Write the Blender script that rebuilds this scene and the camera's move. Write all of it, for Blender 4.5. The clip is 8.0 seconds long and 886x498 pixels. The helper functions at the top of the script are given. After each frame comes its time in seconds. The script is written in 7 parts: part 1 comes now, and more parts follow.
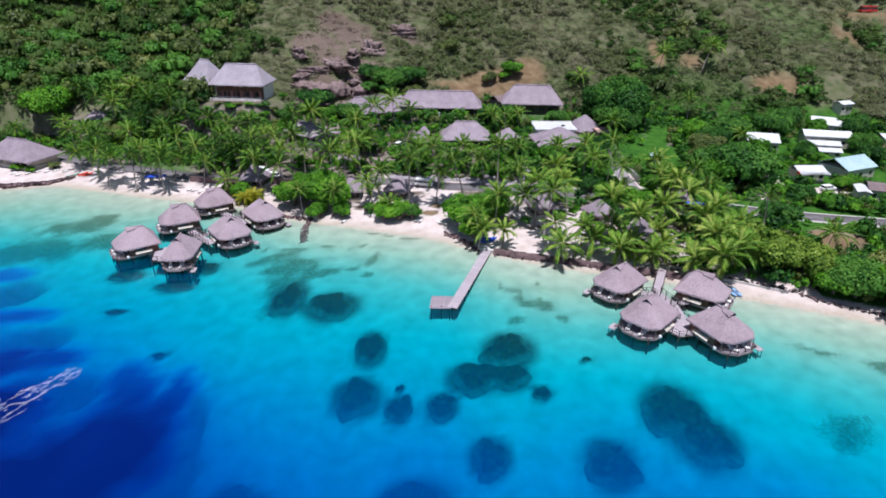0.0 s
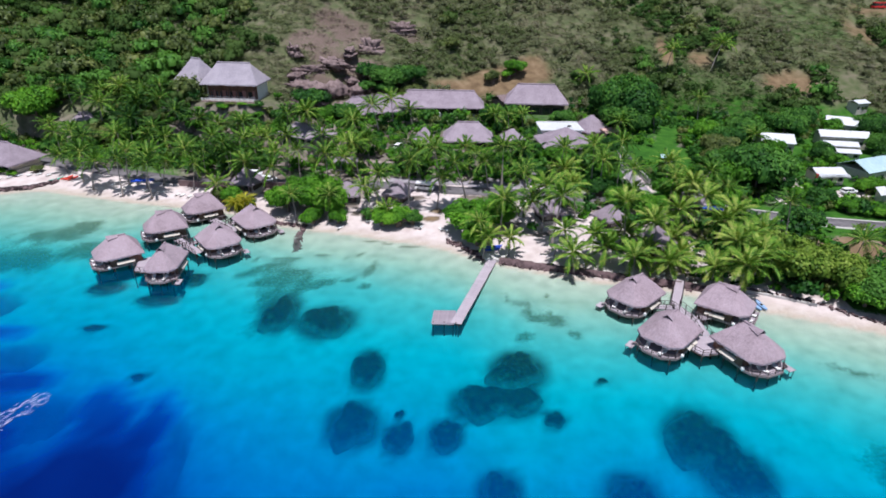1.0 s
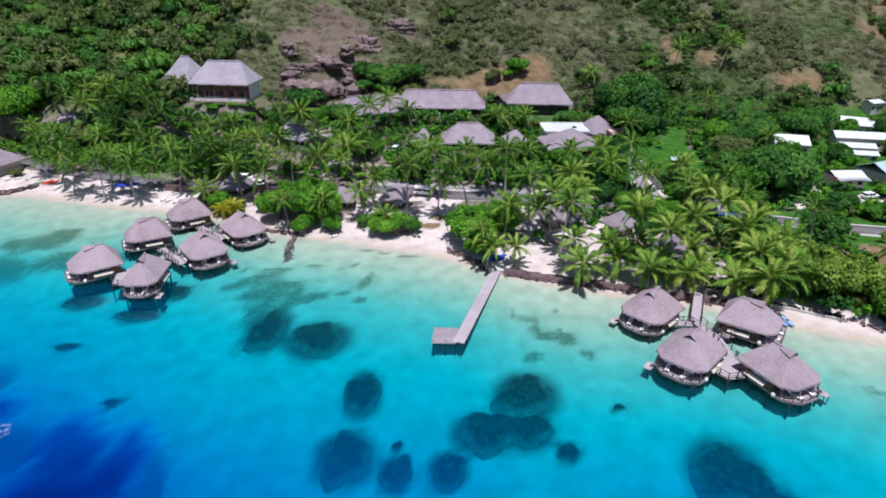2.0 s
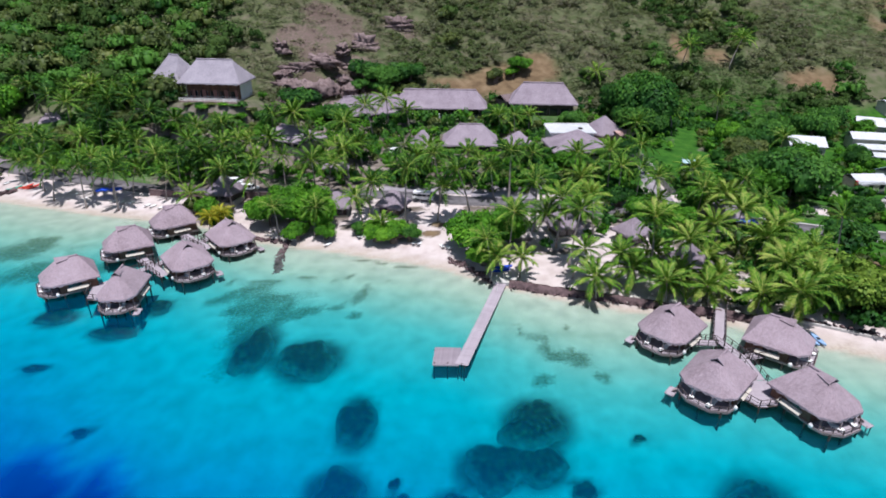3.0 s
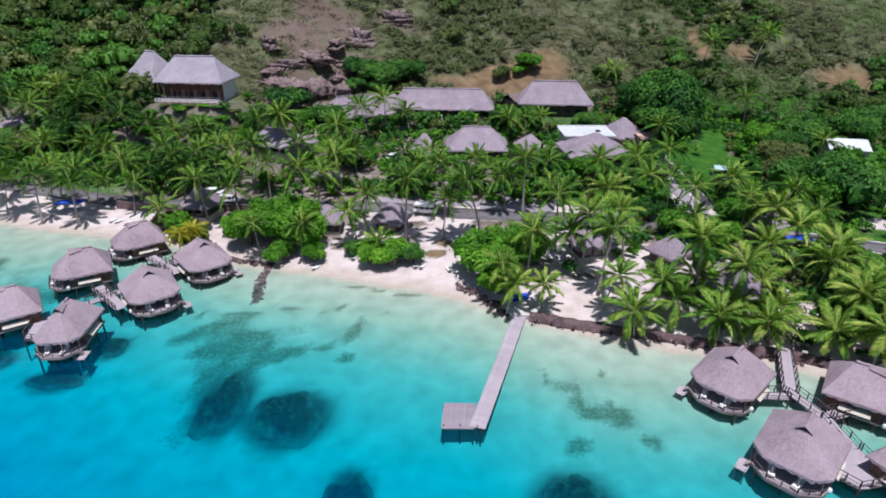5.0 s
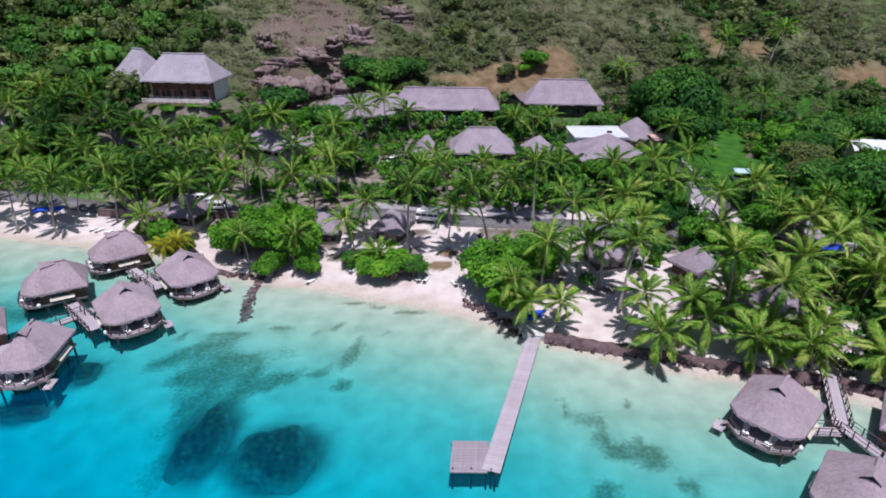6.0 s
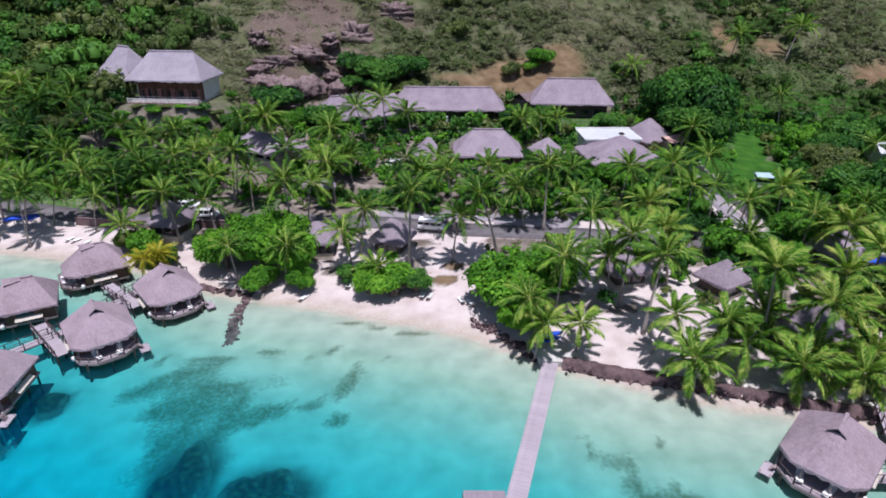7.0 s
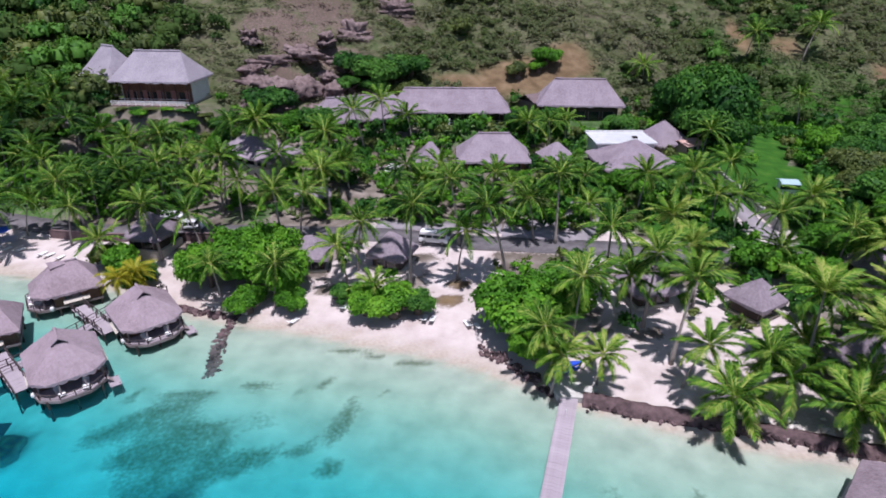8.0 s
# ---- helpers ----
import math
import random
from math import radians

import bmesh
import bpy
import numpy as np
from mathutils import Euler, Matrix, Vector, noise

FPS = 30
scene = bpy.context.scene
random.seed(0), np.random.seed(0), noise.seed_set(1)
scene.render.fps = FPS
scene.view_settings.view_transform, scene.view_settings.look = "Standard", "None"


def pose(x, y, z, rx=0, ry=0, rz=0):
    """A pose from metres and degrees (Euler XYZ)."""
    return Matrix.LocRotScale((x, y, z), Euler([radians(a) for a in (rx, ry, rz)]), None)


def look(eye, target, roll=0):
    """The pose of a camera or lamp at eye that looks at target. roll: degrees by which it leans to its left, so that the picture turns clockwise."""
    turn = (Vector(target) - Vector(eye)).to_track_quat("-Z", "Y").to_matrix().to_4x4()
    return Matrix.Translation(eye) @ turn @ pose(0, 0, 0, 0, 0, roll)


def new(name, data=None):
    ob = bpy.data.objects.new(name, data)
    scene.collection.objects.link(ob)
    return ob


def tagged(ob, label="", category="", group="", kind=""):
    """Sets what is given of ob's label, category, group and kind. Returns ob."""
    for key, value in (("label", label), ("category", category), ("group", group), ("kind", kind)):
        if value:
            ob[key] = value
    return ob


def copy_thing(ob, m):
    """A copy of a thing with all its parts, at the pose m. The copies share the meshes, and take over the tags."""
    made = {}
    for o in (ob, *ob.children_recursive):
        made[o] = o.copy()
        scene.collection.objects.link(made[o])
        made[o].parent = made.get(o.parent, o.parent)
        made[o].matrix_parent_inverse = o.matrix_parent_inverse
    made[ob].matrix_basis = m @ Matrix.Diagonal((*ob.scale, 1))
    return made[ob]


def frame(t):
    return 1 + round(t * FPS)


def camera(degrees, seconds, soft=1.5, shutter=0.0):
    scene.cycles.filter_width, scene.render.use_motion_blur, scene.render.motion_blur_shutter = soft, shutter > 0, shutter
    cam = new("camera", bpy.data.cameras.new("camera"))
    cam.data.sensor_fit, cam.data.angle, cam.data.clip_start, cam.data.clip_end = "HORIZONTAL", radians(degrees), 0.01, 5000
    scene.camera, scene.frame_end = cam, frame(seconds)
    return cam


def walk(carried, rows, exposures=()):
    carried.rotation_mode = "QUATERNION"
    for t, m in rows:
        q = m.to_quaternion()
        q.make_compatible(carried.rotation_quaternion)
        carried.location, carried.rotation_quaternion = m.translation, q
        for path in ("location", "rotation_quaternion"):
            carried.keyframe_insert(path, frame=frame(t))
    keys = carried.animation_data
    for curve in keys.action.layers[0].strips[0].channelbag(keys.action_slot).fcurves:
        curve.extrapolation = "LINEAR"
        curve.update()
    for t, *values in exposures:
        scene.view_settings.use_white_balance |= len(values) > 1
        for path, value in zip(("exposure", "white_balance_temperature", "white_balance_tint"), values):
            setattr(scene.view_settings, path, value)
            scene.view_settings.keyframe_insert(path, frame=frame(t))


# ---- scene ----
cam = camera(74.0, 8.0, soft=1.8)
PATH = [
    (0, (0.339, 5.706, 56.105), (0.308, 7.511, 55.245), 0.6),
    (0.5, (0.036, 9.544, 55.224), (0.005, 11.351, 54.365), 0.5),
    (1, (-0.327, 13.554, 54.409), (-0.357, 15.36, 53.549), 0.5),
    (1.5, (-0.603, 17.534, 53.61), (-0.631, 19.34, 52.75), 0.5),
    (3, (-1.417, 29.235, 51.189), (-1.438, 31.041, 50.33), 0.5),
    (3.5, (-1.716, 33.274, 50.262), (-1.736, 35.08, 49.404), 0.5),
    (4, (-2.149, 37.383, 49.364), (-2.167, 39.19, 48.506), 0.4),
    (4.5, (-2.577, 41.438, 48.622), (-2.593, 43.245, 47.765), 0.4),
    (6, (-4.022, 53.679, 46.013), (-4.037, 55.486, 45.157), 0.3),
    (6.5, (-4.491, 57.698, 45.286), (-4.505, 59.506, 44.43), 0.2),
    (7, (-5.101, 61.819, 44.254), (-5.111, 63.627, 43.4), 0.3),
    (7.5, (-5.419, 65.908, 43.668), (-5.43, 67.716, 42.814), 0.3),
    (8, (-5.736, 70.048, 43.057), (-5.746, 71.856, 42.203), 0.2),
]
walk(cam, [(t, look(eye, target, roll)) for t, eye, target, roll in PATH], [(0.0, 0.28, 6030, 15), (3.0, 0.21, 6030, 14), (5.0, 0.16, 6000, 15), (8.0, 0.15, 5950, 21)])

# ---- light ----
SUN_TO = Vector((0.03, -0.22, 0.97)).normalized()
world = bpy.data.worlds.new("sky")
scene.world = world
world.use_nodes = True
wn = world.node_tree
sky = wn.nodes.new("ShaderNodeTexSky")
sky.sky_type = "NISHITA"
sky.sun_disc = False
sky.sun_elevation = math.asin(SUN_TO.z)
sky.sun_rotation = math.atan2(SUN_TO.x, SUN_TO.y)
wn.links.new(sky.outputs[0], wn.nodes["Background"].inputs[0])
wn.nodes["Background"].inputs[1].default_value = 0.07
sun_data = bpy.data.lights.new("sun", "SUN")
sun_data.energy, sun_data.angle, sun_data.color = 4.7, radians(0.53), (1.0, 0.965, 0.93)
sun = new("sun", sun_data)
sun.matrix_world = look((0, 0, 300), Vector((0, 0, 300)) - SUN_TO)


# ---- materials ----
def material(name, rough=0.8, spec=0.3):
    m = bpy.data.materials.new(name)
    m.use_nodes = True
    b = m.node_tree.nodes["Principled BSDF"]
    b.inputs["Roughness"].default_value = rough
    b.inputs["Specular IOR Level"].default_value = spec
    return m, m.node_tree, b


def node(nt, kind, **values):
    n = nt.nodes.new(kind)
    for k, v in values.items():
        n.inputs[k].default_value = v
    return n


def noise_tex(nt, scale, detail=4.0, coord=None, stretch=None):
    n = node(nt, "ShaderNodeTexNoise", Scale=scale, Detail=detail)
    if coord is None:
        coord = nt.nodes.new("ShaderNodeNewGeometry").outputs["Position"]
    if stretch:
        mp = nt.nodes.new("ShaderNodeMapping")
        mp.inputs["Scale"].default_value = stretch
        nt.links.new(coord, mp.inputs[0])
        coord = mp.outputs[0]
    nt.links.new(coord, n.inputs["Vector"])
    return n.outputs["Fac"]


def ramp(nt, fac, stops):
    r = nt.nodes.new("ShaderNodeValToRGB")
    e = r.color_ramp.elements
    while len(e) < len(stops):
        e.new(0.5)
    for el, (p, c) in zip(e, stops):
        el.position, el.color = p, (*c, 1)
    nt.links.new(fac, r.inputs[0])
    return r.outputs[0]


def mixed(nt, fac, a, b, mode="MIX"):
    m = nt.nodes.new("ShaderNodeMix")
    m.data_type, m.blend_type = "RGBA", mode
    for sock, v in ((m.inputs["Factor"], fac), (m.inputs["A"], a), (m.inputs["B"], b)):
        if isinstance(v, (int, float)):
            sock.default_value = v
        elif isinstance(v, tuple):
            sock.default_value = (*v, 1)
        else:
            nt.links.new(v, sock)
    return m.outputs["Result"]


def maths(nt, op, a, b=0.0, clamp=False):
    n = nt.nodes.new("ShaderNodeMath")
    n.operation, n.use_clamp = op, clamp
    for sock, v in zip(n.inputs, (a, b)):
        if isinstance(v, (int, float)):
            sock.default_value = v
        else:
            nt.links.new(v, sock)
    return n.outputs[0]


def attr(nt, name):
    a = nt.nodes.new("ShaderNodeAttribute")
    a.attribute_name = name
    return a.outputs["Fac"]


def bumped(nt, b, fac, strength=0.4, distance=0.05):
    n = node(nt, "ShaderNodeBump", Strength=strength, Distance=distance)
    nt.links.new(fac, n.inputs["Height"])
    nt.links.new(n.outputs[0], b.inputs["Normal"])


def object_coord(nt):
    return nt.nodes.new("ShaderNodeTexCoord").outputs["Object"]


def simple(name, dark, light, scale=3.0, rough=0.8, spec=0.3, stretch=None, metallic=0.0, bump=0.3, distance=0.02, per_object=0.0):
    """Two tones by noise at two scales, with relief and, for pieces, a change from piece to piece."""
    m, nt, b = material(name, rough, spec)
    co = object_coord(nt)
    fine = noise_tex(nt, scale, 5.0, co, stretch)
    broad = noise_tex(nt, scale * 0.13, 3.0)
    f = maths(nt, "ADD", maths(nt, "MULTIPLY", fine, 0.6), maths(nt, "MULTIPLY", broad, 0.4))
    if per_object:
        info = nt.nodes.new("ShaderNodeObjectInfo")
        f = maths(nt, "ADD", f, maths(nt, "MULTIPLY", maths(nt, "SUBTRACT", info.outputs["Random"], 0.5), per_object))
    nt.links.new(ramp(nt, f, [(0.3, dark), (0.7, light)]), b.inputs["Base Color"])
    b.inputs["Metallic"].default_value = metallic
    bumped(nt, b, fine, bump, distance)
    return m


def foliage(name, stops, spec=0.25, rough=0.55, through_light=0.3, spread=0.55, broad_scale=0.05, broad_gain=0.9):
    """Leaves: colour from leaf to leaf, from plant to plant and over broad patches; some light passes through."""
    m, nt, b = material(name, rough, spec)
    g = nt.nodes.new("ShaderNodeNewGeometry")
    info = nt.nodes.new("ShaderNodeObjectInfo")
    f = maths(nt, "MULTIPLY", maths(nt, "SUBTRACT", g.outputs["Random Per Island"], 0.5), spread)
    f = maths(nt, "ADD", f, maths(nt, "MULTIPLY", maths(nt, "SUBTRACT", info.outputs["Random"], 0.5), 0.35))
    f = maths(nt, "ADD", f, maths(nt, "MULTIPLY", maths(nt, "SUBTRACT", noise_tex(nt, broad_scale, 3.0), 0.5), broad_gain))
    f = maths(nt, "ADD", maths(nt, "ADD", f, attr(nt, "tint")), 0.5, True)
    col = ramp(nt, f, stops)
    nt.links.new(col, b.inputs["Base Color"])
    t = nt.nodes.new("ShaderNodeBsdfTranslucent")
    nt.links.new(mixed(nt, 1.0, col, (1.0, 1.0, 0.55), "MULTIPLY"), t.inputs[0])
    mx = node(nt, "ShaderNodeMixShader", Fac=through_light)
    nt.links.new(b.outputs[0], mx.inputs[1])
    nt.links.new(t.outputs[0], mx.inputs[2])
    nt.links.new(mx.outputs[0], nt.nodes["Material Output"].inputs[0])
    return m


def thatch_material(name, dark, mid, light):
    m, nt, b = material(name, 0.95, 0.1)
    co = object_coord(nt)
    streak = noise_tex(nt, 3.0, 6.0, co, (1.0, 1.0, 0.35))
    fine = noise_tex(nt, 14.0, 4.0, co, (1.0, 1.0, 0.25))
    broad = noise_tex(nt, 0.35, 3.0)
    info = nt.nodes.new("ShaderNodeObjectInfo")
    f = maths(nt, "ADD", maths(nt, "MULTIPLY", streak, 0.5), maths(nt, "MULTIPLY", broad, 0.5))
    f = maths(nt, "ADD", f, maths(nt, "MULTIPLY", maths(nt, "SUBTRACT", info.outputs["Random"], 0.5), 0.12))
    col = ramp(nt, f, [(0.25, dark), (0.5, mid), (0.75, light)])
    nt.links.new(mixed(nt, 0.35, col, ramp(nt, fine, [(0.3, (0.35, 0.35, 0.35)), (0.7, (1, 1, 1))]), "MULTIPLY"), b.inputs["Base Color"])
    bumped(nt, b, maths(nt, "ADD", streak, fine), 0.7, 0.12)
    return m


THATCH = thatch_material("grey_thatch", (0.235, 0.180, 0.196), (0.358, 0.281, 0.312), (0.458, 0.369, 0.407))
THATCH_HOUSE = thatch_material("house_thatch", (0.205, 0.165, 0.192), (0.305, 0.252, 0.290), (0.405, 0.345, 0.385))
THATCH_PALE = thatch_material("pale_thatch", (0.235, 0.210, 0.244), (0.353, 0.319, 0.361), (0.454, 0.412, 0.454))
WOOD = simple("weathered_wood", (0.16, 0.125, 0.12), (0.33, 0.27, 0.27), 6.0, 0.85, 0.2, (0.2, 1, 1), per_object=0.3)
RAILWOOD = simple("dark_weathered_rail_wood", (0.055, 0.040, 0.040), (0.125, 0.095, 0.095), 6.0, 0.85, 0.2, (0.2, 1, 1), per_object=0.3)
DECKING = simple("grey_decking", (0.29, 0.25, 0.275), (0.40, 0.35, 0.38), 3.0, 0.85, 0.2, (0.850, 0.212, 0.850), per_object=0.12)
REDWOOD = simple("brown_timber_wall", (0.09, 0.045, 0.03), (0.21, 0.11, 0.075), 4.0, 0.7, 0.3, (1, 1, 0.2))
DARKWOOD = simple("dark_timber", (0.035, 0.026, 0.024), (0.09, 0.065, 0.055), 4.0, 0.7, 0.3)
WHITE = simple("white_paint", (0.62, 0.61, 0.60), (0.82, 0.81, 0.79), 1.5, 0.6, 0.3, bump=0.1)
BROWN_WALL = simple("brown_rendered_wall", (0.13, 0.085, 0.085), (0.22, 0.15, 0.15), 1.2, 0.85, 0.2)
PAVING = simple("pale_lilac_paving", (0.22, 0.20, 0.215), (0.33, 0.30, 0.32), 0.8, 0.9, 0.2, bump=0.15)
CREAM = simple("cream_wall", (0.42, 0.38, 0.32), (0.6, 0.55, 0.47), 1.5, 0.8, 0.2)
CUSHION = simple("white_cloth", (0.66, 0.65, 0.64), (0.82, 0.82, 0.80), 4.0, 0.9, 0.1)
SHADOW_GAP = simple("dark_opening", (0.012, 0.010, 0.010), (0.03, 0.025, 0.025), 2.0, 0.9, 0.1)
ROCK = simple("dark_basalt", (0.040, 0.027, 0.028), (0.165, 0.110, 0.112), 1.6, 0.9, 0.2, bump=0.8, distance=0.1, per_object=0.5)
CLIFF = simple("weathered_hill_rock", (0.080, 0.055, 0.055), (0.290, 0.220, 0.210), 0.9, 0.95, 0.1, bump=1.0, distance=0.3)
PALE_ROCK = simple("pale_coral_stone", (0.42, 0.38, 0.34), (0.7, 0.66, 0.6), 1.5, 0.9, 0.2, bump=0.6, per_object=0.3)
TRUNK = simple("palm_bark", (0.22, 0.185, 0.165), (0.44, 0.385, 0.35), 5.0, 0.9, 0.15, (1, 1, 3))
BARK = simple("tree_bark", (0.07, 0.055, 0.045), (0.2, 0.16, 0.13), 4.0, 0.9, 0.15)
METAL_WHITE = simple("white_metal_sheet", (0.468, 0.484, 0.499), (0.647, 0.655, 0.663), 0.8, 0.4, 0.5, bump=0.1)
METAL_BLUE = simple("pale_teal_metal_sheet", (0.30, 0.43, 0.46), (0.45, 0.58, 0.60), 0.8, 0.4, 0.5, bump=0.1)
METAL_BROWN = simple("brown_metal_sheet", (0.12, 0.085, 0.085), (0.21, 0.16, 0.16), 0.8, 0.6, 0.3, bump=0.1)
METAL_RED = simple("red_metal_sheet", (0.45, 0.03, 0.03), (0.62, 0.06, 0.05), 0.8, 0.5, 0.4, bump=0.1)
PINK = simple("terracotta_render", (0.42, 0.26, 0.22), (0.58, 0.38, 0.33), 1.0, 0.8, 0.2)
GLASS_DARK = simple("tinted_window", (0.015, 0.018, 0.022), (0.03, 0.035, 0.04), 1.0, 0.12, 0.6, bump=0.0)
RUBBER = simple("black_rubber", (0.012, 0.012, 0.012), (0.03, 0.03, 0.03), 3.0, 0.8, 0.2)
CAR_WHITE = simple("white_car_paint", (0.74, 0.74, 0.74), (0.82, 0.82, 0.82), 1.0, 0.25, 0.5, bump=0.0)
CAR_RED = simple("red_lorry_paint", (0.5, 0.02, 0.02), (0.62, 0.035, 0.03), 1.0, 0.3, 0.5, bump=0.0)
BLUE_CLOTH = simple("blue_canvas", (0.01, 0.05, 0.45), (0.03, 0.1, 0.62), 2.0, 0.6, 0.3, bump=0.1)
RED_HULL = simple("red_plastic_hull", (0.6, 0.05, 0.03), (0.7, 0.08, 0.05), 2.0, 0.4, 0.4, bump=0.05)
GREEN_HULL = simple("green_plastic_hull", (0.03, 0.28, 0.2), (0.05, 0.36, 0.27), 2.0, 0.4, 0.4, bump=0.05)
DECK_DARK = simple("dark_grey_decking", (0.20, 0.168, 0.19), (0.31, 0.265, 0.295), 3.0, 0.85, 0.2, (0.850, 0.212, 0.850), per_object=0.12)
PALE_HULL = simple("pale_blue_plastic_hull", (0.20, 0.36, 0.62), (0.34, 0.50, 0.74), 2.0, 0.4, 0.4, bump=0.05)
ASPHALT = simple("worn_asphalt", (0.088, 0.081, 0.086), (0.178, 0.165, 0.170), 0.8, 0.9, 0.2, bump=0.2)
KERB = simple("pale_concrete", (0.38, 0.36, 0.34), (0.56, 0.54, 0.51), 1.2, 0.85, 0.2, bump=0.2)

PALM_LEAF = foliage("palm_leaflets", [(0.05, (0.010, 0.036, 0.010)), (0.34, (0.040, 0.122, 0.018)), (0.62, (0.112, 0.250, 0.026)), (0.84, (0.205, 0.360, 0.038)), (0.99, (0.42, 0.460, 0.120))], 0.12, 0.5, 0.3, 0.55)
PALM_YELLOW = foliage("yellowing_palm_leaflets", [(0.1, (0.12, 0.19, 0.012)), (0.5, (0.25, 0.29, 0.018)), (0.9, (0.44, 0.38, 0.03))])
RACHIS = simple("palm_midrib", (0.22, 0.25, 0.05), (0.38, 0.38, 0.11), 3.0, 0.6, 0.3)
LEAF_BRIGHT = foliage("bright_broad_leaves", [(0.1, (0.036, 0.118, 0.010)), (0.5, (0.078, 0.238, 0.016)), (0.9, (0.168, 0.372, 0.028))], 0.12)
LEAF_LIME = foliage("yellow_green_broad_leaves", [(0.1, (0.050, 0.110, 0.012)), (0.5, (0.150, 0.250, 0.030)), (0.9, (0.310, 0.400, 0.075))], 0.12)
LEAF_DARK = foliage("dark_broad_leaves", [(0.1, (0.014, 0.058, 0.012)), (0.5, (0.040, 0.134, 0.020)), (0.9, (0.100, 0.242, 0.036))], 0.12)
LEAF_OLIVE = foliage("olive_leaves", [(0.1, (0.046, 0.075, 0.017)), (0.5, (0.103, 0.144, 0.034)), (0.9, (0.184, 0.218, 0.057))])
LEAF_SCRUB = foliage("dry_hill_scrub", [(0.05, (0.092, 0.148, 0.044)), (0.35, (0.132, 0.180, 0.070)), (0.62, (0.178, 0.202, 0.108)), (0.92, (0.236, 0.216, 0.168))], 0.0, 1.0, 0.5, 0.1, 0.03, 0.5)
LEAF_HILL = foliage("hill_tree_leaves", [(0.05, (0.036, 0.078, 0.022)), (0.4, (0.064, 0.124, 0.032)), (0.7, (0.100, 0.166, 0.046)), (0.95, (0.155, 0.205, 0.075))], 0.05, 0.85, 0.4, 0.12, 0.03)


def ground_material():
    m, nt, b = material("ground_soil_and_sand", 0.95, 0.1)
    fine = noise_tex(nt, 2.2, 6.0)
    mid = noise_tex(nt, 0.35, 5.0)
    broad = noise_tex(nt, 0.06, 4.0)
    soil = ramp(nt, mid, [(0.3, (0.100, 0.082, 0.066)), (0.5, (0.172, 0.145, 0.122)), (0.7, (0.280, 0.238, 0.208))])
    grass = ramp(nt, mid, [(0.3, (0.018, 0.070, 0.009)), (0.6, (0.038, 0.118, 0.013)), (0.8, (0.078, 0.148, 0.024))])
    sand = ramp(nt, mid, [(0.25, (0.41, 0.34, 0.315)), (0.55, (0.53, 0.46, 0.435)), (0.8, (0.58, 0.525, 0.505))])
    wet = ramp(nt, fine, [(0.3, (0.306, 0.255, 0.196)), (0.7, (0.425, 0.365, 0.289))])
    bed = ramp(nt, mid, [(0.25, (0.26, 0.30, 0.25)), (0.6, (0.355, 0.39, 0.33)), (0.85, (0.415, 0.445, 0.385))])
    algae = ramp(nt, fine, [(0.3, (0.03, 0.045, 0.03)), (0.7, (0.12, 0.14, 0.09))])
    rock = ramp(nt, maths(nt, "ADD", maths(nt, "MULTIPLY", fine, 0.5), maths(nt, "MULTIPLY", broad, 0.5)), [(0.3, (0.066, 0.044, 0.038)), (0.5, (0.135, 0.095, 0.083)), (0.7, (0.22, 0.165, 0.145))])
    litter = maths(nt, "MULTIPLY", maths(nt, "SUBTRACT", fine, 0.5), 0.9)

    def zone(name, soft=1.6):
        return maths(nt, "MULTIPLY", maths(nt, "SUBTRACT", maths(nt, "ADD", attr(nt, name), litter), 0.32), soft * 1.8, True)

    bank = ramp(nt, mid, [(0.3, (0.064, 0.084, 0.034)), (0.5, (0.098, 0.110, 0.054)), (0.75, (0.150, 0.132, 0.092))])
    ochre = ramp(nt, mid, [(0.3, (0.108, 0.072, 0.040)), (0.6, (0.180, 0.126, 0.072)), (0.8, (0.238, 0.173, 0.108))])
    c = mixed(nt, attr(nt, "slope_soil"), soil, bank)
    c = mixed(nt, attr(nt, "bare"), c, ochre)
    c = mixed(nt, zone("green"), c, grass)
    c = mixed(nt, zone("rocky"), c, rock)
    c = mixed(nt, zone("sandy"), c, sand)
    c = mixed(nt, attr(nt, "damp"), c, wet)
    c = mixed(nt, attr(nt, "under"), c, bed)
    c = mixed(nt, zone("algae", 1.0), c, algae)
    c = mixed(nt, attr(nt, "reef_and_shadow"), c, ramp(nt, fine, [(0.3, (0.012, 0.022, 0.018)), (0.7, (0.05, 0.062, 0.042))]))
    nt.links.new(c, b.inputs["Base Color"])
    bumped(nt, b, maths(nt, "ADD", fine, mid), 0.5, 0.2)
    return m


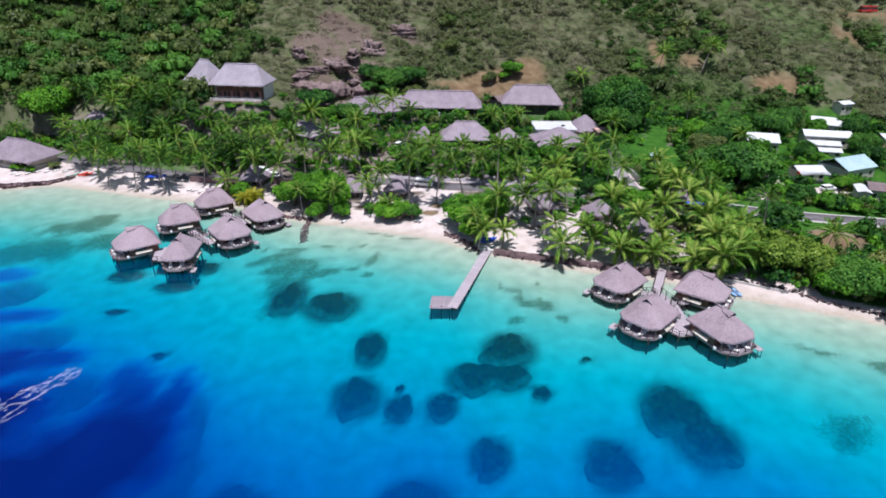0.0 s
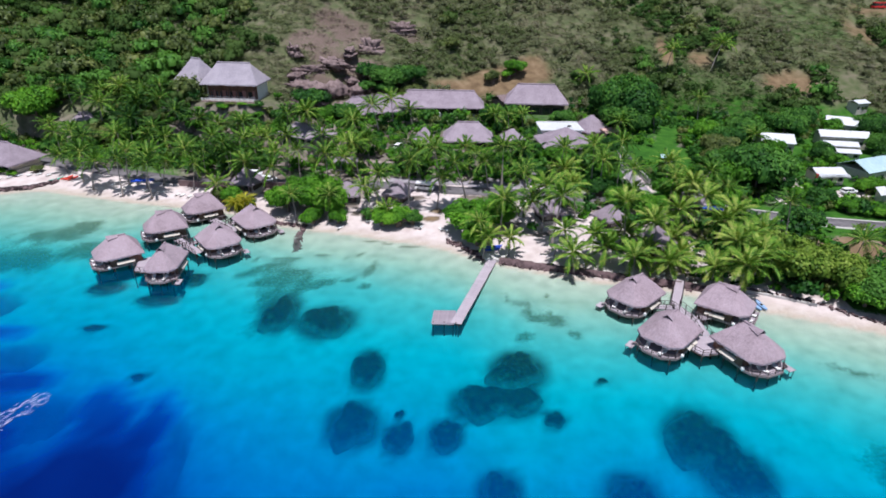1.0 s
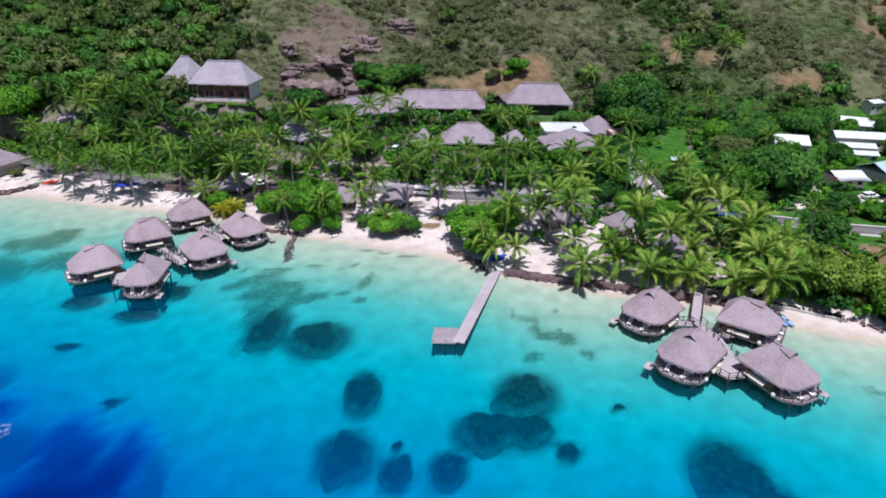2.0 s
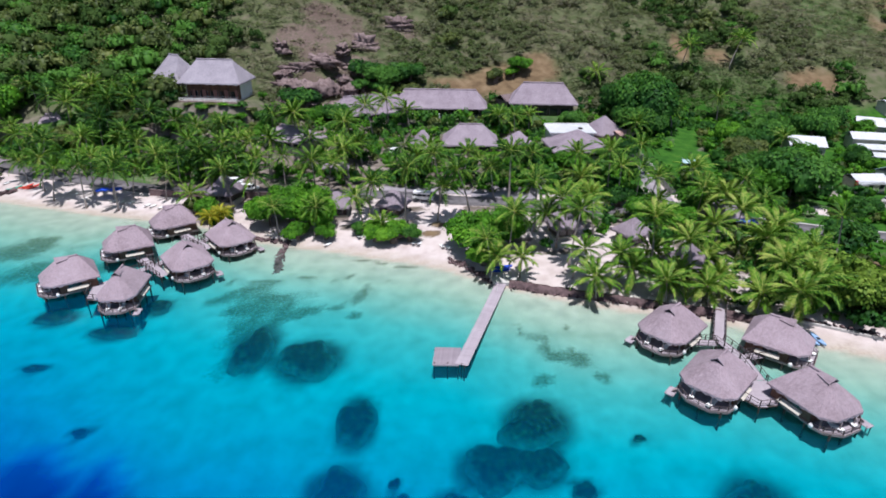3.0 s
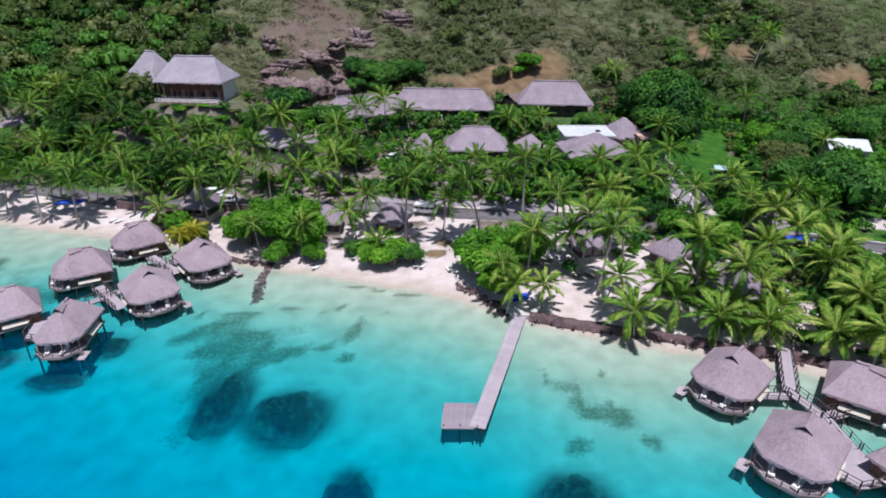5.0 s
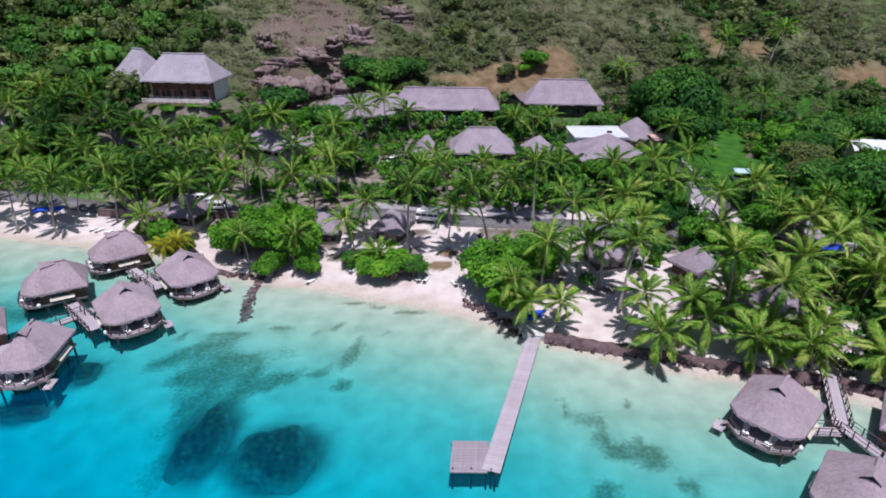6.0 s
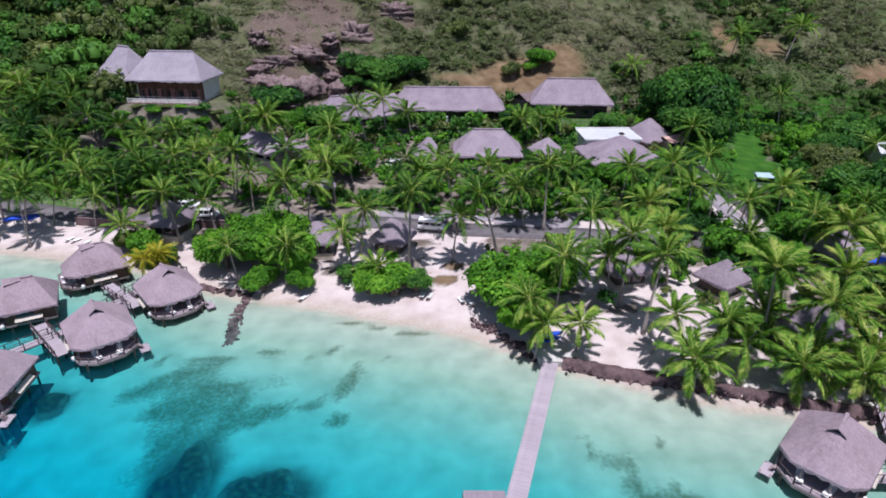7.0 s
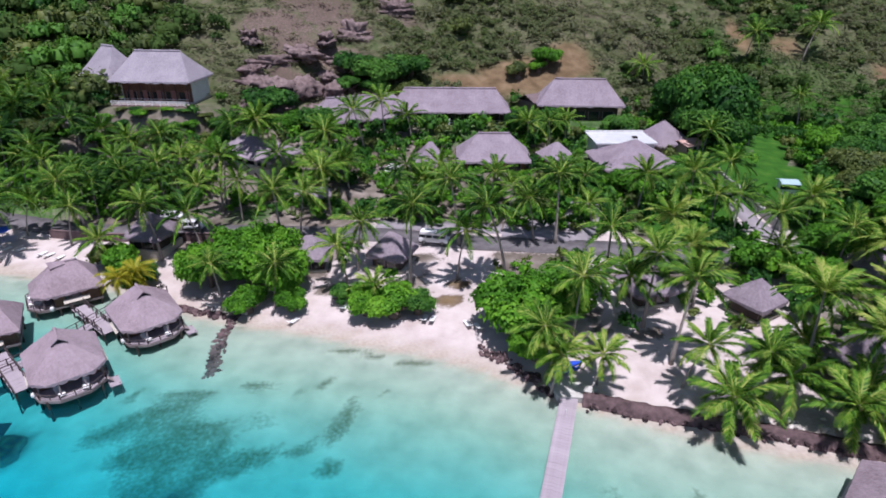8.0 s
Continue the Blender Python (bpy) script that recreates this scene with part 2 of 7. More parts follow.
def water_material():
    """A clear sea: the bed shows through, tinted by the depth of water over it, and the water itself scatters blue."""
    m = bpy.data.materials.new("lagoon_water")
    m.use_nodes = True
    nt = m.node_tree
    nt.nodes.remove(nt.nodes["Principled BSDF"])
    depth = attr(nt, "depth")
    d = maths(nt, "DIVIDE", depth, 14.0, True)
    clear = nt.nodes.new("ShaderNodeBsdfTransparent")
    nt.links.new(ramp(nt, d, [(0.0, (0.97, 0.99, 0.98)), (0.035, (0.74, 0.94, 0.92)), (0.10, (0.35, 0.88, 0.94)), (0.2, (0.11, 0.85, 0.99)), (0.33, (0.015, 0.74, 0.99)), (0.55, (0.002, 0.49, 0.92)), (1.0, (0.0, 0.12, 0.50))]), clear.inputs[0])
    body = nt.nodes.new("ShaderNodeBsdfDiffuse")
    nt.links.new(ramp(nt, d, [(0.0, (0.05, 0.40, 0.42)), (0.2, (0.0, 0.21, 0.52)), (0.45, (0.0, 0.115, 0.50)), (0.75, (0.0, 0.034, 0.27)), (1.0, (0.0, 0.010, 0.115))]), body.inputs[0])
    mx = nt.nodes.new("ShaderNodeMixShader")
    nt.links.new(ramp(nt, d, [(0.0, (0, 0, 0)), (0.1, (0.025,) * 3), (0.3, (0.12,) * 3), (0.6, (0.40,) * 3), (1.0, (0.8,) * 3)]), mx.inputs[0])
    nt.links.new(clear.outputs[0], mx.inputs[1])
    nt.links.new(body.outputs[0], mx.inputs[2])
    gloss = node(nt, "ShaderNodeBsdfGlossy", Roughness=0.12)
    ripple = maths(nt, "ADD", noise_tex(nt, 0.9, 4.0, None, (1, 1.8, 1)), maths(nt, "MULTIPLY", noise_tex(nt, 0.16, 3.0), 0.5))
    bp = node(nt, "ShaderNodeBump", Strength=0.35, Distance=0.12)
    nt.links.new(ripple, bp.inputs["Height"])
    nt.links.new(bp.outputs[0], gloss.inputs["Normal"])
    fr = node(nt, "ShaderNodeFresnel", IOR=1.33)
    nt.links.new(bp.outputs[0], fr.inputs["Normal"])
    top = nt.nodes.new("ShaderNodeMixShader")
    nt.links.new(maths(nt, "MULTIPLY", fr.outputs[0], 0.7), top.inputs[0])
    nt.links.new(mx.outputs[0], top.inputs[1])
    nt.links.new(gloss.outputs[0], top.inputs[2])
    nt.links.new(top.outputs[0], nt.nodes["Material Output"].inputs[0])
    return m


def coral_material():
    """Dark coral, thinning out into sand towards the rim. Also colours the shadow mounds."""
    m, nt, b = material("brown_coral_and_shadow", 0.95, 0.05)
    fine, mid = noise_tex(nt, 1.6, 6.0), noise_tex(nt, 0.5, 4.0)
    dark = ramp(nt, fine, [(0.3, (0.006, 0.012, 0.011)), (0.52, (0.022, 0.032, 0.020)), (0.68, (0.060, 0.075, 0.036)), (0.82, (0.115, 0.135, 0.068))])
    sand = ramp(nt, mid, [(0.25, (0.26, 0.30, 0.25)), (0.6, (0.355, 0.39, 0.33)), (0.85, (0.415, 0.445, 0.385))])
    k = maths(nt, "MULTIPLY", attr(nt, "rim"), maths(nt, "ADD", mid, 0.5))
    nt.links.new(mixed(nt, maths(nt, "MULTIPLY", k, 0.42, True), dark, sand), b.inputs["Base Color"])
    bumped(nt, b, fine, 1.0, 0.3)
    return m


CORAL = coral_material()
GROUND, WATER = ground_material(), water_material()


# ---- mesh helpers ----
def mesh_of(name, verts, faces, mat, smooth=False, **face_values):
    me = bpy.data.meshes.new(name)
    v = np.asarray(verts, dtype=np.float32).reshape(-1, 3)
    if isinstance(faces, np.ndarray):
        k = faces.shape[1]
        me.vertices.add(len(v))
        me.vertices.foreach_set("co", v.ravel())
        me.loops.add(faces.size)
        me.loops.foreach_set("vertex_index", faces.astype(np.int32).ravel())
        me.polygons.add(len(faces))
        me.polygons.foreach_set("loop_start", np.arange(0, faces.size, k, dtype=np.int32))
        me.update(calc_edges=True)
    else:
        me.from_pydata(v.tolist(), [], faces)
        me.update()
    me.materials.append(mat)
    if smooth:
        me.polygons.foreach_set("use_smooth", np.ones(len(me.polygons), dtype=bool))
    for key, values in face_values.items():
        a = me.attributes.new(key, "FLOAT", "FACE" if len(values) == len(me.polygons) else "POINT")
        a.data.foreach_set("value", np.asarray(values, dtype=np.float32))
    return me


def part(name, data, mat, parent, label="", m=None):
    """Links a bmesh or a mesh as one mesh object under a thing or a part."""
    if isinstance(data, bmesh.types.BMesh):
        me = bpy.data.meshes.new(name)
        data.to_mesh(me)
        data.free()
        me.materials.append(mat)
    else:
        me = data
    ob = new(name, me)
    ob.parent = parent
    if m is not None:
        ob.matrix_basis = m
    return tagged(ob, label)


def thing(name, label, category, m=None, group="", kind=""):
    ob = new(name)
    ob.empty_display_size = 0.5
    if m is not None:
        ob.matrix_basis = m
    return tagged(ob, label, category, group, kind)


def box(bm, x0, y0, z0, x1, y1, z1, bevel=0.0, turn=None):
    r = bmesh.ops.create_cube(bm, size=1)
    vs = r["verts"]
    c, s = Vector(((x0 + x1) / 2, (y0 + y1) / 2, (z0 + z1) / 2)), Vector((abs(x1 - x0), abs(y1 - y0), abs(z1 - z0)))
    for v in vs:
        v.co = Vector((v.co.x * s.x, v.co.y * s.y, v.co.z * s.z))
        if turn is not None:
            v.co = turn @ v.co
        v.co += c
    if bevel:
        es = list({e for v in vs for e in v.link_edges})
        bmesh.ops.bevel(bm, geom=es, offset=bevel, segments=1, affect="EDGES")
    return bm


def boxed(*args, bevel=0.02):
    return box(bmesh.new(), *args, bevel=bevel)


def rod(a, b, r0, r1=None, n=7, bm=None, caps=True):
    """A tapered round bar from a to b."""
    bm = bm or bmesh.new()
    a, b = Vector(a), Vector(b)
    r1 = r0 if r1 is None else r1
    q = (b - a).to_track_quat("Z", "Y").to_matrix()
    rings = []
    for p, r in ((a, r0), (b, r1)):
        rings.append([bm.verts.new(p + q @ Vector((r * math.cos(2 * math.pi * i / n), r * math.sin(2 * math.pi * i / n), 0))) for i in range(n)])
    for i in range(n):
        bm.faces.new((rings[0][i], rings[0][(i + 1) % n], rings[1][(i + 1) % n], rings[1][i]))
    if caps:
        bm.faces.new(rings[0][::-1])
        bm.faces.new(rings[1])
    return bm


def tube(points, radii, n=8):
    bm = bmesh.new()
    rings = []
    pts = [Vector(p) for p in points]
    for i, p in enumerate(pts):
        way = pts[min(i + 1, len(pts) - 1)] - pts[max(i - 1, 0)]
        q = way.to_track_quat("Z", "Y").to_matrix()
        rings.append([bm.verts.new(p + q @ Vector((radii[i] * math.cos(2 * math.pi * k / n), radii[i] * math.sin(2 * math.pi * k / n), 0))) for k in range(n)])
    for a, b in zip(rings, rings[1:]):
        for k in range(n):
            bm.faces.new((a[k], a[(k + 1) % n], b[(k + 1) % n], b[k]))
    bm.faces.new(rings[0][::-1])
    bm.faces.new(rings[-1])
    for f in bm.faces:
        f.smooth = True
    return bm


def prism(outline, z0, z1):
    """An upright slab on a flat outline of (x, y), counter-clockwise."""
    bm = bmesh.new()
    lo = [bm.verts.new((x, y, z0)) for x, y in outline]
    hi = [bm.verts.new((x, y, z1)) for x, y in outline]
    n = len(outline)
    for i in range(n):
        bm.faces.new((lo[i], lo[(i + 1) % n], hi[(i + 1) % n], hi[i]))
    bm.faces.new(lo[::-1])
    bm.faces.new(hi)
    return bm


def lump(seed, rx, ry, rz, rough=0.25, sub=2, scale=1.2):
    """A rounded, uneven boulder."""
    bm = bmesh.new()
    bmesh.ops.create_icosphere(bm, subdivisions=sub, radius=1)
    off = Vector((seed * 7.3, seed * 3.1, seed * 1.7))
    for v in bm.verts:
        k = 1 + rough * noise.noise(v.co * scale + off) * 1.6 + rough * 0.6 * noise.noise(v.co * scale * 2.7 + off)
        v.co = Vector((v.co.x * rx * k, v.co.y * ry * k, v.co.z * rz * k))
    for f in bm.faces:
        f.smooth = sub > 2
    return bm


# ---- the lie of the land ----
SHORE = np.array([(-400, 230), (-200, 168), (-135, 157), (-124, 156), (-110, 160), (-98, 157), (-84, 153.5), (-70, 150), (-60, 148.5), (-50, 144), (-41, 139.5), (-33, 136.3), (-20, 133.2), (-5, 129), (1, 126.3), (6, 122.6), (11, 119.6), (19, 116.6), (31, 113), (42, 110.6), (55, 104.6), (68, 98.8), (77, 95.2), (100, 86), (140, 72), (400, 10)])
FOOT = np.array([(-500, 150), (-200, 185), (-120, 203), (-92, 204), (-72, 200.5), (-52, 205), (-35, 218), (0, 224), (40, 227), (70, 228), (110, 224), (160, 226), (220, 230), (500, 235)])


def lattice(x, y, seed):
    xi, yi = np.floor(x).astype(np.int64), np.floor(y).astype(np.int64)
    fx, fy = x - xi, y - yi
    fx, fy = fx * fx * (3 - 2 * fx), fy * fy * (3 - 2 * fy)

    def h(a, b):
        n = (a * 374761393 + b * 668265263 + seed * 982451653) & 0x7FFFFFFF
        n = ((n ^ (n >> 13)) * 1274126177) & 0x7FFFFFFF
        return ((n ^ (n >> 16)) & 0xFFFF) / 65535.0

    return (h(xi, yi) * (1 - fx) + h(xi + 1, yi) * fx) * (1 - fy) + (h(xi, yi + 1) * (1 - fx) + h(xi + 1, yi + 1) * fx) * fy


def fbm(x, y, size, seed=0, octaves=4):
    """Uneven noise of 0 to 1 with features of that size in metres."""
    x, y = np.asarray(x, float) / size, np.asarray(y, float) / size
    total, amp, norm = 0, 1.0, 0
    for k in range(octaves):
        total, norm = total + amp * lattice(x * 2**k + 17.1 * k, y * 2**k + 9.7 * k, seed + k), norm + amp
        amp *= 0.5
    return total / norm


def smooth(a, b, v):
    t = np.clip((v - a) / (b - a), 0, 1)
    return t * t * (3 - 2 * t)


def shore_y(x):
    x = np.asarray(x, float)
    return (np.interp(x - 3, SHORE[:, 0], SHORE[:, 1]) + np.interp(x, SHORE[:, 0], SHORE[:, 1]) + np.interp(x + 3, SHORE[:, 0], SHORE[:, 1])) / 3


def foot_y(x):
    return sum(np.interp(np.asarray(x, float) + k, FOOT[:, 0], FOOT[:, 1]) for k in (-6, 0, 6)) / 3


def inland(x, y):
    return (y - shore_y(x)) * 0.93 + (fbm(x, y, 14, 5) - 0.5) * 2.0


def sea_depth(x, y):
    off = -inland(x, y)
    d = np.interp(off, [0, 8, 18, 30, 42, 55, 70, 100, 200], [0, 0.42, 1.2, 2.4, 3.6, 5.2, 7.2, 9.8, 15])
    d = d * (1 - 0.35 * smooth(-66, -80, x) * smooth(36, 22, off))
    west = smooth(0, -70, x + (y - 60) * 0.35 + (fbm(x, y, 26, 3) - 0.5) * 60)
    d = d + west * np.interp(off, [30, 50, 70, 90], [0, 0.3, 2.2, 5.5])
    d = d + smooth(5, 35, x) * np.interp(off, [20, 35, 50], [0, 0.6, 1.5])
    return d * (0.86 + 0.28 * fbm(x, y, 22, 8)) + 5.0 * ellipse_mask(x, y, HOLES, 0.35, 0.7)


# deep blue hollows of the lagoon's bed: x, y, half-length, half-width, turn in degrees
HOLES = [(-43, 62, 7.5, 9.5, 10), (-46.8, 74, 6.5, 3.2, 112), (-39.6, 72.5, 6.0, 2.2, 95), (-62, 81, 4.5, 2.8, 0), (-69, 79, 5, 3.6, 10), (-76.5, 92.5, 6.5, 2.4, 10), (-90, 107, 6, 3, 15), (-54, 54, 8, 6, 0), (-66, 66, 8, 6, 30)]


def height(x, y):
    """The ground's height, the sea's bed included."""
    x, y = np.asarray(x, float), np.asarray(y, float)
    d = inland(x, y)
    s = y - foot_y(x)
    near = np.interp(d, [0, 3, 7, 14, 25, 40], [0, 0.35, 0.95, 1.4, 1.9, 2.4])
    low = np.interp(s, [-140, -58, -45, -30, -15, 0], [2.2, 2.6, 3.6, 5.2, 6.8, 9.0])
    low = low * (1 - 0.45 * smooth(55, 90, x))
    top = 9.0 * (1 - 0.45 * smooth(55, 90, x))
    hill = np.where(s > 0, top + np.interp(s, [0, 10, 25, 60, 120, 250, 600], [0, 5.2, 13.2, 32, 68, 150, 330]), low)
    hill = hill + smooth(2, 30, s) * ((fbm(x, y, 38, 11) - 0.5) * 9 + (fbm(x, y, 9, 12) - 0.5) * 2.2)
    z = np.where(d < 40, np.minimum(near, hill), hill)
    z = z + smooth(8, 20, d) * (fbm(x, y, 6, 13) - 0.5) * 0.3
    z = np.where(d < 0, -sea_depth(x, y), z)
    for tx, ty, tz, r0, r1 in TERRACES:
        k = smooth(r1, r0, np.hypot(x - tx, (y - ty) * 1.25))
        z = z * (1 - k) + tz * k
    return z


TERRACES = [(188, 296, 40.0, 9, 15), (-73, 211, 15.0, 13, 19), (-90, 218, 15.6, 8, 13), (-4, 219, 8.6, 13, 17), (-22, 216, 8.4, 10, 15), (28, 222, 8.6, 11, 15), (36, 199, 5.2, 13, 18), (4, 188, 6.0, 8, 13)]


def ground_z(x, y):
    return float(height(np.array([x]), np.array([y]))[0])


def spread(pieces):
    out = []
    for a, b, step in pieces:
        out.append(np.arange(a, b - 1e-6, step))
    return np.unique(np.concatenate(out + [np.array([pieces[-1][1]])]))


def grid_faces(nx, ny):
    i = np.arange((nx - 1) * (ny - 1))
    a = (i // (nx - 1)) * nx + i % (nx - 1)
    return np.stack([a, a + 1, a + 1 + nx, a + nx], axis=1)


def sheet(xs, ys):
    gx, gy = np.meshgrid(xs, ys)
    return gx.ravel(), gy.ravel(), grid_faces(len(xs), len(ys))


ROAD = [(-300, 205), (-140, 186), (-95, 172), (-70, 164.5), (-42, 164), (-15, 162.5), (1, 158.8), (18, 157.2), (46, 152.0), (77, 144.5), (105, 139.5), (150, 128), (300, 90)]
ROAD_X = np.array([p[0] for p in ROAD], float)
ROAD_Y = np.array([p[1] for p in ROAD], float)


def road_y(x):
    return sum(np.interp(np.asarray(x, float) + k, ROAD_X, ROAD_Y) for k in (-8, -4, 0, 4, 8)) / 5


# reefs and weed on the bed: x, y, half-length, half-width, turn in degrees
WEED = [(-31, 104, 5.5, 2.6, 50), (-34, 112, 6, 3, 60), (-33, 119, 8, 2.0, 5), (-30, 113, 5, 2, 80), (13.2, 106.2, 1.9, 1.2, -50), (18.0, 101.0, 2.5, 2.2, -50), (12.5, 97, 1.8, 1.4, 30), (20.5, 97.5, 1.5, 1.2, -40), (57, 71, 4.5, 3.6, 20), (-75, 128, 11, 4.5, 15), (-88, 135, 11, 4.5, 20), (-94, 123, 11, 5, 10), (-64, 101, 2, 1, 0), (61, 88, 4, 1.4, -20), (71, 83, 5, 2, -30), (-18.5, 131.2, 4.5, 0.6, -14), (-10.3, 129.0, 2.4, 0.7, 0), (-14.6, 130.4, 1.8, 0.6, -20), (-22, 124, 2.2, 1.0, 40), (-17, 119, 3, 1.3, 70), (-41, 124, 2, 0.8, 60), (-37.0, 120.6, 4.2, 1.8, 20), (-40.6, 118.7, 3.5, 1.6, 30), (-30.3, 118.3, 3.4, 1.7, 10), (-36.2, 114.9, 4.5, 2.0, 25), (-25.6, 113.9, 3.0, 1.4, 20), (-20.0, 124.7, 2.4, 0.9, 60), (-26.9, 124.6, 2.4, 0.8, 0), (-34.4, 123.8, 3.0, 0.9, 5), (-17.2, 113.0, 1.6, 0.9, 10), (-16.8, 119.1, 1.4, 0.6, 70), (-12.9, 123.5, 1.2, 0.5, 40), (-21.0, 115.1, 1.6, 0.8, 30), (9.6, 109.5, 1.3, 0.8, -50), (10.5, 107.3, 1.3, 0.9, -40), (13.3, 104.0, 1.8, 1.2, -40), (14.6, 102.1, 2.2, 1.3, -30), (17.3, 109.6, 0.6, 0.4, 0), (17.7, 108.7, 0.5, 0.3, 0)]


def ellipse_mask(x, y, rows, soft=0.5, ragged=0.9):
    out = np.zeros_like(x)
    for cx, cy, a, b, deg in rows:
        c, s = math.cos(radians(deg)), math.sin(radians(deg))
        u, v = (x - cx) * c + (y - cy) * s, -(x - cx) * s + (y - cy) * c
        r = np.hypot(u / a, v / b) + (fbm(x, y, 3.5, int(abs(cx)) + 21) - 0.5) * ragged
        out = np.maximum(out, smooth(1.0 + soft, 1.0 - soft, r))
    return out


def build_ground():
    xs = spread([(-900, -300, 30), (-300, -140, 5), (-140, 130, 1.25), (130, 300, 5), (300, 900, 30)])
    ys = spread([(-900, 0, 60), (0, 40, 8), (40, 255, 1.25), (255, 350, 4), (350, 1000, 25)])
    x, y, f = sheet(xs, ys)
    z = height(x, y)
    d, s = inland(x, y), y - foot_y(x)
    n1, n2 = fbm(x, y, 10, 31), fbm(x, y, 28, 33)
    # resort ground: beach and raked sand between the huts as far as the road, lawns in patches
    sandy = smooth(15, 9, d) * (1 - 0.8 * smooth(19, 25, x) * smooth(58, 52, x) * smooth(2.2, 3.4, d)) + smooth(0.46, 0.62, n1) * smooth(44, 30, y - shore_y(x)) * smooth(56, 48, x) * smooth(-62, -50, x)
    sandy = np.where(x > 70, smooth(7, 4, d), sandy)
    sandy = np.maximum(sandy, smooth(6, 3, np.abs(y - road_y(x) - 1)) * smooth(60, 50, x) * smooth(-30, -15, x) * 0.5)
    sandy = np.maximum(sandy, smooth(6, 3, np.hypot(x - 50, (y - 165) * 0.6)) * 0.8)
    sandy = np.maximum(sandy, ellipse_mask(x, y, YARDS, 0.4) * 0.9)
    sandy = np.maximum(sandy, 0.95 * smooth(0, 6, x) * smooth(58, 50, x) * smooth(150, 144, y) * np.clip(smooth(25, 18, x) * smooth(135, 127, y) + 0.9 * smooth(0.52, 0.64, fbm(x, y, 5, 37)), 0, 1))
    sandy = np.maximum(sandy, smooth(22, 17, d) * smooth(-56, -62, x))
    sandy = np.clip(sandy, 0, 1) * (1 - 0.85 * smooth(-2.5, -0.5, y - road_y(x)) * smooth(-18, -26, x))
    sandy = sandy * (1 - 0.9 * ellipse_mask(x, y, CLEARINGS, 0.25, 0.4))
    rocky = smooth(2, 10, s) * np.maximum(smooth(0.55, 0.68, fbm(x, y, 18, 41)) * 0.35, ellipse_mask(x, y, CRAGS, 0.35) * 0.62)
    bare = ellipse_mask(x, y, BARE, 0.4)
    green = np.clip(smooth(0.38, 0.6, n2) * 0.8 + smooth(60, 95, x) * smooth(20, -5, s) * 0.8, 0, 1) * (1 - smooth(3, 18, s) * 0.45) * (1 - bare) * (1 - 0.8 * smooth(-94, -88, x) * smooth(-52, -58, x) * smooth(188, 193, y) * smooth(212, 206, y)) * (1 - 0.25 * smooth(50, 40, x) * smooth(-40, -30, s)) * (1 - smooth(0, 6, x) * smooth(58, 50, x) * smooth(152, 146, y))
    green = np.maximum(green, ellipse_mask(x, y, LAWNS, 0.2, 0.3))
    damp = np.maximum(smooth(2.2, 0.4, d + (n1 - 0.5) * 1.5) * 0.85, smooth(3.3, 2.3, d + (n1 - 0.5) * 1.0) * 0.42) * smooth(-3, 0, d)
    under = smooth(0.2, -1.0, d)
    algae = ellipse_mask(x, y, WEED, 0.65, 1.9) * 0.75 * smooth(1.1, -0.2, d)
    reef_and_shadow = np.zeros_like(x)
    # darkens the bed around coral heads and around the imitated bungalow shadows
    for cx, cy, rx, ry in CORALS_AND_SHADOWS:
        r = np.hypot((x - cx) / rx, (y - cy) / ry) + (fbm(x, y, 5.0, int(abs(cx)) + 61) - 0.5) * 0.5
        wide = 1.25 if cx < -35 and cy < 75 else 0.95
        reef_and_shadow = np.maximum(reef_and_shadow, smooth(1.5 * wide, 0.8 * wide, r))
    slope_soil = smooth(-6, 8, s)
    algae = np.maximum(algae, smooth(-1.6, -0.4, d) * smooth(0.2, -0.3, d) * smooth(0.58, 0.68, fbm(x, y, 5, 55)) * 0.5)
    me = mesh_of("ground", np.stack([x, y, z], 1), f, GROUND, True, sandy=sandy, rocky=rocky * (1 - bare), green=green, damp=damp, under=under, algae=algae, slope_soil=slope_soil, bare=bare, reef_and_shadow=reef_and_shadow * 0.97 * under)
    ob = new("ground", me)
    return tagged(ob, "white sand beach rising to green scrubby tropical hillside", "ground", kind="structure")


CLEARINGS = [(-3.9, 146.2, 2.2, 1.5, 0), (-5.6, 141.6, 2.4, 1.9, 15), (-22.0, 144.6, 3.2, 1.8, 10)]
LAWNS = [(61, 187, 10, 7, -20), (55.5, 193, 4, 3, -40), (70.5, 206, 11, 3.8, 72)]
YARDS = [(85.5, 157, 5, 3.4, 10), (-12, 158, 8, 2.6, 0), (3, 160, 6, 3.4, 0), (20, 160, 8, 3.4, 0), (88, 155, 4, 3, 60), (104, 163, 6, 3, 0), (94, 171, 3, 5, 0), (50, 163, 4, 3, 0), (-4, 147, 4, 5, 0), (-3, 156, 5, 4, 0)]
CRAGS = [(-46, 258, 12, 8, 0), (-36, 241, 10, 6, 0), (-46, 228, 9, 5, 0), (-50, 222, 9, 5, 10), (-36, 226, 9, 5, 0), (-42, 240, 14, 5, 5), (-33, 253, 6, 4, 0), (-55, 246, 12, 6, 10), (-20, 262, 8, 4, 0), (-48, 212, 7, 4, 0), (-30, 220, 5, 4, 0), (-90, 290, 14, 5, 0)]
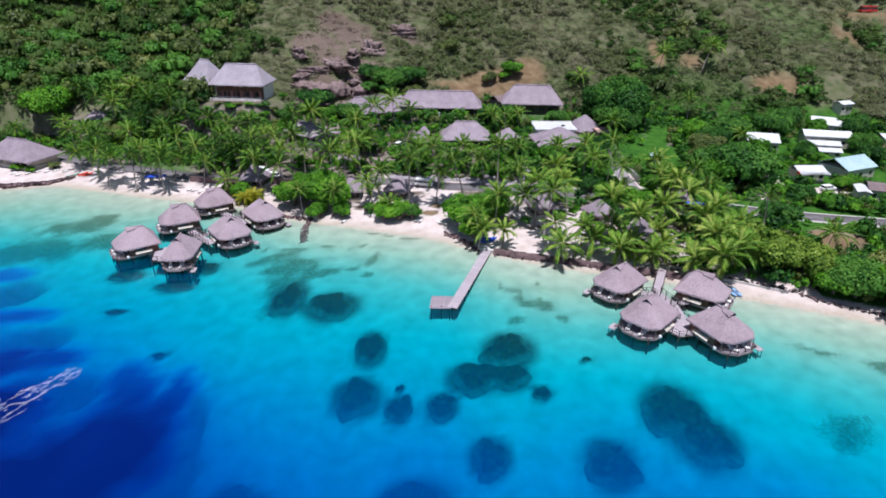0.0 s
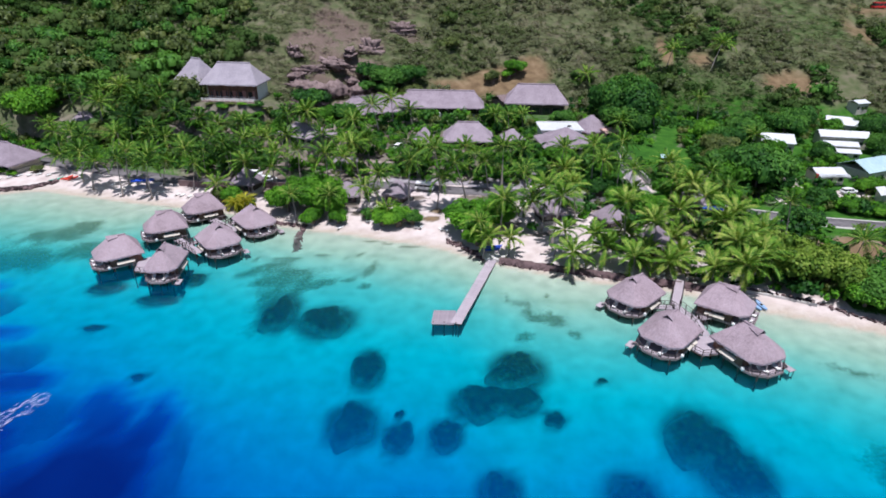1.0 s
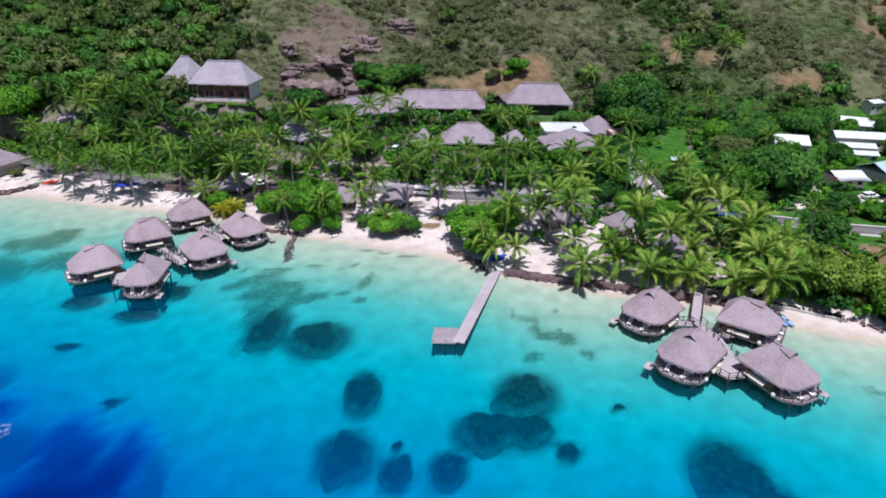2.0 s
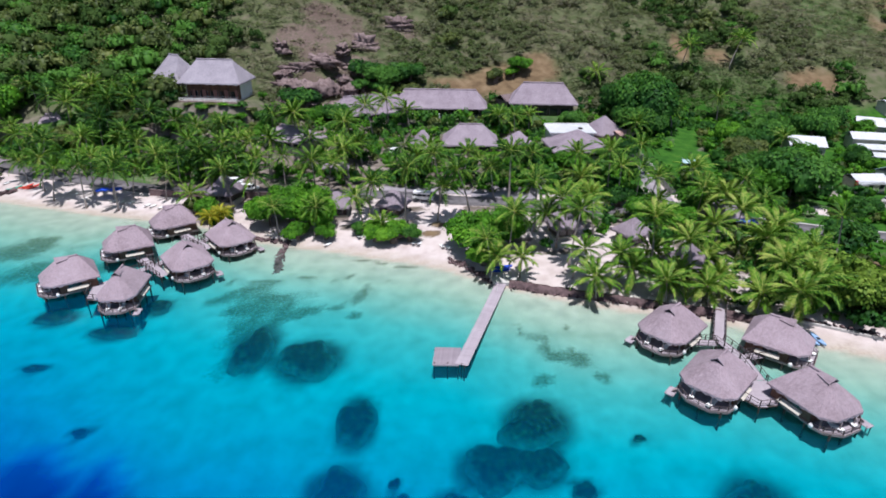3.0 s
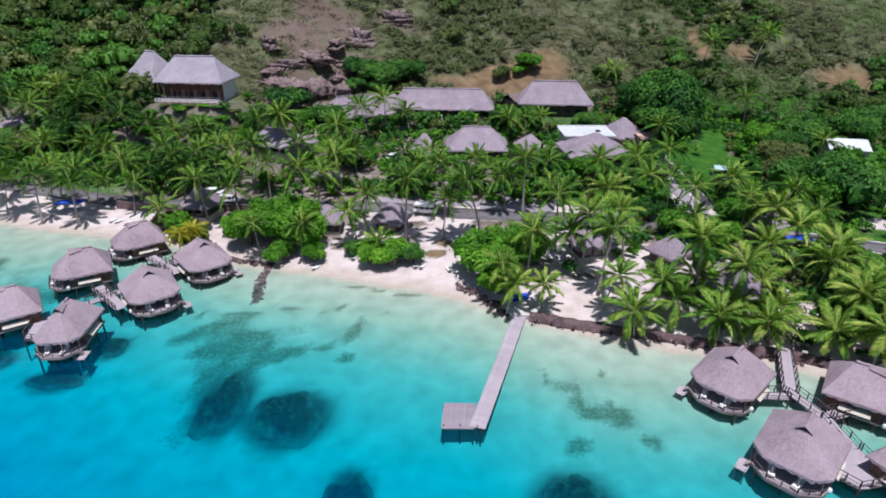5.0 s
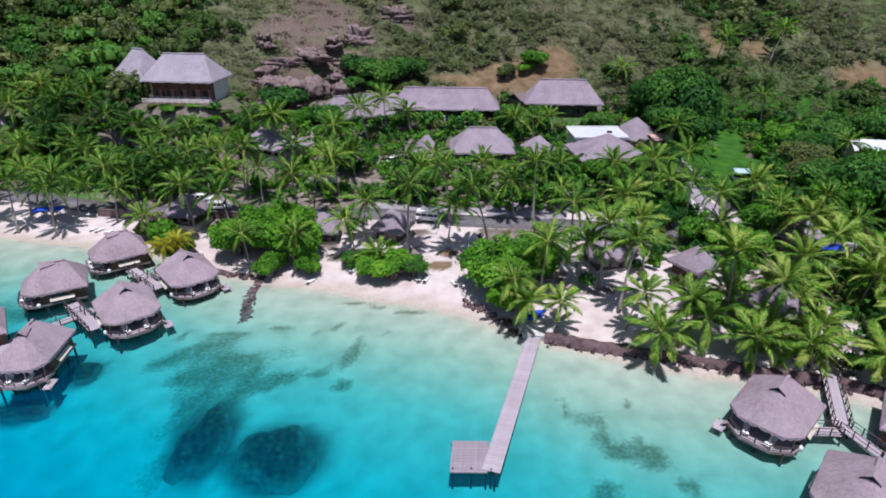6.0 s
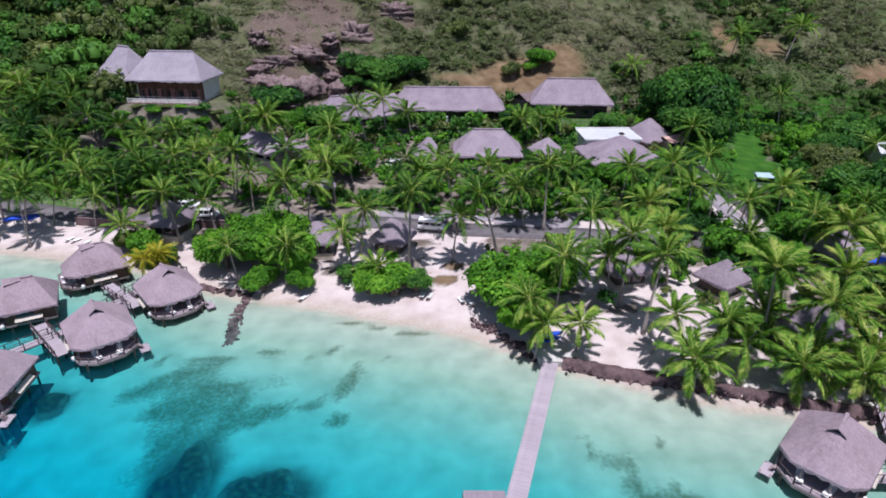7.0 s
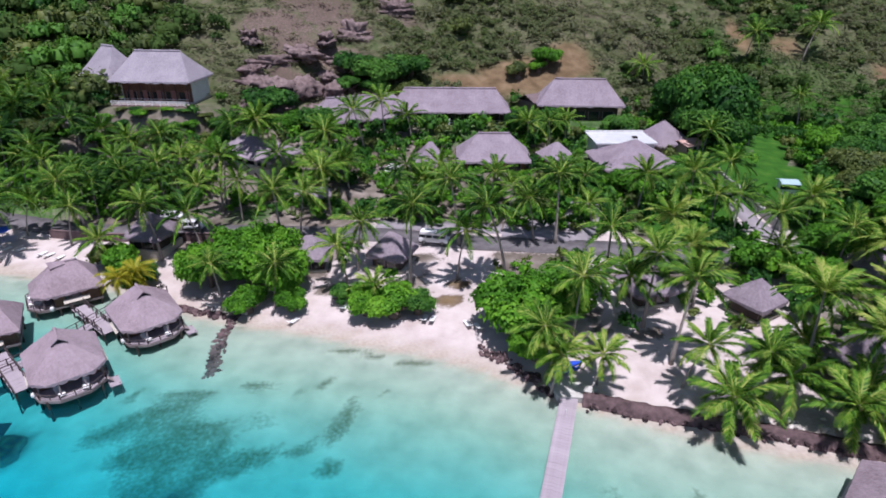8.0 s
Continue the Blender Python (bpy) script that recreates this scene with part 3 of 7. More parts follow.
# the last three are no coral: they imitate bungalow shadows on the bed
CORALS_AND_SHADOWS = [(-22.6, 102.0, 5.0, 4.6), (-31.5, 104.0, 3.4, 5.4), (-13.4, 89.5, 2.7, 4.8), (-14.0, 78.0, 3.7, 4.2), (-7.2, 76.0, 2.2, 2.9), (-0.7, 76.2, 2.6, 2.8), (9.9, 88.5, 4.4, 4.4), (4.6, 82.2, 4.6, 3.6), (9.6, 82.2, 3.6, 3.2), (14.7, 78.8, 1.5, 1.6), (6.2, 66.6, 2.9, 3.4), (-3.7, 60.2, 4.6, 3.6), (-27.8, 59.2, 4.4, 3.8), (22.8, 66.0, 3.6, 4.2), (33.7, 75.0, 4.6, 5.6), (36.8, 70.0, 4.4, 4.8), (-7.5, 80.2, 0.8, 0.9), (-50.0, 88.4, 1.3, 0.9), (-64.0, 101.0, 2.0, 0.9), (23.0, 86.5, 0.8, 0.7), (-18.0, 44.0, 5, 4), (26.0, 50.0, 5, 4), (-68.1, 113.5, 3.6, 2.2), (-55.9, 109.3, 3.8, 2.0), (-51.5, 116.0, 2.2, 2.4)]
BARE = [(86, 129, 8, 6, 0), (188, 293, 16, 6, 0), (168, 276, 3, 9, 20), (-3.9, 146.2, 2.2, 1.5, 0), (-5.6, 141.6, 2.4, 1.9, 15), (17, 240, 15, 8, 20), (30, 246, 7, 7, 0), (5, 236, 12, 4, 0), (128, 246, 10, 6, 0), (60, 238, 3, 4, 0), (84, 262, 3, 8, 0), (96, 258, 5, 5, 0)]


def build_water():
    xs = spread([(-900, -300, 60), (-300, -140, 8), (-140, 120, 2), (120, 300, 8), (300, 900, 60)])
    ys = spread([(-900, 0, 60), (0, 40, 8), (40, 176, 2), (176, 320, 16)])
    x, y, f = sheet(xs, ys)
    depth = np.where(inland(x, y) < 0, -height(x, y), 0)
    me = mesh_of("water", np.stack([x, y, np.zeros_like(x)], 1), f, WATER, True, depth=depth)
    return tagged(new("water", me), "clear turquoise lagoon water deepening to dark blue", "water", kind="structure")


def ribbon(name, offset0, offset1, lift, mat, x0, x1, label, category):
    xs = np.arange(x0, x1, 2.0)
    yc = road_y(xs)
    slope = np.gradient(yc, xs)
    nrm = np.stack([-slope, np.ones_like(slope)], 1) / np.hypot(slope, 1)[:, None]
    zc = height(xs, yc) + 0.10
    rows = []
    for o, dz in ((offset0, -0.5), (offset0, lift), (offset1, lift), (offset1, -0.5)):
        rows.append(np.stack([xs + nrm[:, 0] * o, yc + nrm[:, 1] * o, zc + dz], 1))
    v = np.concatenate(rows)
    return tagged(new(name, mesh_of(name, v, grid_faces(len(xs), 4), mat)), label, category, kind="structure")


ground = build_ground()
water = build_water()
road = ribbon("road", -2.6, 2.6, 0.10, ASPHALT, -290, 290, "worn grey asphalt coastal road behind the beach", "road")
ribbon("kerb", 2.62, 2.95, 0.2, KERB, 66, 290, "pale concrete kerb along the coastal road", "kerb")
ribbon("kerb", -3.0, -2.62, 0.18, KERB, 66, 290, "pale concrete kerb along the coastal road", "kerb")


# ---- thatched roofs ----
def resampled(outline, step):
    pts = []
    n = len(outline)
    for i in range(n):
        a, b = np.array(outline[i], float), np.array(outline[(i + 1) % n], float)
        k = max(1, int(round(np.hypot(*(b - a)) / step)))
        pts += [a + (b - a) * j / k for j in range(k)]
    return np.array(pts)


def thatch_roof(outline, ridge, eave, top, thick=0.32, sag=0.25, step=0.7, seed=0, round_off=0.35):
    """A hipped thatch: the outline of the eaves, the ridge line's two ends, eave height and ridge height. Slightly sagging slopes,
    rounded hips, an uneven fringe and a thick eave."""
    o = resampled(outline, step)
    o = (o + round_off * (np.roll(o, 1, 0) + np.roll(o, -1, 0))) / (1 + 2 * round_off)
    a, b = np.array(ridge[0], float), np.array(ridge[1], float)
    ab = b - a
    t = np.clip(((o - a) @ ab) / max(1e-6, ab @ ab), 0, 1)
    r = a + t[:, None] * ab
    n, steps = len(o), 9
    rng = np.random.RandomState(seed + 5)
    rows = []
    inner = o + (r - o) * 0.10
    rows.append(np.column_stack([inner, np.full(n, eave - thick + 0.12)]))
    edge = eave - thick + rng.uniform(-0.24, 0.10, n)
    rows.append(np.column_stack([o + (o - r) * 0.012, edge]))
    for k in range(steps + 1):
        u = k / steps
        p = o + (r - o) * u
        z = eave + (top - eave) * (u - sag * u * (1 - u))
        z = z + rng.uniform(-0.03, 0.03, n) * (1 if 0 < u < 1 else 0.6) + 0.10 * math.sin(u * 3.1)
        rows.append(np.column_stack([p, z * np.ones(n)]))
    v = np.concatenate(rows)
    f = []
    for k in range(len(rows) - 1):
        for i in range(n):
            f.append((k * n + i, k * n + (i + 1) % n, (k + 1) * n + (i + 1) % n, (k + 1) * n + i))
    f.append(tuple(range(n))[::-1])
    bm = bmesh.new()
    vs = [bm.verts.new(p) for p in v]
    for q in f:
        try:
            bm.faces.new([vs[i] for i in q])
        except ValueError:
            pass
    bmesh.ops.remove_doubles(bm, verts=bm.verts, dist=0.02)
    bmesh.ops.recalc_face_normals(bm, faces=bm.faces)
    return bm


def ridge_roll(a, b, r=0.28):
    n = 9
    pts = [(a[0] + (b[0] - a[0]) * i / n, a[1] + (b[1] - a[1]) * i / n, a[2] + (b[2] - a[2]) * i / n + 0.03 * math.sin(i * 2.1)) for i in range(n + 1)]
    return tube(pts, [r * (1 + 0.12 * math.sin(i * 1.7)) for i in range(n + 1)], 8)


def railing(parent, a, b, height_=0.95, rails=3, mat=WOOD, gap=1.5):
    """Posts and rails from a to b, on the deck."""
    a, b = Vector(a), Vector(b)
    n = max(1, round((b - a).length / gap))
    for i in range(n + 1):
        p = a.lerp(b, i / n)
        part("railing_post", boxed(p.x - 0.06, p.y - 0.06, p.z, p.x + 0.06, p.y + 0.06, p.z + height_ + 0.08), mat, parent)
    for k in range(rails):
        z = height_ * (k + 1) / rails
        part("rail", rod(a + Vector((0, 0, z)), b + Vector((0, 0, z)), 0.05 if k == rails - 1 else 0.035, n=5), mat, parent)


# ---- overwater bungalows ----
DECK = 1.05


def bungalow(hand=1):
    """The front looks along -y. The origin lies at the water under the middle of the roof."""
    e = thing("overwater_bungalow", "grey-thatched bungalow on stilts over the shallow lagoon", "bungalow", group="overwater bungalows")
    outline = [(3.75, -2.9), (3.9, 4.3), (-3.9, 4.3), (-3.75, -2.9), (-2.3, -4.4), (2.3, -4.4)]
    part("roof", thatch_roof(outline, ((0, 1.9), (0, -1.0)), 2.95, 6.1, 0.24, 0.05, 0.36, 1, 0.15), THATCH, e, "grey thatched hipped roof")
    part("ridge_cap", ridge_roll((0, 2.0, 6.06), (0, -0.8, 6.14), 0.2), THATCH, e)
    # gablet over the front cone, with its dark opening
    bm = bmesh.new()
    tip, base, back = 6.48, 5.72, 0.6
    for s in (-1, 1):
        v = [bm.verts.new(p) for p in ((0, -1.55, tip), (s * 0.85, -1.35, base), (s * 0.5, back, base + 0.2), (0, back, tip - 0.2), (0, -1.5, tip - 0.14), (s * 0.8, -1.3, base - 0.12), (s * 0.46, back, base + 0.05), (0, back, tip - 0.34))]
        for q in ((0, 1, 2, 3), (4, 7, 6, 5), (0, 4, 5, 1), (1, 5, 6, 2), (2, 6, 7, 3)):
            bm.faces.new([v[i] for i in q])
    bmesh.ops.remove_doubles(bm, verts=bm.verts, dist=0.01)
    bmesh.ops.recalc_face_normals(bm, faces=bm.faces)
    part("gablet", bm, THATCH, e, "small thatched gablet on the ridge")
    bm = bmesh.new()
    bm.faces.new([bm.verts.new(p) for p in ((-0.8, -1.3, 5.5), (0.8, -1.3, 5.5), (0, -1.3, 6.34))])
    part("vent", bmesh_solid(bm, 0.08), SHADOW_GAP, e, "dark vent opening")
    part("floor", prism([(3.5, -2.4), (3.6, 3.9), (-3.6, 3.9), (-3.5, -2.4)], DECK - 0.3, DECK - 0.005), WOOD, e)
    part("deck", prism([(3.7, -2.2), (3.3, -3.8), (1.5, -5.15), (-1.5, -5.15), (-3.3, -3.8), (-3.7, -2.2)][::-1], DECK - 0.22, DECK), DECKING, e, "curved front deck of grey boards")
    for s in (-1, 1):
        part("side_wall", boxed(s * 3.3 - 0.07, -1.9, DECK, s * 3.3 + 0.07, 3.7, 3.3), REDWOOD, e, "brown timber wall")
        part("window", boxed(s * 3.4 - 0.06, -0.6, DECK + 0.6, s * 3.4 + 0.06, 1.4, DECK + 1.45), GLASS_DARK, e, "dark window")
        part("shutter", box(bmesh.new(), s * 3.75 - 0.35, -0.9, DECK + 0.62, s * 3.75 + 0.35, 2.3, DECK + 0.70, 0.01, Matrix.Rotation(s * radians(32), 3, "Y")), CREAM, e, "propped pale shutter")
    part("back_wall", boxed(-3.22, 3.6, DECK, 3.22, 3.75, 3.3), REDWOOD, e)
    part("door", boxed(-0.5, 3.72, DECK, 0.5, 3.8, DECK + 1.9), DARKWOOD, e, "dark timber door")
    for x0, x1 in ((-3.22, -1.6), (1.6, 3.22)):
        part("front_wall", boxed(x0, -1.95, DECK, x1, -1.8, 3.3), REDWOOD, e)
    part("glass_door", boxed(-1.6, -1.92, DECK, 1.6, -1.84, 3.2), GLASS_DARK, e, "wide glazed front door")
    for x, y in ((-3.3, -3.4), (3.3, -3.4), (-1.3, -4.7), (1.3, -4.7)):
        part("veranda_post", rod((x * 0.96, y * 0.94, DECK), (x * 0.92, y * 0.9, 3.05), 0.1), WOOD, e)
    for x in (-3.3, 0, 3.3):
        for y in (-4.3, -1.5, 1.3, 3.6):
            k = 0.8 if y < -4 else 1.0
            part("stilt", rod((x * k, y, -4.2), (x * k, y, DECK - 0.1), 0.15), DARKWOOD, e)
    ring = [(3.7, -2.2), (3.3, -3.8), (1.5, -5.15), (-1.5, -5.15), (-3.3, -3.8), (-3.7, -2.2)]
    for (x0, y0), (x1, y1) in zip(ring, ring[1:]):
        railing(e, (x0 * 0.98, y0 * 0.98, DECK), (x1 * 0.98, y1 * 0.98, DECK), 0.66, 2, RAILWOOD, 1.3)
        part("rim_board", box(bmesh.new(), -math.hypot(x1 - x0, y1 - y0) / 2, -0.05, -0.2, math.hypot(x1 - x0, y1 - y0) / 2, 0.05, 0.14), WOOD, e, "", pose((x0 + x1) / 2, (y0 + y1) / 2, DECK - 0.1, 0, 0, math.degrees(math.atan2(y1 - y0, x1 - x0))))
    # bathing platform beside the deck, with steps
    part("landing", boxed(hand * 3.3, -5.0, 0.35, hand * 4.5, -3.0, 0.47), DECKING, e, "low bathing platform")
    for i in range(4):
        part("step", boxed(hand * (3.3 + 0.12 * i), -4.2, 1.05 - 0.15 * i, hand * (3.48 + 0.12 * i), -3.5, 1.1 - 0.15 * i), WOOD, e)
    for x, y in ((3.45, -4.8), (4.35, -4.8), (4.35, -3.2)):
        part("landing_post", rod((hand * x, y, -4.2), (hand * x, y, 0.6), 0.07), WOOD, e)
    for x, y, w in ((-1.3, -3.9, 14), (1.2, -4.0, -10)):
        c = pose(x, y, DECK, 0, 0, w)
        part("deck_chair", deck_chair_mesh(), CUSHION, e, "white cushioned deck chair", c)
    part("water_tank", lump(3, 0.30, 0.30, 0.36, 0.05, 2), WHITE, e, "small white tank hung beside the deck", pose(hand * -3.65, -2.4, DECK + 0.1))
    return e


def bmesh_solid(bm, t):
    r = bmesh.ops.extrude_face_region(bm, geom=list(bm.faces))
    for g in r["geom"]:
        if isinstance(g, bmesh.types.BMVert):
            g.co.y += t
    bmesh.ops.recalc_face_normals(bm, faces=bm.faces)
    return bm


def deck_chair_mesh():
    if "deck_chair" in bpy.data.meshes:
        return bpy.data.meshes["deck_chair"]
    bm = bmesh.new()
    box(bm, -0.32, -0.9, 0.28, 0.32, 0.35, 0.42, 0.03)
    box(bm, -0.32, 0.3, 0.36, 0.32, 1.0, 0.48, 0.03, Matrix.Rotation(radians(35), 3, "X"))
    for x in (-0.28, 0.28):
        for y in (-0.75, 0.35):
            box(bm, x - 0.03, y - 0.03, 0, x + 0.03, y + 0.03, 0.3)
    me = bpy.data.meshes.new("deck_chair")
    bm.to_mesh(me)
    bm.free()
    me.materials.append(CUSHION)
    return me


BUNGALOWS = [(32.1, 104.9, -0.7, -0.7), (34.2, 92.9, -0.68, -0.73), (47.2, 102.3, 0.8, -0.6), (45.5, 89.3, 0.4, -0.92), (-67.4, 118.6, -0.8, -0.6), (-55.8, 114.2, 0.12, -1.0), (-63.8, 132.0, -0.85, -0.5), (-49.2, 125.0, 0.62, -0.78), (-59.8, 143.2, -0.8, -0.6), (-44.8, 135.5, 0.65, -0.75)]
made_by_hand = {1: bungalow(1), -1: bungalow(-1)}
placed = set()
for i, (x, y, hx, hy) in enumerate(BUNGALOWS):
    hand = -1 if i in (0, 1, 4, 6, 8) else 1
    m = pose(x, y, 0, 0, 0, math.degrees(math.atan2(hx, -hy)))
    if i == 5:
        m = m @ Matrix.Diagonal((0.84, 1.0, 1.0, 1.0))
    if hand not in placed:
        made_by_hand[hand].matrix_basis = m
        placed.add(hand)
    else:
        copy_thing(made_by_hand[hand], m)


# ---- walkways and jetty ----
PLANKS = {}


def plank_mesh(length, width):
    key = (round(length, 2), round(width, 2))
    if key not in PLANKS:
        bm = boxed(-length / 2, -width / 2 + 0.005, -0.05, length / 2, width / 2 - 0.005, 0.0, bevel=0.004)
        me = bpy.data.meshes.new("plank")
        bm.to_mesh(me)
        bm.free()
        me.materials.append(DECKING)
        PLANKS[key] = me
    return PLANKS[key]


def boardwalk(thing_, a, b, width, z, pitch=0.4, rails=True, stilts=True):
    """Boards laid across two beams from a to b."""
    a, b = Vector((*a, z)), Vector((*b, z))
    way = (b - a).normalized()
    side = Vector((-way.y, way.x, 0))
    deg = math.degrees(math.atan2(way.y, way.x))
    n = max(1, int((b - a).length / pitch))
    rng = random.Random(int(a.x * 10 + a.y))
    for i in range(n):
        p = a.lerp(b, (i + 0.5) / n)
        part("plank", plank_mesh(width, (b - a).length / n), DECKING, thing_, "", pose(p.x, p.y, z + rng.uniform(-0.006, 0.006), 0, 0, deg + 90 + rng.uniform(-0.4, 0.4)))
    for s in (-1, 1):
        o = side * (s * (width / 2 - 0.2))
        part("beam", rod(a + o - Vector((0, 0, 0.17)), b + o - Vector((0, 0, 0.17)), 0.11, n=4), DARKWOOD, thing_)
        if rails:
            o = side * (s * (width / 2 - 0.05))
            railing(thing_, a + o, b + o, 0.95, 2, RAILWOOD)
        if stilts:
            k = max(1, round((b - a).length / 3.2))
            for i in range(k + 1):
                p = a.lerp(b, i / k) + side * (s * (width / 2 - (0.15 if rails else 0.5)))
                part("stilt", rod((p.x, p.y, min(-0.3, ground_z(p.x, p.y)) - 0.4), (p.x, p.y, z - 0.06), 0.1), DARKWOOD, thing_)


east_walk = thing("walkway", "grey timber walkway with railings joining the bungalows to shore", "walkway", group="walkways")
for a, b, w in (((44.6, 116.0), (39.4, 104.0), 1.8), ((39.5, 103.9), (41.1, 99.4), 1.5), ((38.6, 103.2), (34.6, 103.4), 1.4), ((41.9, 99.8), (44.2, 100.5), 1.4), ((41.1, 99.3), (41.2, 94.5), 1.5)):
    boardwalk(east_walk, a, b, w, DECK)


def deck_platform(thing_, corners, z, railed):
    """A many-cornered deck of boards laid along x, on stilts, with railings on the sides named."""
    lo, hi = min(p[1] for p in corners), max(p[1] for p in corners)
    n = int((hi - lo) / 0.4)
    ring = list(zip(corners, corners[1:] + corners[:1]))
    for i in range(n):
        y = lo + (hi - lo) * (i + 0.5) / n
        cut = sorted(a[0] + (b[0] - a[0]) * (y - a[1]) / (b[1] - a[1]) for a, b in ring if (a[1] - y) * (b[1] - y) < 0)
        if len(cut) > 1 and cut[-1] - cut[0] > 0.3:
            part("plank", plank_mesh(round((cut[-1] - cut[0]) * 5) / 5, (hi - lo) / n), DECKING, thing_, "", pose((cut[0] + cut[-1]) / 2, y, z + 0.004 * (i % 2)))
    for i, (a, b) in enumerate(ring):
        part("beam", rod((*a, z - 0.17), (*b, z - 0.17), 0.11, n=4), DARKWOOD, thing_)
        part("stilt", rod((*a, ground_z(*a) - 0.4), (*a, z - 0.06), 0.1), DARKWOOD, thing_)
        if i in railed:
            railing(thing_, (*a, z), (*b, z), 0.95, 2, RAILWOOD)


deck_platform(east_walk, [(36.9, 91.1), (38.5, 89.0), (42.5, 89.8), (42.4, 91.6), (42.0, 94.3), (40.3, 94.4), (38.2, 93.4)], DECK, (0, 1, 3))
west_walk = thing("walkway", "grey timber walkway with railings between stilted bungalows", "walkway", group="walkways")
for a, b, w in (((-46.5, 144.3), (-51.0, 137.8), 1.6), ((-51.0, 137.8), (-55.4, 127.0), 1.5), ((-55.4, 127.0), (-60.4, 120.6), 1.5)):
    boardwalk(west_walk, a, b, w, DECK)
for a, b in (((-59.8, 128.4), (-52.4, 121.8)), ((-56.4, 139.6), (-48.8, 133.4))):
    boardwalk(west_walk, a, b, 1.8, DECK + 0.015)
deck_platform(west_walk, [(-63.4, 118.4), (-61.9, 113.4), (-59.2, 113.0), (-59.3, 117.0), (-60.4, 120.5)], DECK, (0, 1))

jetty = thing("jetty", "bare grey wooden jetty ending in an angled platform", "jetty")
boardwalk(jetty, (0.54, 97.6), (8.0, 121.9), 1.9, 0.55, 0.42, rails=False)
part("platform_beam", boxed(-3.55, 97.5, 0.28, 0.2, 97.72, 0.5), DECKING, jetty, "pale front beam")
for i in range(10):
    y = 97.78 + 0.42 * i
    x1 = 0.9 + (y - 97.6) * 6.9 / 23.6 - 1.06
    part("plank", plank_mesh(3.9, 0.42), DECK_DARK, jetty, "", pose(-3.45 + 1.95 + (x1 - 0.45) * 0.25, y, 0.535, 0, 0, 0))
PLANKS[(3.9, 0.42)].materials[0] = DECK_DARK
for x, y in ((-3.3, 97.9), (-1.4, 97.9), (-3.3, 101.4), (-1.2, 101.4), (0.6, 97.8)):
    part("mooring_post", rod((x, y, -4), (x, y, 0.62 if y < 98.5 else 0.45), 0.11), DARKWOOD, jetty)
part("handrail", rod((7.0, 118.8, 0.5), (7.0, 118.8, 1.5), 0.04), WHITE, jetty, "white mooring post")
landing = thing("jetty_landing", "pale concrete landing at the foot of the jetty", "landing")
part("slab", prism([(6.7, 121.7), (9.4, 121.5), (11.4, 123.0), (8.6, 125.0), (6.0, 124.2)], 0.0, 0.8), KERB, landing)


# ---- houses ashore ----
TERRA = simple("faded_red_cloth", (0.28, 0.13, 0.11), (0.42, 0.22, 0.19), 3.0, 0.9, 0.1)


def hip_house(name, label, x, y, deg, length, width, floor, eave, top, ridge_len, wall_mat=REDWOOD, roof_mat=THATCH_HOUSE, over=1.1, openings=4, group="", veranda=False, category="house", plinth=CREAM, seed=0, open_sides=False, front_mat=None):
    """A thatched house on a plinth. The long side lies along local x, the front looks along -y. Heights are above the sea."""
    e = thing(name, label, category, pose(x, y, floor, 0, 0, deg), group)
    l, w, h = length / 2, width / 2, eave - floor
    o = [(l + over, -w - over), (l + over, w + over), (-l - over, w + over), (-l - over, -w - over)]
    part("roof", thatch_roof(o, ((-ridge_len / 2, 0), (ridge_len / 2, 0)), h, top - floor, 0.3, 0.15, 0.8, seed), roof_mat, e, "thatched hipped roof")
    if ridge_len > 1:
        part("ridge_cap", ridge_roll((-ridge_len / 2, 0, top - floor), (ridge_len / 2, 0, top - floor), 0.25), roof_mat, e)
    part("plinth", boxed(-l - 0.4, -w - 0.4, -2.5, l + 0.4, w + 0.4, 0.0), plinth, e)
    if open_sides:
        for px in np.linspace(-l, l, max(2, int(length / 2.6))):
            for py in (-w, w):
                part("post", rod((px, py, 0), (px, py, h + 0.1), 0.12), DARKWOOD, e)
        part("counter", boxed(-l * 0.6, w * 0.2, 0, l * 0.6, w * 0.5, 1.0), DARKWOOD, e)
        return e
    front = -w + (2.2 if veranda else 0.0)
    part("wall", boxed(-l, w - 0.15, 0, l, w, h + 0.15), wall_mat, e)
    for s in (-1, 1):
        part("wall", boxed(s * (l - 0.08) - 0.08, front, 0, s * (l - 0.08) + 0.08, w - 0.15, h + 0.15), wall_mat, e)
    part("wall", boxed(-l + 0.16, front, 0, l - 0.16, front + 0.15, h + 0.15), front_mat or wall_mat, e)
    step = (length - 1.2) / openings
    for i in range(openings):
        cx = -l + 0.6 + step * (i + 0.5)
        win = part("window", boxed(cx - step * 0.36, front - 0.05, 0.15, cx + step * 0.36, front + 0.02, min(h - 0.35, 2.2)), GLASS_DARK, e, "dark glazed opening")
        for s in (-1, 1):
            part("frame", boxed(cx + s * step * 0.38 - 0.06, front - 0.08, 0.1, cx + s * step * 0.38 + 0.06, front, min(h - 0.3, 2.3)), WOOD, win)
    if veranda:
        n = max(2, int(length / 2.8))
        for i in range(n + 1):
            px = -l + 0.1 + (length - 0.2) * i / n
            part("veranda_post", rod((px, -w + 0.1, 0), (px, -w + 0.1, h + 0.1), 0.1), DARKWOOD, e)
            if i < n:
                p2 = px + (length - 0.2) / n
                for z in (0.45, 0.95):
                    part("rail", rod((px, -w + 0.1, z), (p2, -w + 0.1, z), 0.06, n=5), WHITE, e, "white painted rail")
                part("baluster_panel", boxed(px + 0.05, -w + 0.08, 0.08, p2 - 0.05, -w + 0.12, 0.4), WHITE, e, "white balustrade panel")
    return e


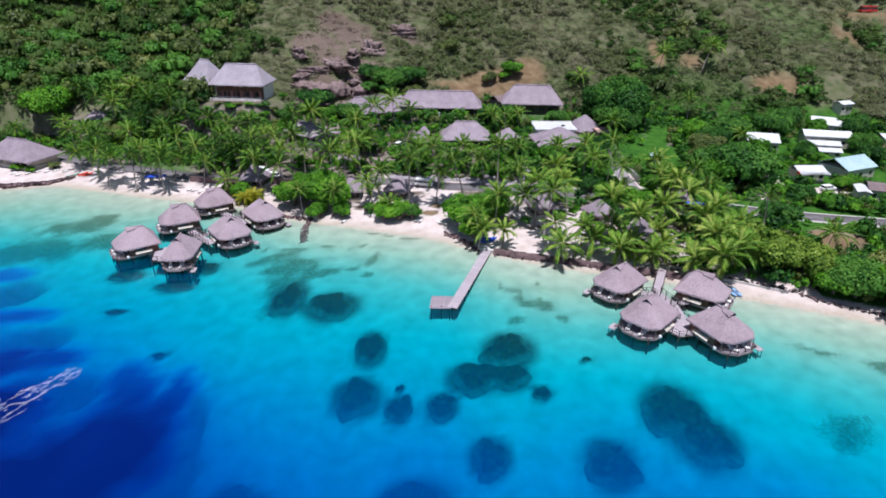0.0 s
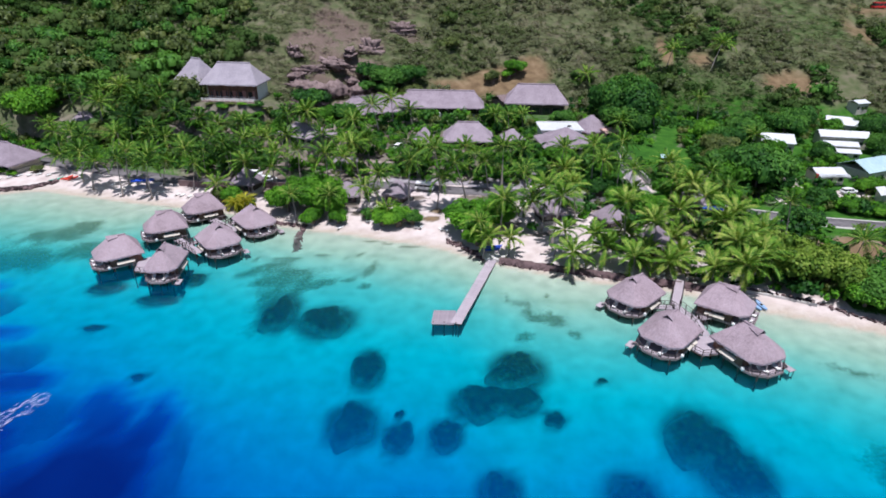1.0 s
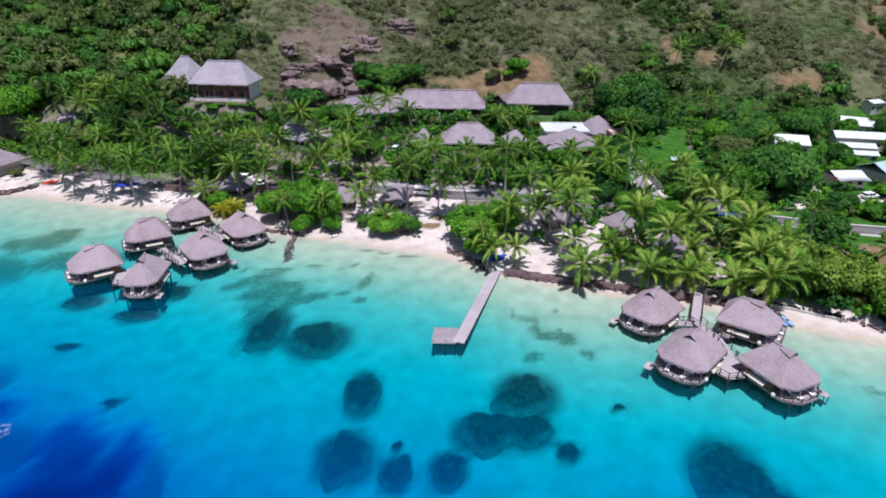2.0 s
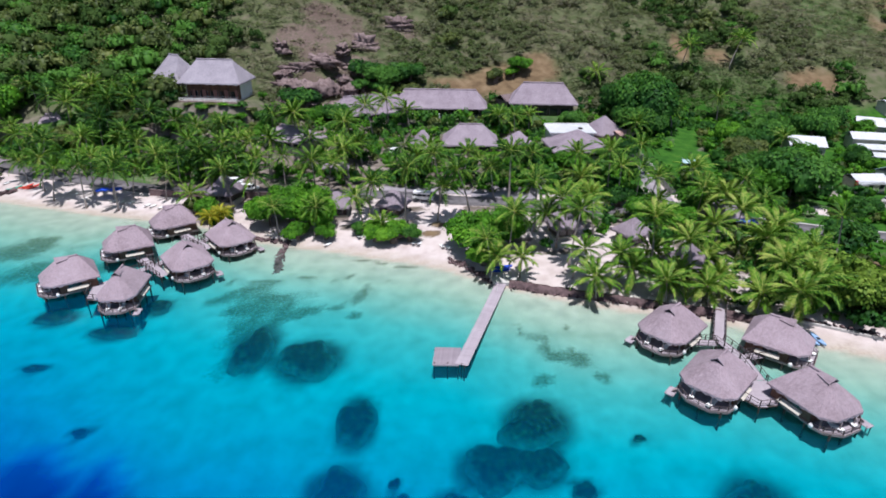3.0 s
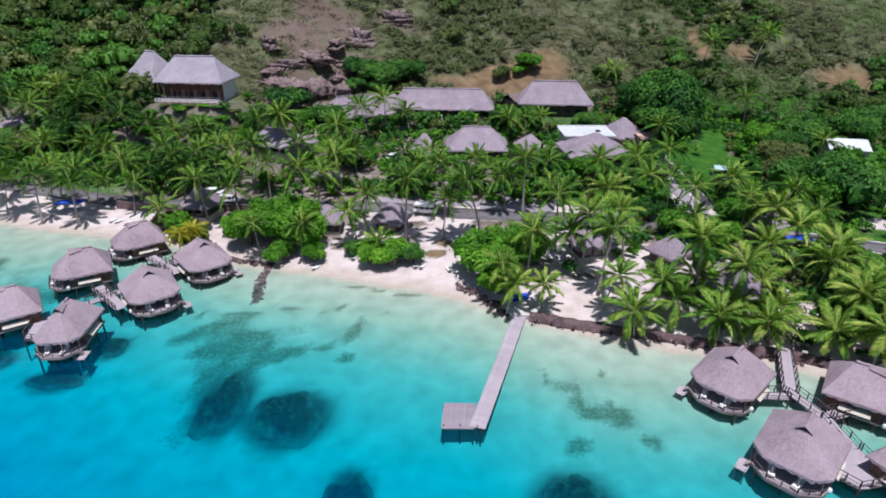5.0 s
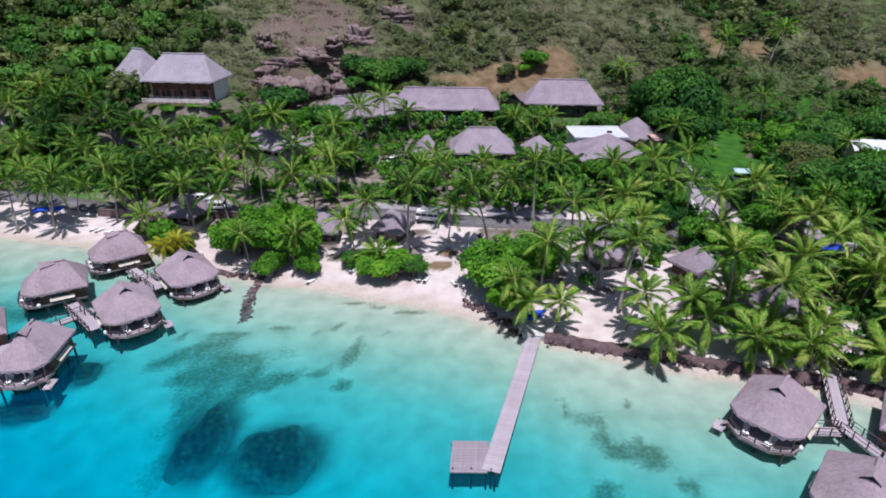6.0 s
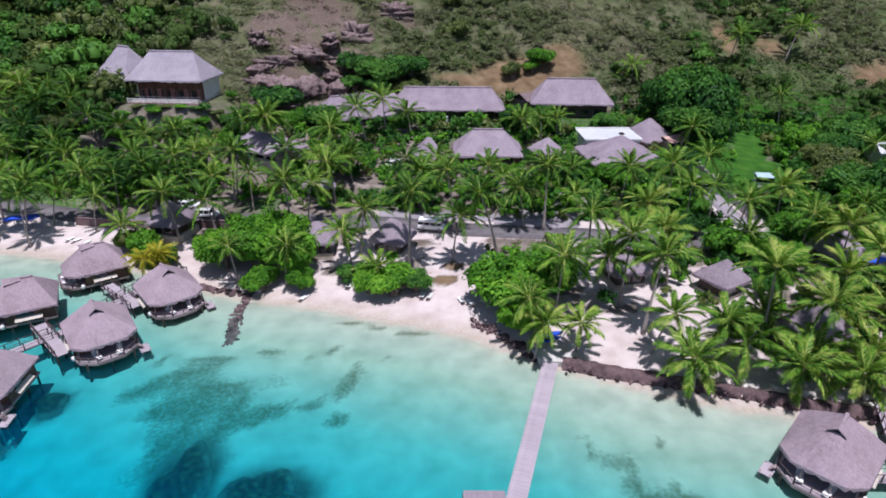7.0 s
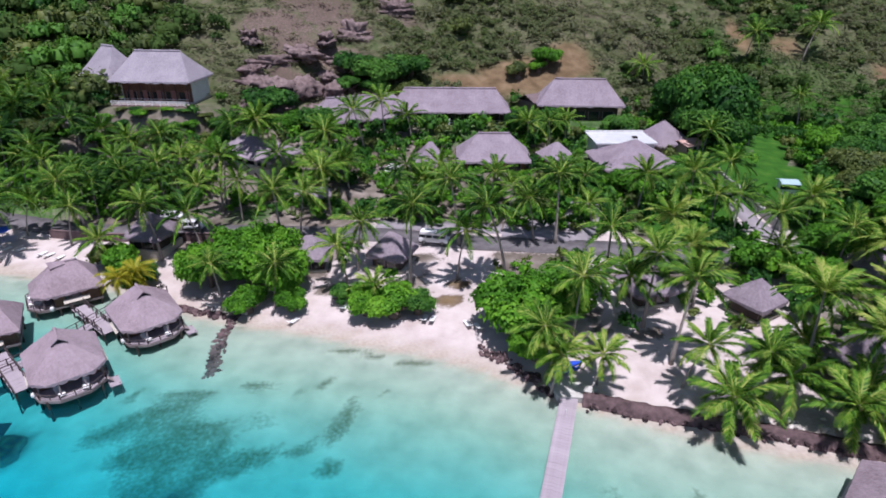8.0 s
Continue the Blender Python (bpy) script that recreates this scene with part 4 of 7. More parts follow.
villa = hip_house("hill_villa", "large white-walled thatched villa with dark veranda on the slope", -73.0, 212.5, -4, 17.0, 11, 15.2, 20.3, 26.2, 11.0, WHITE, THATCH_PALE, 1.2, 5, veranda=True, seed=1, front_mat=REDWOOD)
part("deck", boxed(-8.9, -8.4, -2.2, 8.9, -5.92, -0.05), BROWN_WALL, villa, "brown terrace edge")
for i in range(10):
    px = -8.7 + 17.4 * i / 9
    part("rail_post", boxed(px - 0.09, -8.3, -0.05, px + 0.09, -8.12, 1.0), WHITE, villa, "white railing post")
    if i < 9:
        for z in (0.25, 0.6, 0.95):
            part("rail", boxed(px + 0.09, -8.26, z - 0.07, px + 1.843, -8.16, z + 0.07), WHITE, villa, "white painted rail")
for px in (-6.4, -3.0, 0.4, 3.8, 7.2):
    part("curtain", boxed(px - 0.55, -3.5, 0.1, px + 0.55, -3.42, 2.6), TERRA, villa, "tied reddish curtain")
hip_house("hill_annex", "white thatched annex with steep pale roof beside the villa", -88.0, 219.0, -32, 10, 9, 15.6, 19.8, 26.6, 4.6, WHITE, THATCH_PALE, 1.2, 2, seed=2)
long_hall = hip_house("long_hall", "long low thatched hall with open veranda at the hill's foot", -5.0, 220.5, -1, 27, 9.0, 8.6, 11.9, 16.6, 23, DARKWOOD, THATCH_HOUSE, 1.6, 8, veranda=True, seed=3)
for px in (-8.4, -4.2, 0.0):
    part("porch_post", boxed(px - 0.2, -6.6, -1.0, px + 0.2, -6.2, 1.7), WHITE, long_hall, "white porch post")
part("porch_rail", boxed(-8.2, -6.5, 1.25, -0.2, -6.3, 1.7), WHITE, long_hall, "white porch beam")
hip_house("hall_wing", "lower thatched wing of the long hall, turned towards the beach", -27.0, 216.4, 25, 23, 8.6, 8.4, 10.7, 15.4, 17, DARKWOOD, THATCH_HOUSE, 1.4, 5, seed=4)
hip_house("square_hall", "square thatched hall with dark walls below the bare slope", 28.5, 225.5, -3, 19, 9, 8.6, 12.6, 18.2, 13, DARKWOOD, THATCH_HOUSE, 1.6, 5, seed=5)
hip_house("round_hut", "broad thatched hut among palms with hipped grey roof", 4.0, 190.5, 0, 13.0, 9.5, 6.0, 8.4, 12.8, 6.5, REDWOOD, THATCH_HOUSE, 1.2, 3, seed=6)
hip_house("garden_hut", "small pointed thatched hut among palms", -9.0, 186.5, 10, 5.2, 5.2, 6.0, 8.0, 12.0, 0.8, REDWOOD, THATCH_HOUSE, 0.9, 2, seed=7)
hip_house("restaurant", "thatched pyramid-roofed restaurant beside a white flat roof", 34.0, 192.0, 6, 14, 12, 5.2, 6.9, 11.2, 0.8, CREAM, THATCH_HOUSE, 1.3, 4, seed=8)
hip_house("kitchen_house", "steep thatched house behind the restaurant", 44.5, 206.0, 30, 8, 8, 5.4, 7.6, 12.0, 1.0, PINK, THATCH_HOUSE, 1.1, 2, seed=9)
hip_house("store_hut", "small grey thatched store hut", 17.5, 192.0, 20, 5, 5, 5.8, 7.8, 10.6, 0.8, REDWOOD, THATCH_HOUSE, 0.9, 2, seed=10)
hip_house("pavilion", "low thatched pavilion between tall palms", -45.5, 190.5, -28, 14, 8, 7.0, 8.8, 11.6, 8, CREAM, THATCH_HOUSE, 1.2, 4, seed=11)
hip_house("beach_house", "large rounded thatched house beside the far beach", -130.5, 176.0, -18, 17, 9, 2.4, 4.4, 9.0, 8, CREAM, THATCH_HOUSE, 1.6, 5, seed=12)
hip_house("garden_house", "thatched house half hidden by trees", -122.0, 205.0, 20, 8, 7, 6.0, 8.0, 11.0, 3, CREAM, THATCH_HOUSE, 1.0, 3, seed=13)
hip_house("garden_house", "small thatched house half hidden by trees", -97.0, 207.0, -10, 5, 5, 8.0, 10.0, 12.5, 1, CREAM, THATCH_HOUSE, 0.8, 2, seed=14)
for hx, hy, deg, sz in ((21.9, 141.5, 15, 4.7), (35.2, 138.0, 32, 4.2), (41.7, 125.3, 30, 5.2), (-14.0, 152.2, -20, 4.7), (-26.6, 151.8, 5, 4.3), (-53.6, 157.6, -12, 5.2), (57.0, 146.8, 10, 5.0)):
    zf = ground_z(hx, hy) + (1.3 if hx < -50 else 0.35)
    hip_house("beach_hut", "small steep grey-thatched hut on the sand under palms", hx, hy, deg, sz, sz, zf, zf + 2.1, zf + 2.1 + sz * 0.64, 1.0, DARKWOOD, THATCH_HOUSE, 0.9, 2, "beach huts", seed=int(hx) % 7)
for hx, hy, deg in ((-31, 176, 0),):
    zf = ground_z(hx, hy) + 0.2
    hip_house("shelter", "low brown-roofed open shelter beside the road", hx, hy, deg, 6, 3, zf, zf + 2.3, zf + 3.2, 5.5, roof_mat=THATCH_HOUSE, over=0.6, open_sides=True, category="shelter")

# white flat roof of the restaurant
flat = thing("white_flat_roof", "white flat roof with a small dark hatch beside thatch", "roof", pose(33.5, 201.0, 5.2, 0, 0, 2))
part("wall", boxed(-6.2, -4.5, -1, 6.2, 4.5, 3.8), WHITE, flat)
part("roof", boxed(-6.8, -5, 3.8, 6.8, 5, 4.1), METAL_WHITE, flat)
part("parapet", boxed(-6.8, 4.8, 4.1, 6.8, 5.0, 4.5), WHITE, flat)
part("hatch", boxed(2.5, -1, 4.1, 3.6, 0, 4.45), SHADOW_GAP, flat, "dark roof hatch")


def gable_house(name, label, x, y, deg, length, width, eave, rise, roof_mat, wall_mat=CREAM, skew=0.0, ribs=9, group="village houses"):
    """A house with a ribbed metal roof, ridge along local x."""
    z = ground_z(x, y)
    e = thing(name, label, "house", pose(x, y, z, 0, 0, deg), group)
    l, w = length / 2, width / 2
    part("wall", boxed(-l + 0.4, -w + 0.4, -1.0, l - 0.4, w - 0.4, eave), wall_mat, e)
    for s in (-1, 1):
        bm = bmesh.new()
        q = [(-l, skew, eave + rise), (l, skew, eave + rise), (l, s * w, eave), (-l, s * w, eave)]
        top = [bm.verts.new(p) for p in q]
        low = [bm.verts.new((p[0], p[1], p[2] - 0.12)) for p in q]
        bm.faces.new(top)
        bm.faces.new(low[::-1])
        for i in range(4):
            bm.faces.new((top[i], low[i], low[(i + 1) % 4], top[(i + 1) % 4]))
        bmesh.ops.recalc_face_normals(bm, faces=bm.faces)
        slope = part("roof_slope", bm, roof_mat, e, "ribbed metal roof slope")
        for i in range(ribs):
            px = -l + length * (i + 0.5) / ribs
            part("rib", rod((px, skew + 0.02 * s, eave + rise + 0.01), (px, s * w, eave + 0.01), 0.03, n=4), roof_mat, slope)
    for i in range(3):
        cx = -l + length * (i + 0.5) / 3
        win = part("window", boxed(cx - 0.6, -w + 0.33, 1.0, cx + 0.6, -w + 0.42, 2.0), GLASS_DARK, e, "dark window")
        part("frame", boxed(cx - 0.7, -w + 0.36, 0.9, cx + 0.7, -w + 0.41, 0.98), WHITE, win)
    return e


gable_house("kitchen_annex", "low terracotta-coloured annex behind the restaurant", 49.5, 203.0, 30, 6, 5.5, 2.3, 0.9, PINK, PINK, group="")
gable_house("shed", "dark purple-brown metal shed beside the square hall", 17.5, 227.5, 35, 7, 7, 3.4, 1.6, METAL_BROWN, METAL_BROWN, group="")
gable_house("village_house", "white metal-roofed house among garden trees", 102.0, 199.5, -12, 10, 9, 3.2, 2.0, METAL_WHITE)
gable_house("village_house", "white metal-roofed house with long low ridge", 125.5, 204.0, -10, 15, 6.5, 3.4, 1.5, METAL_WHITE)
gable_house("village_house", "pale blue lean-to roof beside the white house", 121.0, 197.0, -10, 10, 5, 2.8, 1.0, METAL_WHITE)
gable_house("village_house", "pale low roof below the lean-to", 119.0, 191.5, -10, 9, 4.4, 2.4, 0.8, METAL_WHITE)
gable_house("village_house", "pale teal metal-roofed house with a wide gable", 117.0, 176.5, 24, 13, 10, 3.2, 2.4, METAL_BLUE)
shop = gable_house("village_house", "white and red roofed shop with a curved awning", 103.0, 172.0, 4, 8.5, 6, 3.0, 1.2, METAL_WHITE)
bm = bmesh.new()
for i in range(9):
    px = -4.4 + 8.8 * i / 8
    for py, pz in ((-3.2, 3.15), (-4.4, 2.75 + 0.35 * math.sin(math.pi * i / 8)), (-4.45, 2.45 + 0.35 * math.sin(math.pi * i / 8))):
        bm.verts.new((px, py, pz))
bm.verts.ensure_lookup_table()
for i in range(8):
    for k in range(2):
        bm.faces.new([bm.verts[j] for j in (i * 3 + k, i * 3 + k + 1, i * 3 + k + 4, i * 3 + k + 3)])
bmesh.ops.solidify(bm, geom=list(bm.faces), thickness=0.06)
part("awning", bm, METAL_WHITE, shop, "white curved awning over the front")
part("fascia", boxed(-4.6, -3.3, 2.0, -4.1, -2.6, 3.3), METAL_RED, shop, "red painted end fascia")
gable_house("village_house", "low pale roofed annex", 95.0, 181.0, 4, 6, 4, 2.8, 0.6, METAL_WHITE)
gable_house("village_house", "brown metal-roofed house beside the road", 116.0, 157.5, -20, 9, 8, 3.0, 1.2, METAL_BROWN)
gable_house("village_house", "narrow white-roofed shed beside the road", 109.5, 156.5, 68, 7, 3.4, 2.9, 0.5, METAL_WHITE)
gable_house("village_house", "white tent-roofed house beneath the hill", 133.5, 217.5, -25, 11, 8, 3.5, 2.0, METAL_WHITE)
gable_house("village_house", "cream-roofed shed on the slope", 147.0, 233.0, 20, 6, 5, 3.2, 0.8, METAL_WHITE)
gable_house("village_house", "white-roofed house with a terracotta wall", 150.0, 205.0, 0, 12, 7, 3.0, 1.0, METAL_WHITE, PINK)
gable_house("garden_shed", "small pale blue metal-roofed shed on the lawn", 62.0, 181.5, -8, 3.6, 3.6, 2.2, 0.5, METAL_BLUE, WHITE, ribs=5, group="")


# ---- vehicles ----
def vehicle(name, label, category, x, y, deg, paint, length=4.4, width=1.8, tall=1.5, van=False, lift=0.2):
    e = thing(name, label, category, pose(x, y, ground_z(x, y) + lift, 0, 0, deg))
    l, w = length / 2, width / 2
    part("body", boxed(-l, -w, 0.32, l, w, 0.95, bevel=0.14), paint, e)
    f = 0.35 if van else 0.85
    lo, hi = (1.12, tall - 0.42) if van else (0.92, tall - 0.06)
    if van:
        part("side_panel", boxed(-l + 0.04, -w + 0.03, 0.9, l - f - 0.1, w - 0.03, lo, bevel=0.05), paint, e)
    bm = prism([(-l + 0.12, -w + 0.08), (l - f - 0.2, -w + 0.08), (l - f - 0.2, w - 0.08), (-l + 0.12, w - 0.08)], lo - 0.03, hi)
    for v in bm.verts:
        if v.co.z > lo + 0.1:
            v.co.x = v.co.x * (0.96 if van else 0.88) - 0.08
            v.co.y *= 0.96 if van else 0.88
    part("cabin_glass", bm, GLASS_DARK, e, "dark cabin windows")
    k = 0.95 if van else 0.86
    part("roof", boxed((-l + 0.12) * k - 0.08, -w * 0.93 * k, hi - 0.02, (l - f - 0.2) * k - 0.06, w * 0.93 * k, tall + 0.06, bevel=0.05), paint, e)
    for u in (-0.5, 0.0, 0.5):
        for sy in (-1, 1):
            part("pillar", boxed(l * u * k - 0.14, sy * (w * 0.95) - 0.05, lo, l * u * k - 0.04, sy * (w * 0.95) + 0.02 - 0.03 * sy, hi, bevel=0.0), paint, e)
    for sx in (-0.62, 0.62):
        for s in (-1, 1):
            wheel = part("wheel", rod((l * sx, s * (w - 0.2), 0.32), (l * sx, s * (w + 0.02), 0.32), 0.33, n=14), RUBBER, e, "black tyre")
            part("rim", rod((l * sx, s * (w + 0.0), 0.32), (l * sx, s * (w + 0.035), 0.32), 0.18, n=10), KERB, wheel)
    for s in (-1, 1):
        part("headlight", boxed(l - 0.06, s * (w - 0.35) - 0.18, 0.62, l + 0.02, s * (w - 0.35) + 0.18, 0.8), CUSHION, e, "headlight")
    return e


def on_road(x, side, **k):
    s = float((road_y(x + 2) - road_y(x - 2)) / 4)
    return x, float(road_y(x)) + side, math.degrees(math.atan(s))


vehicle("van", "white minibus parked on the roadside under palms", "van", *on_road(-7.7, -1.7), CAR_WHITE, 4.9, 1.9, 2.05, True)
vehicle("pickup", "white pickup parked on the road behind the beach", "pickup", *on_road(-50.6, 0.9), CAR_WHITE, 4.6, 1.8, 1.6)
vehicle("car", "white car parked on the verge behind palms", "car", *on_road(-55.6, 5.0), CAR_WHITE, 4.3, 1.8, 1.5)
vehicle("car", "pale car parked in the resort's yard", "car", -17.0, 188.0, 70, CAR_WHITE, 4.2, 1.8, 1.5)
vehicle("car", "pale car parked on the village lawn", "car", 104.3, 162.6, 12, CAR_WHITE, 4.2, 1.8, 1.45)


BUILT = [(-12, 158, 4.5), (3, 160, 4), (20, 160, 4), (-77, 204.5, 6), (-69, 204.5, 6), (60.5, 143.5, 3.5), (-62.5, 207, 4), (121, 181, 6), (49, 203, 4), (18, 227, 4), (-77, 212, 7), (-69, 212, 7), (-89, 219, 7), (-14, 220, 6), (-5, 220, 6), (4, 220, 6), (-31, 215, 6), (-22, 219, 6), (28.5, 224, 12), (4, 190, 8), (-9, 186, 4.5), (35, 193, 9), (44, 206, 7), (33.5, 201, 9), (17.5, 192, 4), (-45.5, 190, 9), (-130.5, 176, 10), (-122, 205, 7), (-97, 207, 5), (103, 200, 8), (125, 200, 10), (122, 192, 7), (121, 175, 9), (103, 172, 7), (95, 181, 5), (116, 157, 7), (109, 156.5, 5), (85.5, 157.5, 5.0), (86, 129, 7), (99, 159.5, 4), (104.3, 161.5, 3.5), (96, 160.5, 3), (141, 228, 8), (150, 245, 6), (150, 205, 9), (62, 181, 5)]
BUILT_A = np.array(BUILT, float)


def open_ground(x, y, room=0.0):
    ok = np.ones(len(x), bool)
    for bx, by, r in BUILT_A:
        ok &= np.hypot(x - bx, y - by) > r + room
    return ok & (np.abs(y - road_y(x)) > 4.6 + room)


# ---- palms ----
def frond_mesh(name, seed, length=4.2, droop=1.0, rise=0.5, pairs=34, mat=PALM_LEAF, leaf=1.06, fresh=0.0, broad=0.0):
    """One frond along +x from the crown's centre: a ridged midrib with narrow drooping leaflets on both sides."""
    rng = np.random.RandomState(seed)
    t = np.linspace(0, 1, 13)
    cx = length * (t - 0.12 * t**3)
    cz = rise * length * 0.55 * t - droop * length * 0.52 * t**2.2
    cy = (rng.uniform(-1, 1) * 0.25) * t**2
    v, f, tint = [], [], []
    for i in range(12):
        w0, w1 = 0.085 * (1 - t[i]) + 0.02, 0.085 * (1 - t[i + 1]) + 0.02
        k = len(v)
        v += [(cx[i], cy[i] - w0, cz[i]), (cx[i], cy[i] + w0, cz[i]), (cx[i + 1], cy[i + 1] + w1, cz[i + 1]), (cx[i + 1], cy[i + 1] - w1, cz[i + 1])]
        f.append((k, k + 1, k + 2, k + 3))
        tint.append(0.44)
    for i in range(pairs):
        u = 0.12 + 0.88 * (i + 0.5) / pairs
        px, py, pz = np.interp(u, t, cx), np.interp(u, t, cy), np.interp(u, t, cz)
        ll = leaf * (math.sin(math.pi * (0.12 + 0.80 * u)) ** 0.7) * rng.uniform(0.85, 1.12)
        for s in (-1, 1):
            sweep = 0.62 + 0.35 * u + rng.uniform(-0.1, 0.1)
            hang = 0.24 - 0.10 * broad + 0.5 * rng.uniform(0, 1) * (0.45 + 0.55 * u)
            dx, dy, dz = ll * sweep, s * ll * (0.60 + 0.12 * broad), -ll * hang
            w = 0.052 + 0.022 * rng.uniform()
            mx, my, mz = px + dx * 0.5, py + dy * 0.55, pz + dz * 0.32
            k = len(v)
            v += [(px - w, py, pz), (px + w, py, pz + 0.01), (mx + w, my, mz), (mx - w, my, mz), (px + dx, py + dy, pz + dz)]
            f += [(k, k + 1, k + 2, k + 3), (k + 3, k + 2, k + 4)]
            c = rng.uniform(-0.2, 0.2) + 0.06 * u + fresh
            tint += [c, c + 0.04]
    me = mesh_of(name, v, f, mat, False, tint=tint)
    return me


FRONDS = [frond_mesh("frond", 11, 5.0, 0.72, 0.50, fresh=-0.08), frond_mesh("frond", 12, 5.0, 0.90, 0.42, fresh=-0.10), frond_mesh("frond", 13, 4.6, 0.46, 0.5, fresh=-0.04), frond_mesh("frond", 14, 4.6, 1.15, 0.30)]
FRONDS_FRESH = [frond_mesh("frond", 21, 5.1, 0.62, 0.50, 42, fresh=0.10, broad=1), frond_mesh("frond", 22, 5.1, 0.80, 0.42, 42, fresh=0.06, broad=1), frond_mesh("frond", 23, 4.8, 0.40, 0.5, 42, fresh=0.14, broad=1), frond_mesh("frond", 24, 4.7, 1.05, 0.30, 42, fresh=0.18, broad=1)]
FRONDS_YELLOW = [frond_mesh("frond", 15, 3.4, 1.1, 0.7, 22, PALM_YELLOW), frond_mesh("frond", 16, 3.2, 1.3, 0.5, 22, PALM_YELLOW)]


def frond_poses(rng, n, scale):
    out = []
    for i in range(n):
        ring = i / n
        yaw = i * 137.5 + rng.uniform(-14, 14)
        lift = 84 - 122 * ring**0.85 + rng.uniform(-12, 12)
        out.append((ring, pose(0, 0, 0, 0, 0, yaw) @ pose(0.12, 0, 0.1 - 0.25 * ring, rng.uniform(-22, 22), -lift * 0.72, 0) @ Matrix.Scale(scale * rng.uniform(0.86, 1.08) * (0.72 + 0.28 * min(1, ring * 3)), 4)))
    return out


def trunk_mesh(rng, tall, lean):
    deg = rng.uniform(0, 360)
    pts, rad = [], []
    for i in range(8):
        u = i / 7
        off = lean * tall * u**1.6
        pts.append((off * math.cos(radians(deg)), off * math.sin(radians(deg)), tall * u - 0.4 * (1 - u)))
        rad.append(0.13 * (1 - u) ** 3 + 0.12 - 0.03 * u)
    return tube(pts, rad, 8), Vector(pts[-1])


def crown_mesh(seed, fronds, n=23, shift=0.0):
    """All fronds of a crown in one mesh, for palms further back."""
    rng = random.Random(seed)
    vs, fs, ti = [], [], []
    for ring, m in frond_poses(rng, n, 1.0):
        me = fronds[2 if ring < 0.3 else (0 if ring < 0.55 else (1 if ring < 0.85 else 3)) if len(fronds) > 2 else rng.randrange(len(fronds))] if len(fronds) > 2 else fronds[rng.randrange(len(fronds))]
        k = len(vs)
        vs += [tuple(m @ v.co) for v in me.vertices]
        fs += [tuple(k + i for i in p.vertices) for p in me.polygons]
        ti += [d.value + shift + (0.22 if ring > 0.88 else (-0.04 if ring > 0.6 else 0.03)) for d in me.attributes["tint"].data]
    return mesh_of("crown", vs, fs, fronds[0].materials[0], False, tint=ti)


def nut_mesh():
    bm = lump(3, 0.16, 0.16, 0.2, 0.05, 1)
    me = bpy.data.meshes.new("coconut")
    bm.to_mesh(me)
    bm.free()
    me.materials.append(RACHIS)
    return me


NUT = nut_mesh()
TRUNKS = []
for i in range(7):
    rng = random.Random(40 + i)
    bm, tip = trunk_mesh(rng, 8.0, rng.uniform(0.04, 0.3))
    me = bpy.data.meshes.new("trunk")
    bm.to_mesh(me)
    bm.free()
    me.materials.append(TRUNK)
    TRUNKS.append((me, tip))
CROWNS = [crown_mesh(60 + i, FRONDS) for i in range(6)]
CROWNS_DEEP = [crown_mesh(80 + i, FRONDS, 23, -0.15) for i in range(4)]
CROWN_YELLOW = crown_mesh(70, FRONDS_YELLOW, 26)


def palm(x, y, top, seed, apart=False, crown_scale=1.0, yellow=False, label="", base=None, fresh=False):
    """A palm whose crown stands over (x, y) at that height above the sea."""
    rng = random.Random(seed)
    me, tip = TRUNKS[seed % len(TRUNKS)]
    g = ground_z(x, y) if base is None else base
    turn = rng.uniform(0, 360)
    for _ in range(3):
        k = max(1.0, top - g) / 8.0
        off = pose(0, 0, 0, 0, 0, turn) @ Vector((tip.x * k, tip.y * k, 0))
        g = ground_z(x - off.x, y - off.y) if base is None else base
    g = max(g, 0.2)
    e = thing("coconut_palm", label or "coconut palm with slender grey trunk and arching green fronds", "palm", pose(x - off.x, y - off.y, g, 0, 0, turn), "coconut palms")
    part("trunk", me, TRUNK, e, "", Matrix.Diagonal((k, k, k, 1)) if k > 0.9 else Matrix.Diagonal((k * 0.5 + 0.45, k * 0.5 + 0.45, k, 1)))
    head = Vector((tip.x * (k if k > 0.9 else k * 0.5 + 0.45), tip.y * (k if k > 0.9 else k * 0.5 + 0.45), tip.z * k))
    spin = pose(head.x, head.y, head.z, rng.uniform(-9, 9), rng.uniform(-9, 9), rng.uniform(0, 360))
    if apart:
        for ring, m in frond_poses(rng, 25, crown_scale * 1.02):
            part("frond", (FRONDS_FRESH if fresh else FRONDS)[2 if ring < 0.3 else 0 if ring < 0.55 else 1 if ring < 0.85 else 3], PALM_LEAF, e, "", spin @ m)
        for i in range(5):
            part("coconut", NUT, RACHIS, e, "green coconut", spin @ pose(0.3 * math.cos(i * 1.3), 0.3 * math.sin(i * 1.3), -0.28 - 0.06 * (i % 3)))
    else:
        s = crown_scale * rng.uniform(0.9, 1.1)
        part("crown", CROWN_YELLOW if yellow else (CROWNS_DEEP[seed % 4] if x < -38 and seed % 5 else CROWNS[seed % len(CROWNS)]), PALM_LEAF, e, "yellowing fronds" if yellow else "", spin @ Matrix.Scale(s, 4))
    return e


